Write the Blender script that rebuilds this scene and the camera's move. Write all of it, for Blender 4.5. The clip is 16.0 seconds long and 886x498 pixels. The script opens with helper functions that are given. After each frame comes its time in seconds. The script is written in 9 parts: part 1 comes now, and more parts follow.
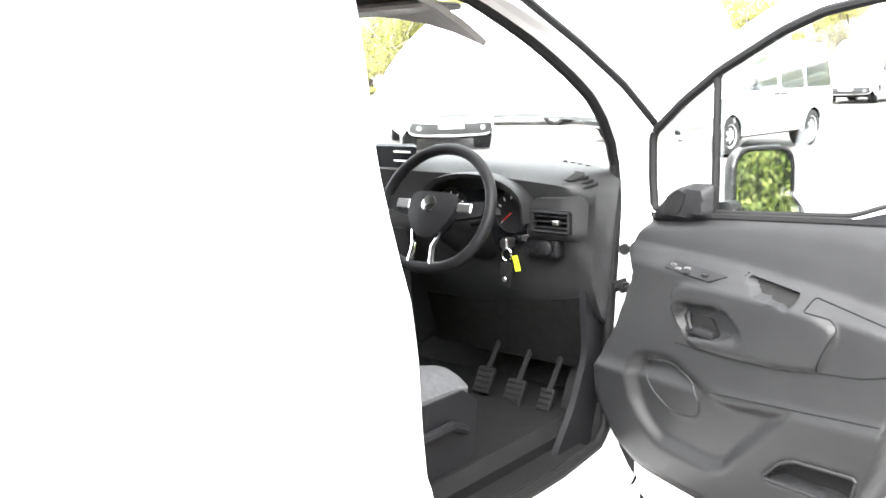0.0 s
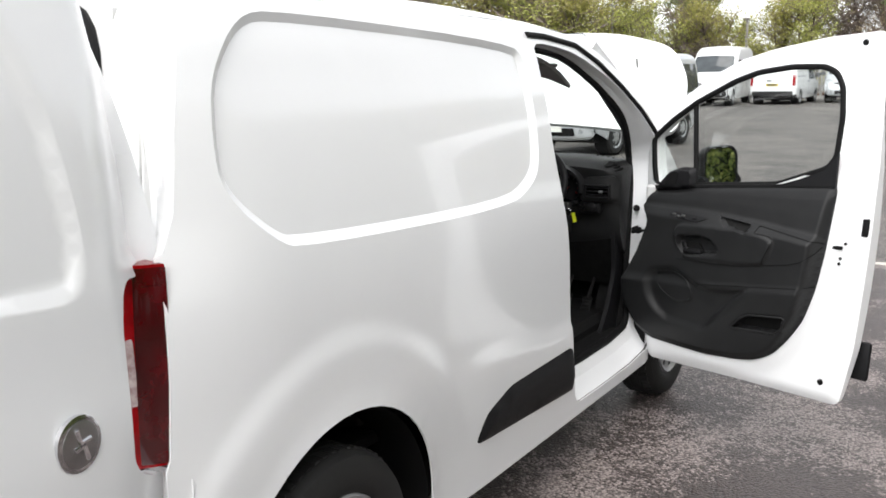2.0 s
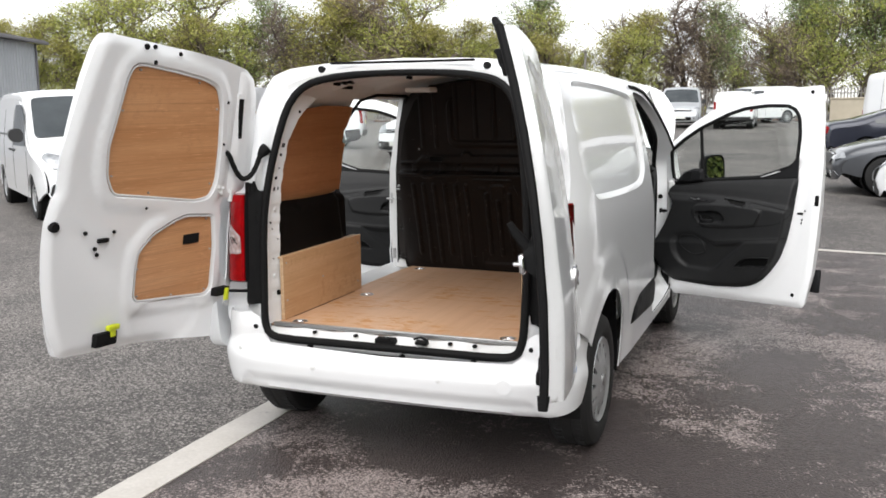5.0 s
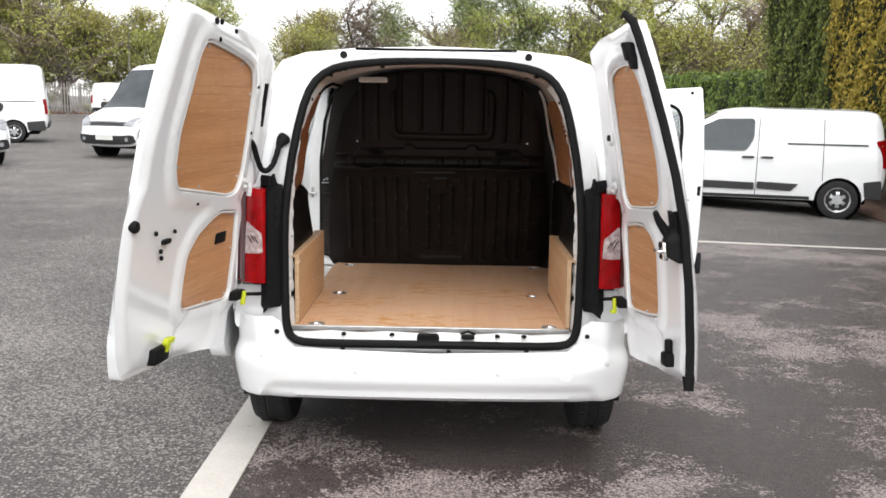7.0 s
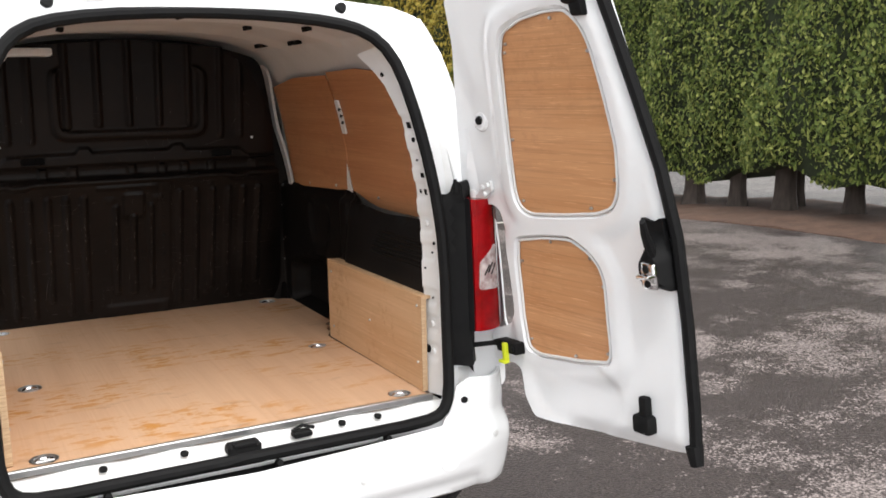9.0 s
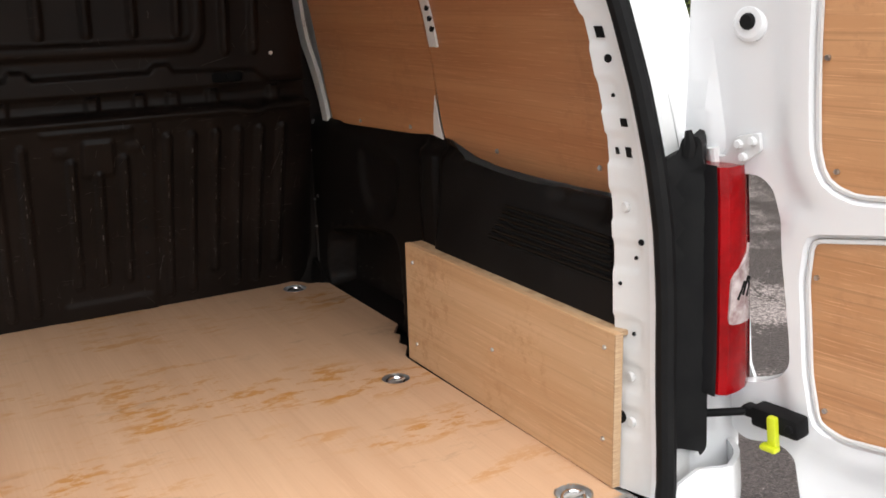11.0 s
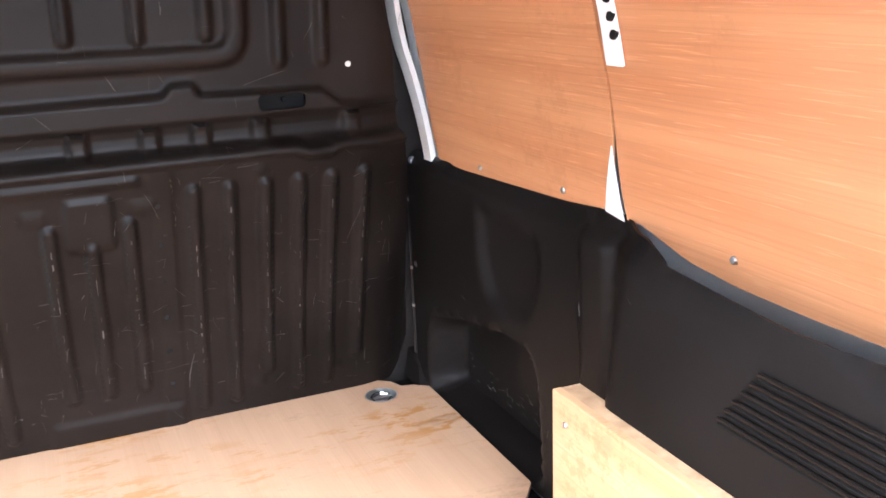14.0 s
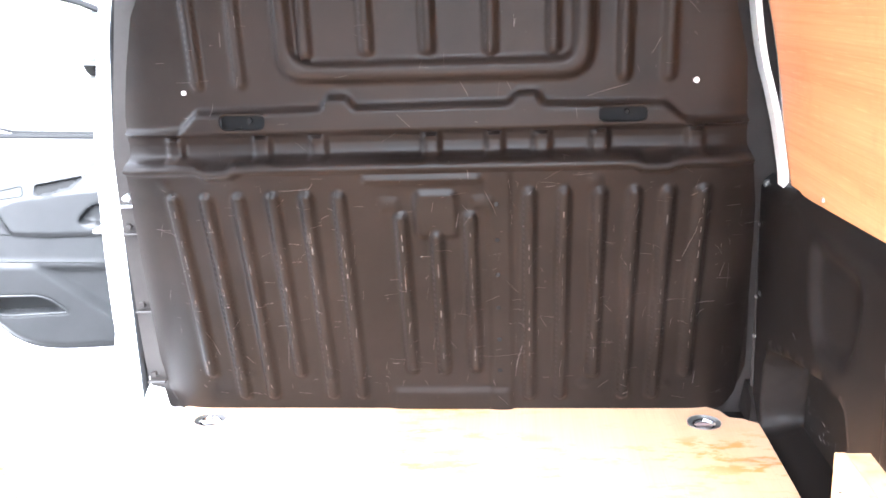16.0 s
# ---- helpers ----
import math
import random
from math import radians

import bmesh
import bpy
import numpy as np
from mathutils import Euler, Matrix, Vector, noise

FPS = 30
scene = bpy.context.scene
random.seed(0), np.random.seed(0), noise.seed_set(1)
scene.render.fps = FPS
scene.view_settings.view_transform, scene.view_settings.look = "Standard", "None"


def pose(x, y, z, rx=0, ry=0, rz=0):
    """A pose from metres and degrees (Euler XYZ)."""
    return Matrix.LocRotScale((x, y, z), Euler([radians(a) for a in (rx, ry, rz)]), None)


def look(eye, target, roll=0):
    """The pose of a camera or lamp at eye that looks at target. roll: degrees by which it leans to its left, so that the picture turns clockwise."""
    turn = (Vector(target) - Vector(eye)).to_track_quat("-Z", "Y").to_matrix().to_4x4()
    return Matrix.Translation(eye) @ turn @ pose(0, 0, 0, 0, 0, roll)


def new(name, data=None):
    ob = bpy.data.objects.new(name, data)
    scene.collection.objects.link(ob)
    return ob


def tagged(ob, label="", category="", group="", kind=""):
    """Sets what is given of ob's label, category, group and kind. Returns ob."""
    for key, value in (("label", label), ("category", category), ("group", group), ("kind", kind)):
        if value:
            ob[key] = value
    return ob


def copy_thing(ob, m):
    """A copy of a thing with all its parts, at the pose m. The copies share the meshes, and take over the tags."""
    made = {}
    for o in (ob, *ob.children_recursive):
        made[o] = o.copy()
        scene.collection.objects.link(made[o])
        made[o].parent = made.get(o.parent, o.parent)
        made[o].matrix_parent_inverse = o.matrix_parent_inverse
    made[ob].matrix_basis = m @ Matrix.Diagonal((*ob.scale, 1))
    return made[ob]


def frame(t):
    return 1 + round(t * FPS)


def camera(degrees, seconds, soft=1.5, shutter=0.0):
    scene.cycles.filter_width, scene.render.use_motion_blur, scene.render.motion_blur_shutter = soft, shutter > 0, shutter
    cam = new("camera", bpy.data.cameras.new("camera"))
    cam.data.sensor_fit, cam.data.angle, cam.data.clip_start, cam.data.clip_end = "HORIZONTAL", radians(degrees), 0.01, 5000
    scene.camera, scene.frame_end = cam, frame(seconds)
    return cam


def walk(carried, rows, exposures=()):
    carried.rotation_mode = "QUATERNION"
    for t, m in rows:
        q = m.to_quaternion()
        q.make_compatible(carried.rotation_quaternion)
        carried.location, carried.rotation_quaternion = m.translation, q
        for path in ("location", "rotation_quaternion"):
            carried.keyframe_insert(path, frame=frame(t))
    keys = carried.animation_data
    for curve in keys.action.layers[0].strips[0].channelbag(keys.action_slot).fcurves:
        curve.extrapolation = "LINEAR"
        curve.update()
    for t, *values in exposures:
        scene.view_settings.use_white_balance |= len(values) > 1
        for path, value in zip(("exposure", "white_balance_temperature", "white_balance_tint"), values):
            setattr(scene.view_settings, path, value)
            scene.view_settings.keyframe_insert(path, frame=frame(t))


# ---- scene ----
# ---------------------------------------------------------------- camera
cam = camera(50.2, 16.0, soft=1.7)
PATH = [
    (0, (2.082, 0.7, 1.474), (0.833, 2.222, 1.125), -1.1),
    (0.5, (2.197, 0.244, 1.522), (0.991, 1.799, 1.164), -0.8),
    (1, (2.306, -0.275, 1.556), (1.134, 1.31, 1.217), -0.9),
    (1.5, (2.332, -0.733, 1.608), (1.229, 0.896, 1.246), -0.6),
    (2, (2.318, -1.162, 1.603), (1.293, 0.518, 1.249), -0.7),
    (2.5, (2.296, -1.626, 1.63), (1.349, 0.1, 1.279), -0.7),
    (3, (2.323, -2.112, 1.668), (1.401, -0.372, 1.315), -0.5),
    (3.5, (2.193, -2.565, 1.677), (1.322, -0.801, 1.318), -0.4),
    (4, (2.149, -3.015, 1.665), (1.322, -1.229, 1.31), -0.6),
    (4.5, (2.057, -3.429, 1.694), (1.264, -1.627, 1.343), -0.5),
    (4.7, (1.972, -3.601, 1.683), (1.205, -1.782, 1.361), -0.5),
    (6.8, (0.262, -4.154, 1.645), (0.127, -2.182, 1.338), 0.8),
    (7, (0.078, -4.068, 1.638), (0.063, -2.092, 1.328), 0.9),
    (7.5, (-0.397, -3.816, 1.63), (-0.043, -1.871, 1.322), 1.2),
    (8, (-0.674, -3.419, 1.604), (-0.033, -1.549, 1.3), 1.0),
    (8.2, (-0.795, -3.23, 1.613), (-0.02, -1.411, 1.31), 1.2),
    (10.3, (-0.526, -1.453, 1.549), (0.447, 0.259, 1.196), -1.7),
    (10.5, (-0.519, -1.339, 1.56), (0.454, 0.369, 1.192), -1.5),
    (11, (-0.486, -1.075, 1.548), (0.481, 0.596, 1.025), -1.6),
    (11.5, (-0.394, -0.809, 1.537), (0.573, 0.854, 0.987), -1.3),
    (12, (-0.331, -0.611, 1.529), (0.64, 1.049, 0.978), -1.7),
    (12.5, (-0.284, -0.431, 1.54), (0.683, 1.231, 0.988), -1.9),
    (13, (-0.238, -0.327, 1.547), (0.721, 1.339, 0.995), -2.0),
    (13.5, (-0.149, -0.226, 1.554), (0.721, 1.488, 1.0), -2.2),
    (14, (-0.068, -0.152, 1.548), (0.693, 1.613, 0.996), -2.2),
    (14.5, (-0.02, -0.126, 1.544), (0.606, 1.693, 0.999), -2.0),
    (15, (0.011, -0.162, 1.547), (0.385, 1.729, 1.015), -1.9),
    (15.5, (0.077, -0.217, 1.558), (0.203, 1.71, 1.036), -1.9),
    (16, (0.17, -0.216, 1.564), (0.023, 1.71, 1.046), -1.9),
]
EXPOSURES = [(0.0, 4.15, 6500, 10), (0.4, 3.45, 6500, 10), (0.8, 2.6, 6500, 10), (1.2, 1.92, 6500, 10), (1.6, 1.5, 6500, 10), (2.2, 1.26, 6500, 10), (3.4, 1.02, 6500, 10), (4.7, 0.98, 6500, 10),
             (7.0, 1.20, 6500, 10), (8.2, 1.33, 6500, 10), (10.3, 1.52, 6500, 10), (11.2, 1.70, 6500, 10), (12.0, 2.18, 6500, 10), (12.6, 2.75, 6350, 10), (13.5, 3.55, 5700, 10),
             (14.5, 4.48, 5520, 10), (15.2, 5.05, 5650, 10), (16.0, 5.3, 5700, 10)]
walk(cam, [(t, look(eye, target, roll)) for t, eye, target, roll in PATH], EXPOSURES)

# ---------------------------------------------------------------- sky and sun: a bright overcast day
world = bpy.data.worlds.new("overcast_sky")
scene.world = world
world.use_nodes = True
wn, wl = world.node_tree.nodes, world.node_tree.links
sky = wn.new("ShaderNodeTexSky")
sky.sky_type, sky.sun_disc = "NISHITA", False
sky.sun_elevation, sky.sun_rotation = radians(55), radians(166)
sky.air_density, sky.dust_density, sky.ozone_density = 1.0, 0.6, 1.0
pale = wn.new("ShaderNodeHueSaturation")
pale.inputs["Saturation"].default_value = 0.12
cloud_noise = wn.new("ShaderNodeTexNoise")
cloud_noise.inputs["Scale"].default_value, cloud_noise.inputs["Detail"].default_value = 2.2, 5.0
cloud_mix = wn.new("ShaderNodeMix")
cloud_mix.data_type, cloud_mix.blend_type = "RGBA", "MULTIPLY"
cloud_mix.inputs[0].default_value = 0.25
wl.new(sky.outputs[0], pale.inputs["Color"])
wl.new(pale.outputs[0], cloud_mix.inputs[6])
wl.new(cloud_noise.outputs["Fac"], cloud_mix.inputs[7])
wl.new(cloud_mix.outputs[2], wn["Background"].inputs["Color"])
wn["Background"].inputs["Strength"].default_value = 0.15
sun = new("sun", bpy.data.lights.new("sun", "SUN"))
sun.data.energy, sun.data.angle, sun.data.color = 1.45, radians(75), (1.0, 0.97, 0.93)
sun.matrix_world = look((2.0, -8, 12), (0, 0, 0))

# ---------------------------------------------------------------- materials
def node(nt, kind, **values):
    n = nt.nodes.new(kind)
    for key, value in values.items():
        n.inputs[key].default_value = value
    return n


def surface(name, c1, c2=None, rough=0.5, metal=0.0, scale=6.0, stretch=(1, 1, 1), bump=0.0, bump_scale=120.0, coat=0.0,
            rough_var=0.0, spots=None, spot_scale=3.0, spot_lo=0.62, spot_hi=0.70, specular=0.5, island=0.0, fine=None):
    """A procedural surface: two colours by noise, spots of a third colour, fine relief."""
    m = bpy.data.materials.new(name)
    m.use_nodes = True
    nt = m.node_tree
    b = nt.nodes["Principled BSDF"]
    b.inputs["Roughness"].default_value, b.inputs["Metallic"].default_value = rough, metal
    b.inputs["Coat Weight"].default_value, b.inputs["Coat Roughness"].default_value = coat, 0.03
    b.inputs["Specular IOR Level"].default_value = specular
    c2 = c2 or tuple(0.85 * v for v in c1)
    co = nt.nodes.new("ShaderNodeTexCoord")
    mp = node(nt, "ShaderNodeMapping", Scale=stretch)
    nt.links.new(co.outputs["Object"], mp.inputs["Vector"])
    big = node(nt, "ShaderNodeTexNoise", Scale=scale, Detail=6.0, Roughness=0.6)
    nt.links.new(mp.outputs[0], big.inputs["Vector"])
    ramp = nt.nodes.new("ShaderNodeValToRGB")
    ramp.color_ramp.elements[0].position, ramp.color_ramp.elements[1].position = 0.32, 0.68
    ramp.color_ramp.elements[0].color, ramp.color_ramp.elements[1].color = (*c1, 1), (*c2, 1)
    nt.links.new(big.outputs["Fac"], ramp.inputs["Fac"])
    colour = ramp.outputs["Color"]
    if fine:
        grain = node(nt, "ShaderNodeTexNoise", Scale=fine[0], Detail=3.0)
        nt.links.new(mp.outputs[0], grain.inputs["Vector"])
        lift = nt.nodes.new("ShaderNodeMapRange")
        lift.inputs[3].default_value, lift.inputs[4].default_value = 1 - fine[1], 1 + fine[1]
        nt.links.new(grain.outputs["Fac"], lift.inputs[0])
        mixg = nt.nodes.new("ShaderNodeVectorMath")
        mixg.operation = "SCALE"
        nt.links.new(colour, mixg.inputs[0])
        nt.links.new(lift.outputs[0], mixg.inputs["Scale"])
        colour = mixg.outputs[0]
    if spots:
        sn = node(nt, "ShaderNodeTexNoise", Scale=spot_scale, Detail=8.0, Roughness=0.7)
        nt.links.new(co.outputs["Object"], sn.inputs["Vector"])
        edge = nt.nodes.new("ShaderNodeMapRange")
        edge.inputs[1].default_value, edge.inputs[2].default_value = spot_lo, spot_hi
        nt.links.new(sn.outputs["Fac"], edge.inputs[0])
        mix = nt.nodes.new("ShaderNodeMix")
        mix.data_type = "RGBA"
        mix.inputs[7].default_value = (*spots, 1)
        nt.links.new(edge.outputs[0], mix.inputs[0])
        nt.links.new(colour, mix.inputs[6])
        colour = mix.outputs[2]
    if island:
        geo = nt.nodes.new("ShaderNodeNewGeometry")
        vary = nt.nodes.new("ShaderNodeMapRange")
        vary.inputs[3].default_value, vary.inputs[4].default_value = 1 - island, 1 + island
        nt.links.new(geo.outputs["Random Per Island"], vary.inputs[0])
        mixi = nt.nodes.new("ShaderNodeVectorMath")
        mixi.operation = "SCALE"
        nt.links.new(colour, mixi.inputs[0])
        nt.links.new(vary.outputs[0], mixi.inputs["Scale"])
        colour = mixi.outputs[0]
    nt.links.new(colour, b.inputs["Base Color"])
    if rough_var:
        rv = nt.nodes.new("ShaderNodeMapRange")
        rv.inputs[3].default_value, rv.inputs[4].default_value = max(0.02, rough - rough_var), min(1, rough + rough_var)
        nt.links.new(big.outputs["Fac"], rv.inputs[0])
        nt.links.new(rv.outputs[0], b.inputs["Roughness"])
    if bump:
        bn = node(nt, "ShaderNodeTexNoise", Scale=bump_scale, Detail=4.0)
        nt.links.new(co.outputs["Object"], bn.inputs["Vector"])
        bp = node(nt, "ShaderNodeBump", Strength=bump, Distance=0.004)
        nt.links.new(bn.outputs["Fac"], bp.inputs["Height"])
        nt.links.new(bp.outputs[0], b.inputs["Normal"])
    return m


def glassy(name, colour, rough=0.0, ior=1.45):
    m = bpy.data.materials.new(name)
    m.use_nodes = True
    b = m.node_tree.nodes["Principled BSDF"]
    b.inputs["Base Color"].default_value = (*colour, 1)
    b.inputs["Transmission Weight"].default_value = 1.0
    b.inputs["Roughness"].default_value, b.inputs["IOR"].default_value = rough, ior
    return m


WHITE = surface("white_paint", (0.84, 0.85, 0.86), (0.82, 0.83, 0.84), 0.22, scale=2.5, coat=0.7, rough_var=0.03, bump=0.004, bump_scale=300)
INNER = surface("white_inner_paint", (0.76, 0.77, 0.77), (0.68, 0.68, 0.67), 0.42, scale=5, coat=0.15, rough_var=0.1, bump=0.03,
                spots=(0.45, 0.43, 0.40), spot_scale=26, spot_lo=0.70, spot_hi=0.78)
DASH = surface("dark_grey_dash_plastic", (0.012, 0.0123, 0.013), (0.018, 0.0184, 0.019), 0.5, specular=0.3, scale=8, bump=0.12, bump_scale=700, rough_var=0.08)
BLACK = surface("black_grained_plastic", (0.007, 0.007, 0.008), (0.011, 0.011, 0.012), 0.5, specular=0.2, scale=8, bump=0.12, bump_scale=700, rough_var=0.08)
LINING = surface("scuffed_black_lining", (0.0062, 0.0050, 0.0045), (0.0100, 0.0082, 0.0074), 0.42, specular=0.13, scale=5, bump=0.10, bump_scale=450, rough_var=0.12,
                 spots=(0.05, 0.045, 0.042), spot_scale=38, spot_lo=0.66, spot_hi=0.80)
BULK = surface("worn_black_bulkhead", (0.0058, 0.0043, 0.0037), (0.0150, 0.0108, 0.0090), 0.42, scale=3.2, bump=0.08, bump_scale=350, rough_var=0.12, specular=0.14,
               spots=(0.07, 0.062, 0.056), spot_scale=46, spot_lo=0.66, spot_hi=0.80)
POST = surface("dark_painted_steel", (0.016, 0.013, 0.012), (0.028, 0.024, 0.022), 0.45, specular=0.3, scale=9, bump=0.08, bump_scale=120, rough_var=0.1)
TRIM = surface("dark_grey_door_plastic", (0.013, 0.0133, 0.014), (0.017, 0.0174, 0.018), 0.45, specular=0.27, scale=7, bump=0.12, bump_scale=800, rough_var=0.07)
RUBBER = surface("black_rubber", (0.0055, 0.0055, 0.006), (0.009, 0.009, 0.009), 0.62, specular=0.14, scale=20, bump=0.1, bump_scale=200, rough_var=0.1)
TYRE = surface("tyre_rubber", (0.008, 0.008, 0.0085), (0.015, 0.0145, 0.014), 0.75, scale=14, bump=0.2, bump_scale=160, rough_var=0.1)
def plywood(name, pale, deep, across, rough=0.45, stain=None, much=0.0, lined=0.55):
    """Rotary-cut plywood: long fine grain along the van, broad bands, pale flecks, and rubbed-in stains where it is worn."""
    m = bpy.data.materials.new(name)
    m.use_nodes = True
    nt = m.node_tree
    b = nt.nodes["Principled BSDF"]
    co = nt.nodes.new("ShaderNodeTexCoord")

    def streaks(along, fine_, detail, seed):
        mp = node(nt, "ShaderNodeMapping", Scale=(fine_ if across == "x" else 3, along, fine_ if across == "z" else 3), Location=(seed, seed * 1.7, seed * 0.6))
        nt.links.new(co.outputs["Object"], mp.inputs["Vector"])
        n = node(nt, "ShaderNodeTexNoise", Scale=1.0, Detail=detail, Roughness=0.6)
        nt.links.new(mp.outputs[0], n.inputs["Vector"])
        return n.outputs["Fac"]

    def spread(v, lo, hi):
        r = node(nt, "ShaderNodeMapRange")
        r.inputs["From Min"].default_value, r.inputs["From Max"].default_value = lo, hi
        nt.links.new(v, r.inputs["Value"])
        return r.outputs[0]

    def blend(fac, first, second, weight=1.0):
        x = nt.nodes.new("ShaderNodeMix")
        x.data_type = "RGBA"
        w = nt.nodes.new("ShaderNodeMath")
        w.operation, w.inputs[1].default_value = "MULTIPLY", weight
        nt.links.new(fac, w.inputs[0])
        nt.links.new(w.outputs[0], x.inputs[0])
        for k, c in ((6, first), (7, second)):
            if isinstance(c, tuple):
                x.inputs[k].default_value = (*c, 1)
            else:
                nt.links.new(c, x.inputs[k])
        return x.outputs[2]

    grain, band, fleck = streaks(1.6, 190, 4, 0.0), streaks(0.7, 14, 3, 3.1), streaks(9.0, 330, 2, 7.7)
    col = blend(spread(band, 0.32, 0.68), pale, deep)
    dark = tuple(0.62 * v for v in deep)
    col = blend(spread(grain, 0.50, 0.72), col, dark, lined)
    col = blend(spread(fleck, 0.60, 0.68), col, tuple(min(1, 1.25 * v + 0.06) for v in pale), 0.9 * lined)
    if stain:
        patch = node(nt, "ShaderNodeTexNoise", Scale=2.3, Detail=3.0, Roughness=0.5)
        rub = node(nt, "ShaderNodeTexNoise", Scale=19.0, Detail=8.0, Roughness=0.75)
        soot = node(nt, "ShaderNodeTexNoise", Scale=5.5, Detail=10.0, Roughness=0.72)
        squash = node(nt, "ShaderNodeMapping", Scale=(0.55, 1.5, 1.5), Rotation=(0, 0, 0.35))
        nt.links.new(co.outputs["Object"], squash.inputs["Vector"])
        for n in (patch, rub, soot):
            nt.links.new(squash.outputs[0], n.inputs["Vector"])
        both = nt.nodes.new("ShaderNodeMath")
        both.operation = "MULTIPLY"
        nt.links.new(spread(patch.outputs["Fac"], 0.47, 0.60), both.inputs[0])
        nt.links.new(spread(rub.outputs["Fac"], 0.515, 0.57), both.inputs[1])
        col = blend(both.outputs[0], col, stain, much)
        col = blend(spread(soot.outputs["Fac"], 0.59, 0.70), col, (0.24, 0.15, 0.09), 0.5 * much)
    nt.links.new(col, b.inputs["Base Color"])
    rr = node(nt, "ShaderNodeMapRange")
    rr.inputs["To Min"].default_value, rr.inputs["To Max"].default_value = rough - 0.1, rough + 0.12
    nt.links.new(grain, rr.inputs["Value"])
    nt.links.new(rr.outputs[0], b.inputs["Roughness"])
    bump = node(nt, "ShaderNodeBump", Strength=0.22, Distance=0.001)
    nt.links.new(grain, bump.inputs["Height"])
    nt.links.new(bump.outputs[0], b.inputs["Normal"])
    return m


PLY = plywood("red_brown_plywood", (0.49, 0.235, 0.107), (0.40, 0.170, 0.071), "z", 0.42, (0.25, 0.10, 0.04), 0.2, 0.36)
PLY_DOOR = plywood("orange_brown_plywood", (0.62, 0.325, 0.155), (0.51, 0.24, 0.10), "z", 0.42, (0.25, 0.10, 0.04), 0.15)
PLY_FLOOR = plywood("worn_plywood_floor", (0.63, 0.405, 0.255), (0.56, 0.345, 0.210), "x", 0.5, (0.50, 0.225, 0.05), 1.0, 0.10)
PLY_BOARD = plywood("pale_plywood_board", (0.64, 0.420, 0.240), (0.55, 0.330, 0.170), "z", 0.5, (0.40, 0.20, 0.08), 0.4, 0.3)
PLY_EDGE = surface("plywood_edge", (0.62, 0.44, 0.27), (0.36, 0.22, 0.12), 0.6, scale=30, stretch=(1, 1, 14), fine=(60, 0.2))
CHROME = surface("chrome", (0.75, 0.75, 0.76), (0.68, 0.68, 0.70), 0.12, metal=1.0, rough_var=0.05)
STEEL = surface("zinc_steel", (0.55, 0.55, 0.55), (0.42, 0.42, 0.42), 0.34, metal=1.0, scale=20, rough_var=0.1)
ALLOY = surface("silver_wheel_trim", (0.52, 0.53, 0.54), (0.45, 0.46, 0.47), 0.35, metal=0.6, scale=12, rough_var=0.08, coat=0.2)
RED = surface("red_lamp_lens", (0.36, 0.002, 0.005), (0.17, 0.001, 0.002), 0.20, specular=0.22, scale=12, coat=0.08, bump=0.25, bump_scale=90)
CLEAR = surface("clear_lamp_lens", (0.60, 0.53, 0.52), (0.26, 0.16, 0.16), 0.15, scale=44, coat=0.4, bump=0.3, bump_scale=110)
# A darker copy of the lens red, for the lamp's shaded side.
DARKRED = surface("shaded_lens_red", (0.085, 0.001, 0.003), (0.03, 0.0005, 0.001), 0.12, scale=14, coat=0.5)
HEADLINE = surface("grey_felt_headlining", (0.30, 0.30, 0.295), (0.36, 0.36, 0.35), 0.9, scale=40, bump=0.2, bump_scale=400)
YELLOW = surface("yellow_plastic", (0.62, 0.70, 0.02), (0.56, 0.62, 0.02), 0.45)
GLASS = glassy("window_glass", (0.93, 0.97, 0.95))
DARKGLASS = surface("tinted_vehicle_glass", (0.035, 0.042, 0.046), (0.06, 0.07, 0.075), 0.06, scale=1.5, coat=0.5)
MIRROR = surface("mirror_glass", (0.82, 0.83, 0.84), (0.80, 0.81, 0.82), 0.015, metal=1.0)
SEAT = surface("grey_seat_cloth", (0.052, 0.053, 0.056), (0.075, 0.076, 0.08), 0.85, scale=60, bump=0.3, bump_scale=500)
MAT = surface("black_mat_and_footwell_shade", (0.0035, 0.0035, 0.0038), (0.0065, 0.0065, 0.0065), 0.8, specular=0.12, scale=30, bump=0.5, bump_scale=60)
SCREEN = surface("dark_screen", (0.006, 0.007, 0.008), (0.01, 0.01, 0.012), 0.08, coat=0.6)
LETTER = surface("pale_print", (0.7, 0.7, 0.7), (0.66, 0.66, 0.66), 0.5)
REDINK = surface("red_print", (0.6, 0.03, 0.03), (0.5, 0.02, 0.02), 0.5)
BLUE = surface("blue_sticker", (0.05, 0.16, 0.42), (0.04, 0.13, 0.36), 0.4)
# Black for joints and parts, and as painted shade in holes and pockets.
HOLE = surface("black_parts_and_hole_shade", (0.004, 0.004, 0.004), (0.006, 0.006, 0.006), 0.8, specular=0.2)

# ---------------------------------------------------------------- geometry helpers
from mathutils.geometry import delaunay_2d_cdt


def part(name, geo, material, parent=None, label="", sharp=35):
    """Links (vertices, faces) as one mesh object under a thing or part."""
    me = bpy.data.meshes.new(name)
    me.from_pydata([tuple(map(float, v)) for v in geo[0]], [], [tuple(map(int, f)) for f in geo[1]])
    me.materials.append(material)
    me.shade_smooth()
    me.set_sharp_from_angle(angle=radians(sharp))
    ob = new(name, me)
    if parent:
        ob.parent = parent
    if label:
        ob["label"] = label
    return ob


def thing(name, label, category, group="", kind=""):
    return tagged(new(name), label, category, group, kind)


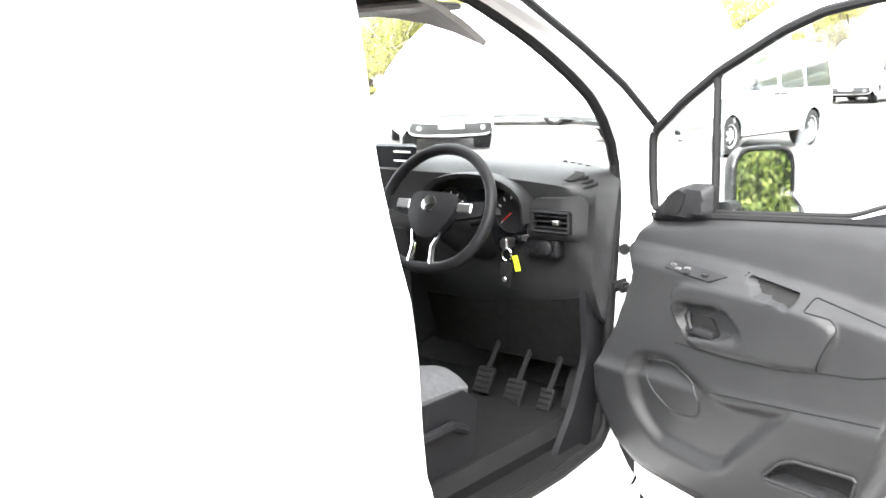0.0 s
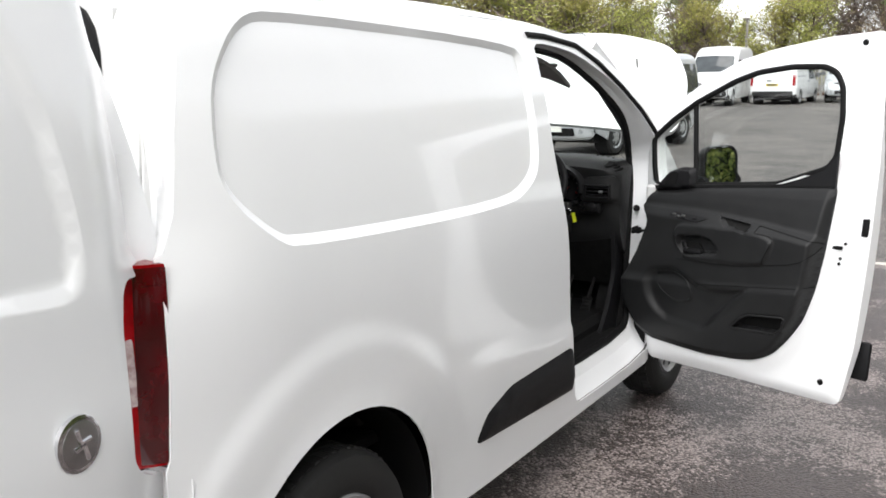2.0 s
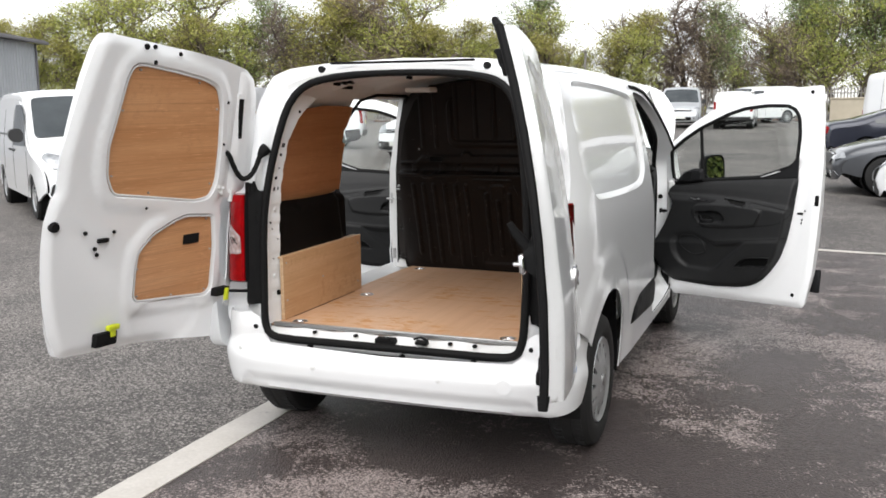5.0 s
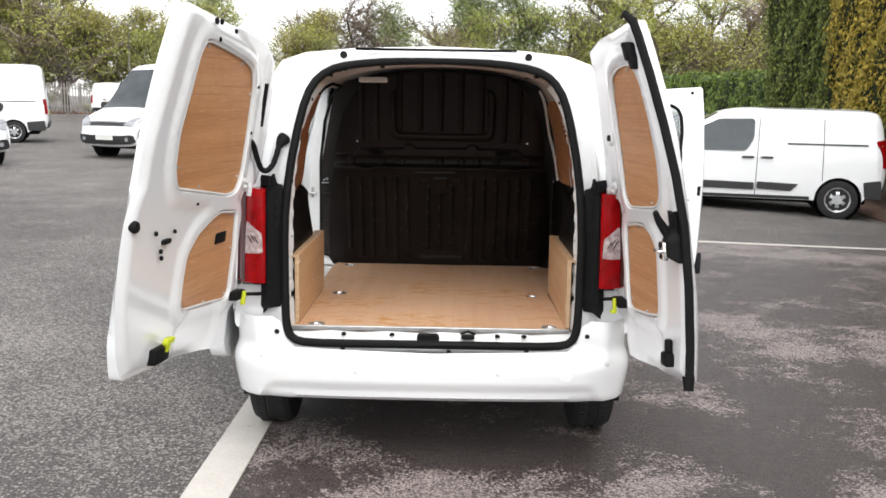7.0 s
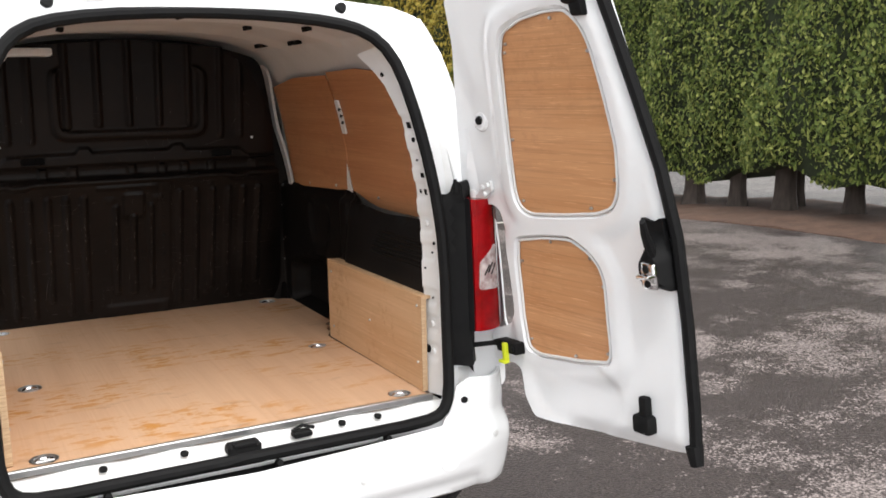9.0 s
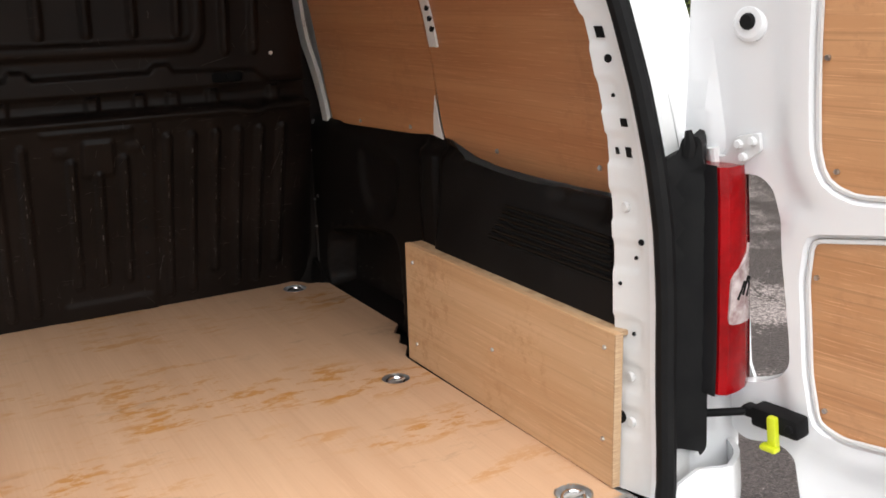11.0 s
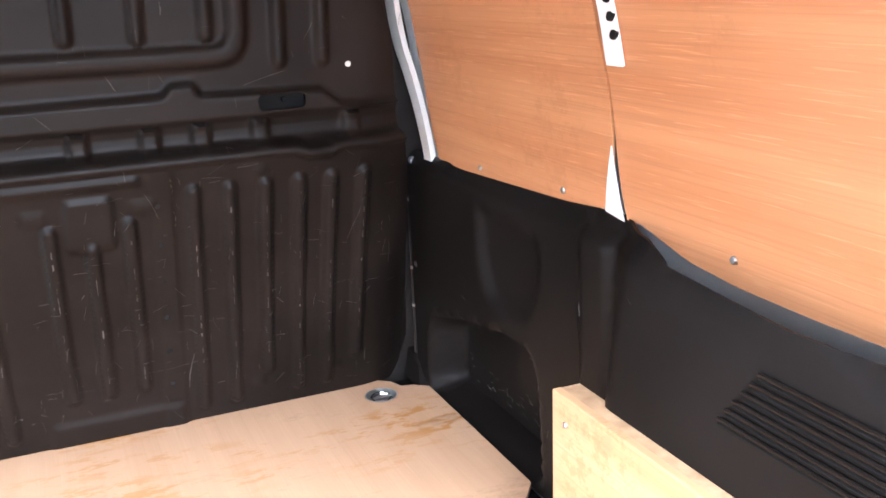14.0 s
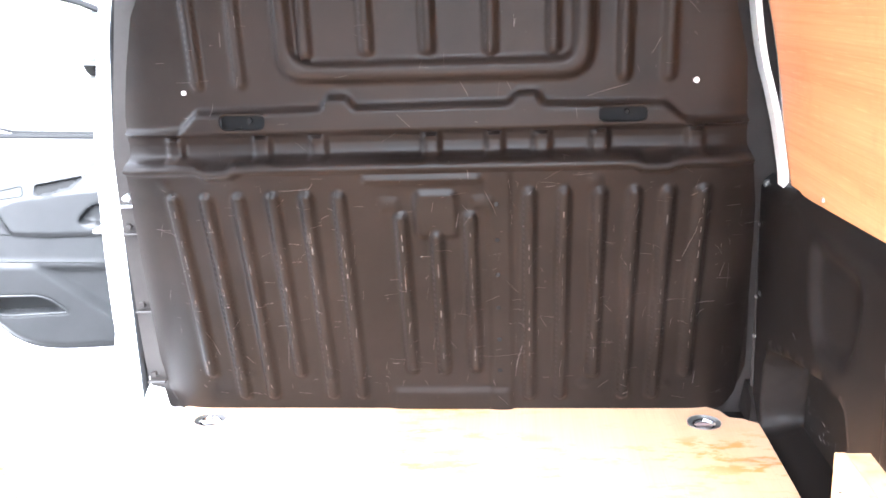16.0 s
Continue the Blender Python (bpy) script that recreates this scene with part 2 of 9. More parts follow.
def join(*geos):
    V, F = [], []
    for v, f in geos:
        n = len(V)
        V += [tuple(p) for p in v]
        F += [tuple(i + n for i in q) for q in f]
    return V, F


def xf(geo, m):
    return [tuple(m @ Vector(p)) for p in geo[0]], geo[1]


def flip(geo):
    """Mirrored in x."""
    return [(-x, y, z) for x, y, z in geo[0]], [tuple(reversed(f)) for f in geo[1]]


def box(x0, x1, y0, y1, z0, z1, bevel=0.004, seg=1):
    bm = bmesh.new()
    bmesh.ops.create_cube(bm, size=1)
    for v in bm.verts:
        v.co = ((x0 + x1) / 2 + v.co.x * (x1 - x0), (y0 + y1) / 2 + v.co.y * (y1 - y0), (z0 + z1) / 2 + v.co.z * (z1 - z0))
    bevel = min(bevel, 0.45 * min(abs(x1 - x0), abs(y1 - y0), abs(z1 - z0)))
    if bevel > 0:
        bmesh.ops.bevel(bm, geom=bm.edges[:], offset=bevel, segments=seg, affect="EDGES", profile=0.5)
    bm.verts.index_update()
    out = [tuple(v.co) for v in bm.verts], [tuple(v.index for v in f.verts) for f in bm.faces]
    bm.free()
    return out


def tube(points, r, seg=8, closed=False, squash=1.0):
    """A round bar along points; r may be a list."""
    P = [Vector(p) for p in points]
    n = len(P)
    radii = r if isinstance(r, (list, tuple)) else [r] * n
    V, F, up = [], [], None
    for i, p in enumerate(P):
        a, b = P[(i - 1) % n] if closed or i else P[0], P[(i + 1) % n] if closed or i < n - 1 else P[-1]
        d = (b - a).normalized()
        if up is None:
            up = d.orthogonal().normalized()
        up = (up - d * up.dot(d)).normalized()
        side = d.cross(up)
        for k in range(seg):
            t = 2 * math.pi * k / seg
            V.append(tuple(p + radii[i] * (math.cos(t) * up + squash * math.sin(t) * side)))
    for i in range(n if closed else n - 1):
        j = (i + 1) % n
        for k in range(seg):
            m = (k + 1) % seg
            F.append((i * seg + k, i * seg + m, j * seg + m, j * seg + k))
    if not closed:
        F += [tuple(reversed(range(seg))), tuple(range((n - 1) * seg, n * seg))]
    return V, F


def lathe(profile, seg=32, centre=(0, 0, 0), axis="x"):
    """Rings of (radius, along) round an axis."""
    V, F = [], []
    for r, h in profile:
        for k in range(seg):
            t = 2 * math.pi * k / seg
            a, b = r * math.cos(t), r * math.sin(t)
            p = {"x": (h, a, b), "y": (b, h, a), "z": (a, b, h)}[axis]
            V.append((p[0] + centre[0], p[1] + centre[1], p[2] + centre[2]))
    for i in range(len(profile) - 1):
        for k in range(seg):
            m = (k + 1) % seg
            F.append((i * seg + k, i * seg + m, (i + 1) * seg + m, (i + 1) * seg + k))
    F += [tuple(reversed(range(seg))), tuple(range((len(profile) - 1) * seg, len(profile) * seg))]
    return V, F


def loft(rows, closed=True, caps=True):
    V, F, n = [p for row in rows for p in row], [], len(rows[0])
    for i in range(len(rows) - 1):
        for k in range(n if closed else n - 1):
            m = (k + 1) % n
            F.append((i * n + k, i * n + m, (i + 1) * n + m, (i + 1) * n + k))
    if caps and closed:
        F += [tuple(reversed(range(n))), tuple(range((len(rows) - 1) * n, len(rows) * n))]
    return V, F


def inside(P, poly):
    Q, hit = np.asarray(poly, float), np.zeros(len(P), bool)
    for (x1, y1), (x2, y2) in zip(Q, np.roll(Q, -1, 0)):
        if y1 != y2:
            hit ^= ((y1 > P[:, 1]) != (y2 > P[:, 1])) & (P[:, 0] < (x2 - x1) * (P[:, 1] - y1) / (y2 - y1) + x1)
    return hit


def away(P, poly, closed=True):
    """Distance to an outline: negative inside a closed one."""
    Q = np.asarray(poly, float)
    best = np.full(len(P), 1e9)
    ends = np.roll(Q, -1, 0)
    for a, b in list(zip(Q, ends))[: None if closed else -1]:
        d = b - a
        t = np.clip(((P - a) @ d) / max(d @ d, 1e-12), 0, 1)
        best = np.minimum(best, np.hypot(*(P - a - t[:, None] * d).T))
    return np.where(inside(P, poly), -best, best) if closed else best


def step01(a, b, x):
    t = np.clip((x - a) / (b - a), 0, 1)
    return t * t * (3 - 2 * t)


def rounded(poly, times=2):
    """Corners cut again and again."""
    P = [np.array(p, float) for p in poly]
    for _ in range(times):
        P = [q for a, b in zip(P, P[1:] + P[:1]) for q in (0.75 * a + 0.25 * b, 0.25 * a + 0.75 * b)]
    return [tuple(p) for p in P]


def fillet(poly, r, n=5):
    """Each corner rounded with radius about r."""
    out, m = [], len(poly)
    for i in range(m):
        p, a, b = (np.array(poly[j % m], float) for j in (i, i - 1, i + 1))
        ra = min(r, 0.45 * np.linalg.norm(a - p))
        rb = min(r, 0.45 * np.linalg.norm(b - p))
        pa, pb = p + (a - p) / np.linalg.norm(a - p) * ra, p + (b - p) / np.linalg.norm(b - p) * rb
        out += [tuple((1 - t) ** 2 * pa + 2 * t * (1 - t) * p + t * t * pb) for t in np.linspace(0, 1, n)]
    return out


def swell(poly, d):
    """An outline pushed outwards by d (inwards if negative)."""
    P = np.array(poly, float)
    t = np.roll(P, -1, 0) - np.roll(P, 1, 0)
    n = np.stack([t[:, 1], -t[:, 0]], 1) / np.maximum(np.linalg.norm(t, axis=1, keepdims=True), 1e-9)
    area = sum(a[0] * b[1] - b[0] * a[1] for a, b in zip(poly, poly[1:] + poly[:1]))
    return [tuple(p) for p in P + n * d * (1 if area > 0 else -1)]


def spline(xs, ys):
    """A smooth curve through points, as a function."""
    xs, ys = np.array(xs, float), np.array(ys, float)
    h, d = np.diff(xs), np.diff(ys) / np.diff(xs)
    m = np.r_[d[0], (d[:-1] * h[1:] + d[1:] * h[:-1]) / (h[:-1] + h[1:]), d[-1]]
    m[1:-1][d[:-1] * d[1:] <= 0] = 0

    def f(x):
        x = np.clip(np.asarray(x, float), xs[0], xs[-1])
        i = np.clip(np.searchsorted(xs, x) - 1, 0, len(h) - 1)
        t = (x - xs[i]) / h[i]
        return ((1 + 2 * t) * (1 - t) ** 2 * ys[i] + t * (1 - t) ** 2 * h[i] * m[i] + t * t * (3 - 2 * t) * ys[i + 1] + t * t * (t - 1) * h[i] * m[i + 1])

    return f


def dense(poly, gap):
    out = []
    for a, b in zip(poly, poly[1:] + poly[:1]):
        n = max(1, int(math.ceil(math.dist(a, b) / gap)))
        out += [(a[0] + (b[0] - a[0]) * k / n, a[1] + (b[1] - a[1]) * k / n) for k in range(n)]
    return out


def sheet(outline, holes, gap, front, back=None, thick=0.01, lines=()):
    """A skin over a flat outline with holes, shaped by front(u, v) into space, with a back and rims.
    back: a function too, or None for a skin of even thickness."""
    loops = [dense(list(outline), gap)] + [dense(list(h), gap) for h in holes]
    pts, edges = [], []
    for loop in loops:
        n = len(pts)
        pts += loop
        edges += [(n + k, n + (k + 1) % len(loop)) for k in range(len(loop))]
    rim = np.array(pts)
    lo, hi = rim.min(0), rim.max(0)
    U, W = np.meshgrid(np.arange(lo[0], hi[0], gap), np.arange(lo[1], hi[1], gap))
    U = U + 0.5 * gap * (np.arange(len(U)) % 2)[:, None]
    grid = np.stack([U.ravel(), W.ravel()], 1)
    keep = away(grid, outline) < -0.45 * gap
    for h in holes:
        keep &= away(grid, h) > 0.45 * gap
    for loop in lines:
        loop = dense(list(loop), 0.8 * gap)
        n = len(pts)
        pts += loop
        edges += [(n + k, n + (k + 1) % len(loop)) for k in range(len(loop))]
        keep &= np.abs(away(grid, loop)) > 0.35 * gap
    pts += [tuple(p) for p in grid[keep]]
    co, _, faces = delaunay_2d_cdt([Vector(p) for p in pts], edges, [], 0, 1e-6)[:3]
    flat = np.array([tuple(c) for c in co])
    mid = np.array([flat[list(f)].mean(0) for f in faces])
    keep = inside(mid, outline)
    for h in holes:
        keep &= ~inside(mid, h)
    F = [tuple(f) for f, k in zip(faces, keep) if k]
    A = np.stack(front(flat[:, 0], flat[:, 1]), 1)
    if back is not None:
        B = np.stack(back(flat[:, 0], flat[:, 1]), 1)
    else:
        nor = np.zeros_like(A)
        T = np.array(F)
        fn = np.cross(A[T[:, 1]] - A[T[:, 0]], A[T[:, 2]] - A[T[:, 0]])
        for k in range(3):
            np.add.at(nor, T[:, k], fn)
        B = A - thick * nor / np.maximum(np.linalg.norm(nor, axis=1, keepdims=True), 1e-12)
    n, count = len(A), {}
    for f in F:
        for a, b in zip(f, f[1:] + f[:1]):
            count[(a, b)] = 1
    G = F + [tuple(n + i for i in reversed(f)) for f in F]
    G += [(b, a, n + a, n + b) for a, b in count if (b, a) not in count]
    return [tuple(p) for p in np.r_[A, B]], G


def disc(centre, normal, r, depth=0.004, seg=14):
    """A small round plug standing proud of a surface."""
    q = Vector(normal).normalized().to_track_quat("Z", "Y").to_matrix().to_4x4()
    return xf(lathe([(r, -depth), (r, depth * 0.5), (r * 0.8, depth)], seg, axis="z"), Matrix.Translation(centre) @ q)

# ---------------------------------------------------------------- the van: its body
VAN = thing("panel_van", "white compact panel van with doors and bonnet standing open", "van")
half_width = spline([0.25, 0.40, 0.60, 0.85, 1.15, 1.40, 1.60, 1.75, 1.83], [0.885, 0.897, 0.913, 0.920, 0.910, 0.865, 0.810, 0.755, 0.70])
rear_line = spline([0.50, 0.80, 1.20, 1.50, 1.75, 1.90], [0.10, 0.13, 0.16, 0.22, 0.29, 0.35])
REAR_WHEEL, FRONT_WHEEL, AXLE = 0.656, 3.425, 0.325
RECESS = rounded([(0.375, 1.62), (0.50, 1.745), (0.66, 1.765), (1.84, 1.715), (1.905, 1.66), (1.85, 1.33), (1.76, 1.245), (1.56, 1.195),
                  (0.53, 1.225), (0.45, 1.255), (0.33, 1.365), (0.335, 1.48)], 2)


def flank(y, z, plain=False):
    """The outer skin's distance from the middle of the van."""
    x = half_width(z)
    near = np.clip((0.50 - y) / 0.40, 0, 1)
    x = x - near**2.2 * np.interp(z, [0.6, 0.85, 1.15, 1.3, 1.8], [0.015, 0.038, 0.052, 0.085, 0.07])
    x = x - 0.055 * np.clip((y - 2.6) / 1.5, 0, 1) ** 2
    if plain:
        return x
    P = np.stack([y, z], 1)
    x = x - 0.019 * np.clip((0.010 - away(P, RECESS)) / 0.024, 0, 1)
    for wheel in (REAR_WHEEL, FRONT_WHEEL):
        r = np.hypot(y - wheel, (z - AXLE) * 0.98)
        x = x + 0.010 * step01(0.66, 0.60, r) * step01(0.42, 0.80, z) + 0.005 * step01(0.475, 0.455, r)
    low = step01(0.70, 0.66, z + 0.10 * np.clip(y - 1.9, -0.7, 0)) * step01(1.15, 1.45, y)
    return x + 0.008 * low


def arch(wheel, r, a0, a1, n=22):
    return [(wheel + r * math.cos(t), AXLE + 0.015 + r * math.sin(t)) for t in np.linspace(a0, a1, n)]


DOOR_CUT = [(2.02, 1.725), (2.02, 1.66), (1.995, 1.48), (1.975, 1.34), (1.99, 1.18), (2.03, 1.02), (2.045, 0.73), (2.085, 0.57), (2.12, 0.45), (2.15, 0.345),
            (2.22, 0.325), (2.95, 0.328), (3.05, 0.40), (3.09, 0.60), (3.10, 0.80), (3.125, 1.00), (3.155, 1.15), (3.155, 1.265), (3.00, 1.41), (2.80, 1.535), (2.65, 1.607), (2.40, 1.695), (2.15, 1.728)]
SIDE = ([(0.085, 0.70), (0.25, 0.625)] + arch(REAR_WHEEL, 0.435, radians(146), radians(-8))
        + [(1.09, 0.275), (2.95, 0.275)] + arch(FRONT_WHEEL, 0.42, radians(187), radians(-5))
        + [(3.95, 0.34), (4.05, 0.50), (4.05, 0.84), (3.75, 1.00), (3.42, 1.12), (3.27, 1.27), (3.16, 1.36), (2.98, 1.51), (2.80, 1.625), (2.62, 1.705), (2.42, 1.765), (2.05, 1.800),
           (1.20, 1.81), (0.36, 1.805), (0.305, 1.70), (0.24, 1.50), (0.20, 1.33), (0.165, 1.262), (0.140, 1.248), (0.124, 1.00), (0.108, 0.84), (0.095, 0.815)])
SLIDE_CUT = fillet([(1.07, 0.47), (2.155, 0.47), (2.163, 1.2), (2.14, 1.69), (1.10, 1.70), (1.05, 1.2)], 0.09)
LEFT_CUT = [(max(y, 2.17) if y < 2.5 else y, z) for y, z in DOOR_CUT]
LEFT_CUT = [p for k, p in enumerate(LEFT_CUT) if p not in LEFT_CUT[:k]]
DOOR_CUT = rounded(DOOR_CUT, 1)
GROOVES = [swell(RECESS, 0.010), swell(RECESS, -0.014)]
right_side = sheet(SIDE, [DOOR_CUT], 0.026, lambda y, z: (flank(y, z), y, z), thick=0.006, lines=GROOVES)
left_side = flip(sheet(SIDE, [LEFT_CUT, SLIDE_CUT], 0.035, lambda y, z: (flank(y, z), y, z), thick=0.006))
part("side_panel", right_side, WHITE, VAN, "white ribbed cargo side panel with no window", sharp=26)
part("side_panel", left_side, WHITE, VAN, "white side panel with sliding door opening", sharp=30)


def ring(outer, inner, side=1):
    """A jamb between two loops of equal count."""
    n = len(outer)
    geo = list(outer) + list(inner), [(k, (k + 1) % n, n + (k + 1) % n, n + k) for k in range(n)]
    return geo if side > 0 else flip(geo)


def shrink(loop, d, cy, cz):
    out = []
    for y, z in loop:
        L = math.hypot(y - cy, z - cz)
        out.append((y - d * (y - cy) / L, z - d * (z - cz) / L))
    return out


for side, cut in ((1, DOOR_CUT), (-1, LEFT_CUT)):
    edge = dense(cut, 0.05)
    yz = np.array(edge)
    A = [(float(flank(np.array([y]), np.array([z]), True)[0]) - 0.003, y, z) for y, z in edge]
    mid_loop = [(y + 0.02 - 0.035 * float(step01(2.15, 2.9, y)), z + (0.055 if z < 0.45 else 0.0) - 0.004 * float(step01(1.1, 1.5, z))) for y, z in edge]
    C = [(a[0] - 0.055 + 0.025 * float(step01(1.2, 1.45, z)), y, z) for a, (y, z) in zip(A, mid_loop)]
    in_loop = [(y + 0.025 - 0.045 * float(step01(2.15, 2.9, y)), z + (0.05 if z < 0.5 else 0.0) - 0.010 * float(step01(1.1, 1.5, z))) for y, z in mid_loop]
    D = [(a[0] - 0.085 + 0.025 * float(step01(1.2, 1.45, z)) - 0.060 * float(step01(2.5, 3.0, y)) * float(step01(1.5, 1.2, z)) * float(step01(0.44, 0.66, z)), y, z) for a, (y, z) in zip(A, in_loop)]
    jamb = join(ring(C, A), ring(D, C))
    part("door_frame", jamb if side > 0 else flip(jamb), WHITE, VAN, "white painted door jamb")
    lip = tube([(x - 0.004, y, z) for x, y, z in D], 0.016, 8, True)
    part("door_seal", lip if side > 0 else flip(lip), RUBBER, VAN, "black rubber door seal")
    rain = tube([(float(flank(np.array([y]), np.array([z]), True)[0]) + 0.002, y, z) for y, z in
                 [(2.0, 1.757), (2.15, 1.754), (2.40, 1.728), (2.58, 1.664), (2.78, 1.562), (2.96, 1.458), (3.08, 1.367), (3.165, 1.300)]], 0.012, 8)
    part("roof_gutter_strip", rain if side > 0 else flip(rain), RUBBER, VAN, "black rubber strip over the door")
    plug = disc((0.803, 3.069, 0.995), (0.35, -1, 0.1), 0.016, 0.012)
    part("jamb_plug", plug if side > 0 else flip(plug), RUBBER, VAN, "black rubber jamb plug")
    check = join(box(0.812, 0.862, 2.990, 3.02, 0.894, 0.907, 0.004), box(0.808, 0.820, 2.99, 3.06, 0.884, 0.916, 0.004), box(0.834, 0.846, 2.985, 3.025, 0.887, 0.914, 0.003))
    part("door_check_strap", check if side > 0 else flip(check), RUBBER, VAN, "black door check strap")
    for z in (0.62, 1.08):
        hinge = box(0.86, 0.905, 3.03, 3.09, z - 0.03, z + 0.03, 0.008)
        part("hinge", hinge if side > 0 else flip(hinge), INNER, VAN)

# the black rubbing strip low on each flank
STRIP = fillet([(1.335, 0.445), (1.40, 0.535), (1.56, 0.585), (2.052, 0.592), (2.085, 0.57), (2.115, 0.45), (2.12, 0.405)], 0.03, 4)
strip = sheet(STRIP, [], 0.03, lambda y, z: (flank(y, z) + 0.014 * step01(0.0, -0.02, away(np.stack([y, z], 1), STRIP)), y, z), thick=0.012)
part("side_moulding", strip, BLACK, VAN, "matt black side moulding", sharp=50)
part("side_moulding", xf(flip(strip), Matrix.Translation((-0.115, -1.07, 0))), BLACK, VAN, "matt black side moulding", sharp=50)

# roof
roof_top = spline([0.25, 0.40, 1.2, 2.0, 2.5, 2.75], [1.868, 1.880, 1.895, 1.885, 1.842, 1.79])
roof_side = spline([0.25, 0.36, 1.2, 2.05, 2.42, 2.75], [1.79, 1.80, 1.806, 1.797, 1.762, 1.655])
ROOF = [(-0.72, 0.30), (0.72, 0.30), (0.74, 0.7), (0.74, 2.1), (0.735, 2.45), (0.74, 2.70), (0.35, 2.62), (0.0, 2.60), (-0.35, 2.62), (-0.74, 2.70), (-0.735, 2.45), (-0.74, 2.1), (-0.74, 0.7)]


def roof_skin(x, y):
    w = flank(y, roof_side(y), True)
    s = np.clip(np.abs(x) / 0.74, 0, 1)
    z = roof_side(y) + (roof_top(y) - roof_side(y)) * (1 - s**3.0)
    z = z - 0.006 * step01(0.03, 0.0, np.abs(np.abs(x) - 0.55)) * step01(0.5, 0.7, y) - 0.05 * np.clip((0.36 - y) / 0.06, 0, 1) ** 2
    return x / 0.74 * w, y, z


part("roof", sheet(ROOF, [], 0.035, roof_skin, thick=0.008), WHITE, VAN, "white roof panel", sharp=40)
brake_slot = box(-0.365, 0.365, 0.285, 0.31, 1.858, 1.869, 0.004)
part("high_brake_light", brake_slot, RUBBER, VAN, "black slim high-level brake light")

# rear frame round the load opening
OPEN = [(0.0, 0.548), (-0.30, 0.548), (-0.56, 0.548), (-0.63, 0.565), (-0.655, 0.62), (-0.662, 0.75), (-0.667, 1.07), (-0.647, 1.32), (-0.603, 1.573), (-0.56, 1.70), (-0.49, 1.765),
        (-0.38, 1.795), (-0.20, 1.812), (0.0, 1.818), (0.20, 1.812), (0.38, 1.795), (0.49, 1.765), (0.56, 1.70), (0.603, 1.573), (0.647, 1.32), (0.667, 1.07), (0.662, 0.75),
        (0.655, 0.62), (0.63, 0.565), (0.56, 0.548), (0.30, 0.548)]
BACK = [(-0.74, 0.52), (0.74, 0.52), (0.775, 0.70), (0.765, 1.25), (0.757, 1.37), (0.738, 1.57), (0.712, 1.75), (0.685, 1.815), (0.60, 1.845), (0.38, 1.868), (0, 1.882), (-0.38, 1.868),
        (-0.60, 1.845), (-0.685, 1.815), (-0.712, 1.75), (-0.738, 1.57), (-0.757, 1.37), (-0.765, 1.25), (-0.775, 0.70)]


def back_skin(x, z):
    P = np.stack([x, z], 1)
    return x, rear_line(z) + 0.05 * np.clip((np.abs(x) - 0.62) / 0.15, 0, 1) ** 2 - 0.012 * step01(0.075, 0.03, away(P, OPEN)), z


part("rear_frame", sheet(BACK, [rounded(OPEN, 1)], 0.025, back_skin, thick=0.022), WHITE, VAN, "white painted rear door frame", sharp=40)
seal_line = [(x, float(rear_line(z)) - 0.022, z) for x, z in dense(rounded(OPEN, 1), 0.05)]
part("rear_door_seal", tube(seal_line, 0.019, 10, True), RUBBER, VAN, "thick black rubber seal round the load opening")
for x in (-0.42, 0.42):
    part("rubber_stop", disc((x, float(rear_line(1.83)) - 0.008, 1.836), (0, -1, 0.2), 0.017, 0.02), RUBBER, VAN)
for x, z in ((-0.40, 0.523), (0.08, 0.518), (0.43, 0.523), (-0.695, 0.60), (0.70, 0.60)):
    part("rubber_stop", disc((x, 0.075, z), (0, -1, 0.3), 0.011, 0.014), RUBBER, VAN)

# the corner pillars that close the body between flank and rear frame
for side in (1, -1):
    rows = []
    for z in np.linspace(1.238, 1.812, 22):
        zz, y1 = np.array([z]), float(np.interp(z, [1.20, 1.235, 1.255, 1.33, 1.50, 1.70, 1.805], [0.135, 0.140, 0.158, 0.20, 0.24, 0.305, 0.36]))
        x1 = float(flank(np.array([y1 + 0.004]), zz, True)[0]) - 0.003
        x2 = float(np.interp(z, [1.25, 1.37, 1.57, 1.75, 1.815], [0.765, 0.757, 0.738, 0.712, 0.685])) - 0.004
        y2 = float(back_skin(np.array([x2]), zz)[1][0]) + 0.004
        crease = 0.006 * math.sin(34 * z)
        rows.append([(x1 - 0.002, y1 + 0.03, z), (x1, y1 + 0.002, z), (0.72 * x1 + 0.28 * x2 + 0.006, 0.72 * y1 + 0.28 * y2 - 0.012 + crease, z), (0.35 * x1 + 0.65 * x2, 0.35 * y1 + 0.65 * y2 - 0.008 - crease, z), (x2, y2, z), (x2 - 0.02, y2 + 0.01, z)])
    pillar = loft(rows, closed=False)
    part("corner_pillar", pillar if side > 0 else flip(pillar), WHITE, VAN, "white creased rear corner pillar", sharp=60)

# load sill, latches
sill = sheet([(-0.66, 0.09), (0.66, 0.09), (0.66, 0.26), (-0.66, 0.26)], [], 0.03,
             lambda x, y: (x, y, 0.552 + 0.034 * step01(0.10, 0.15, y) + 0.004 * np.sin(x * 24) * step01(0.12, 0.15, y)), thick=0.05)
part("load_sill", sill, INNER, VAN, "white scuffed load sill")
part("floor_edge_trim", box(-0.645, 0.63, 0.150, 0.166, 0.592, 0.612, 0.003), STEEL, VAN, "thin aluminium floor edge strip")
catch = join(box(-0.065, 0.035, 0.085, 0.135, 0.556, 0.590, 0.008), box(-0.05, 0.02, 0.08, 0.11, 0.580, 0.596, 0.004))
part("door_catch", catch, RUBBER, VAN, "black plastic door catch")
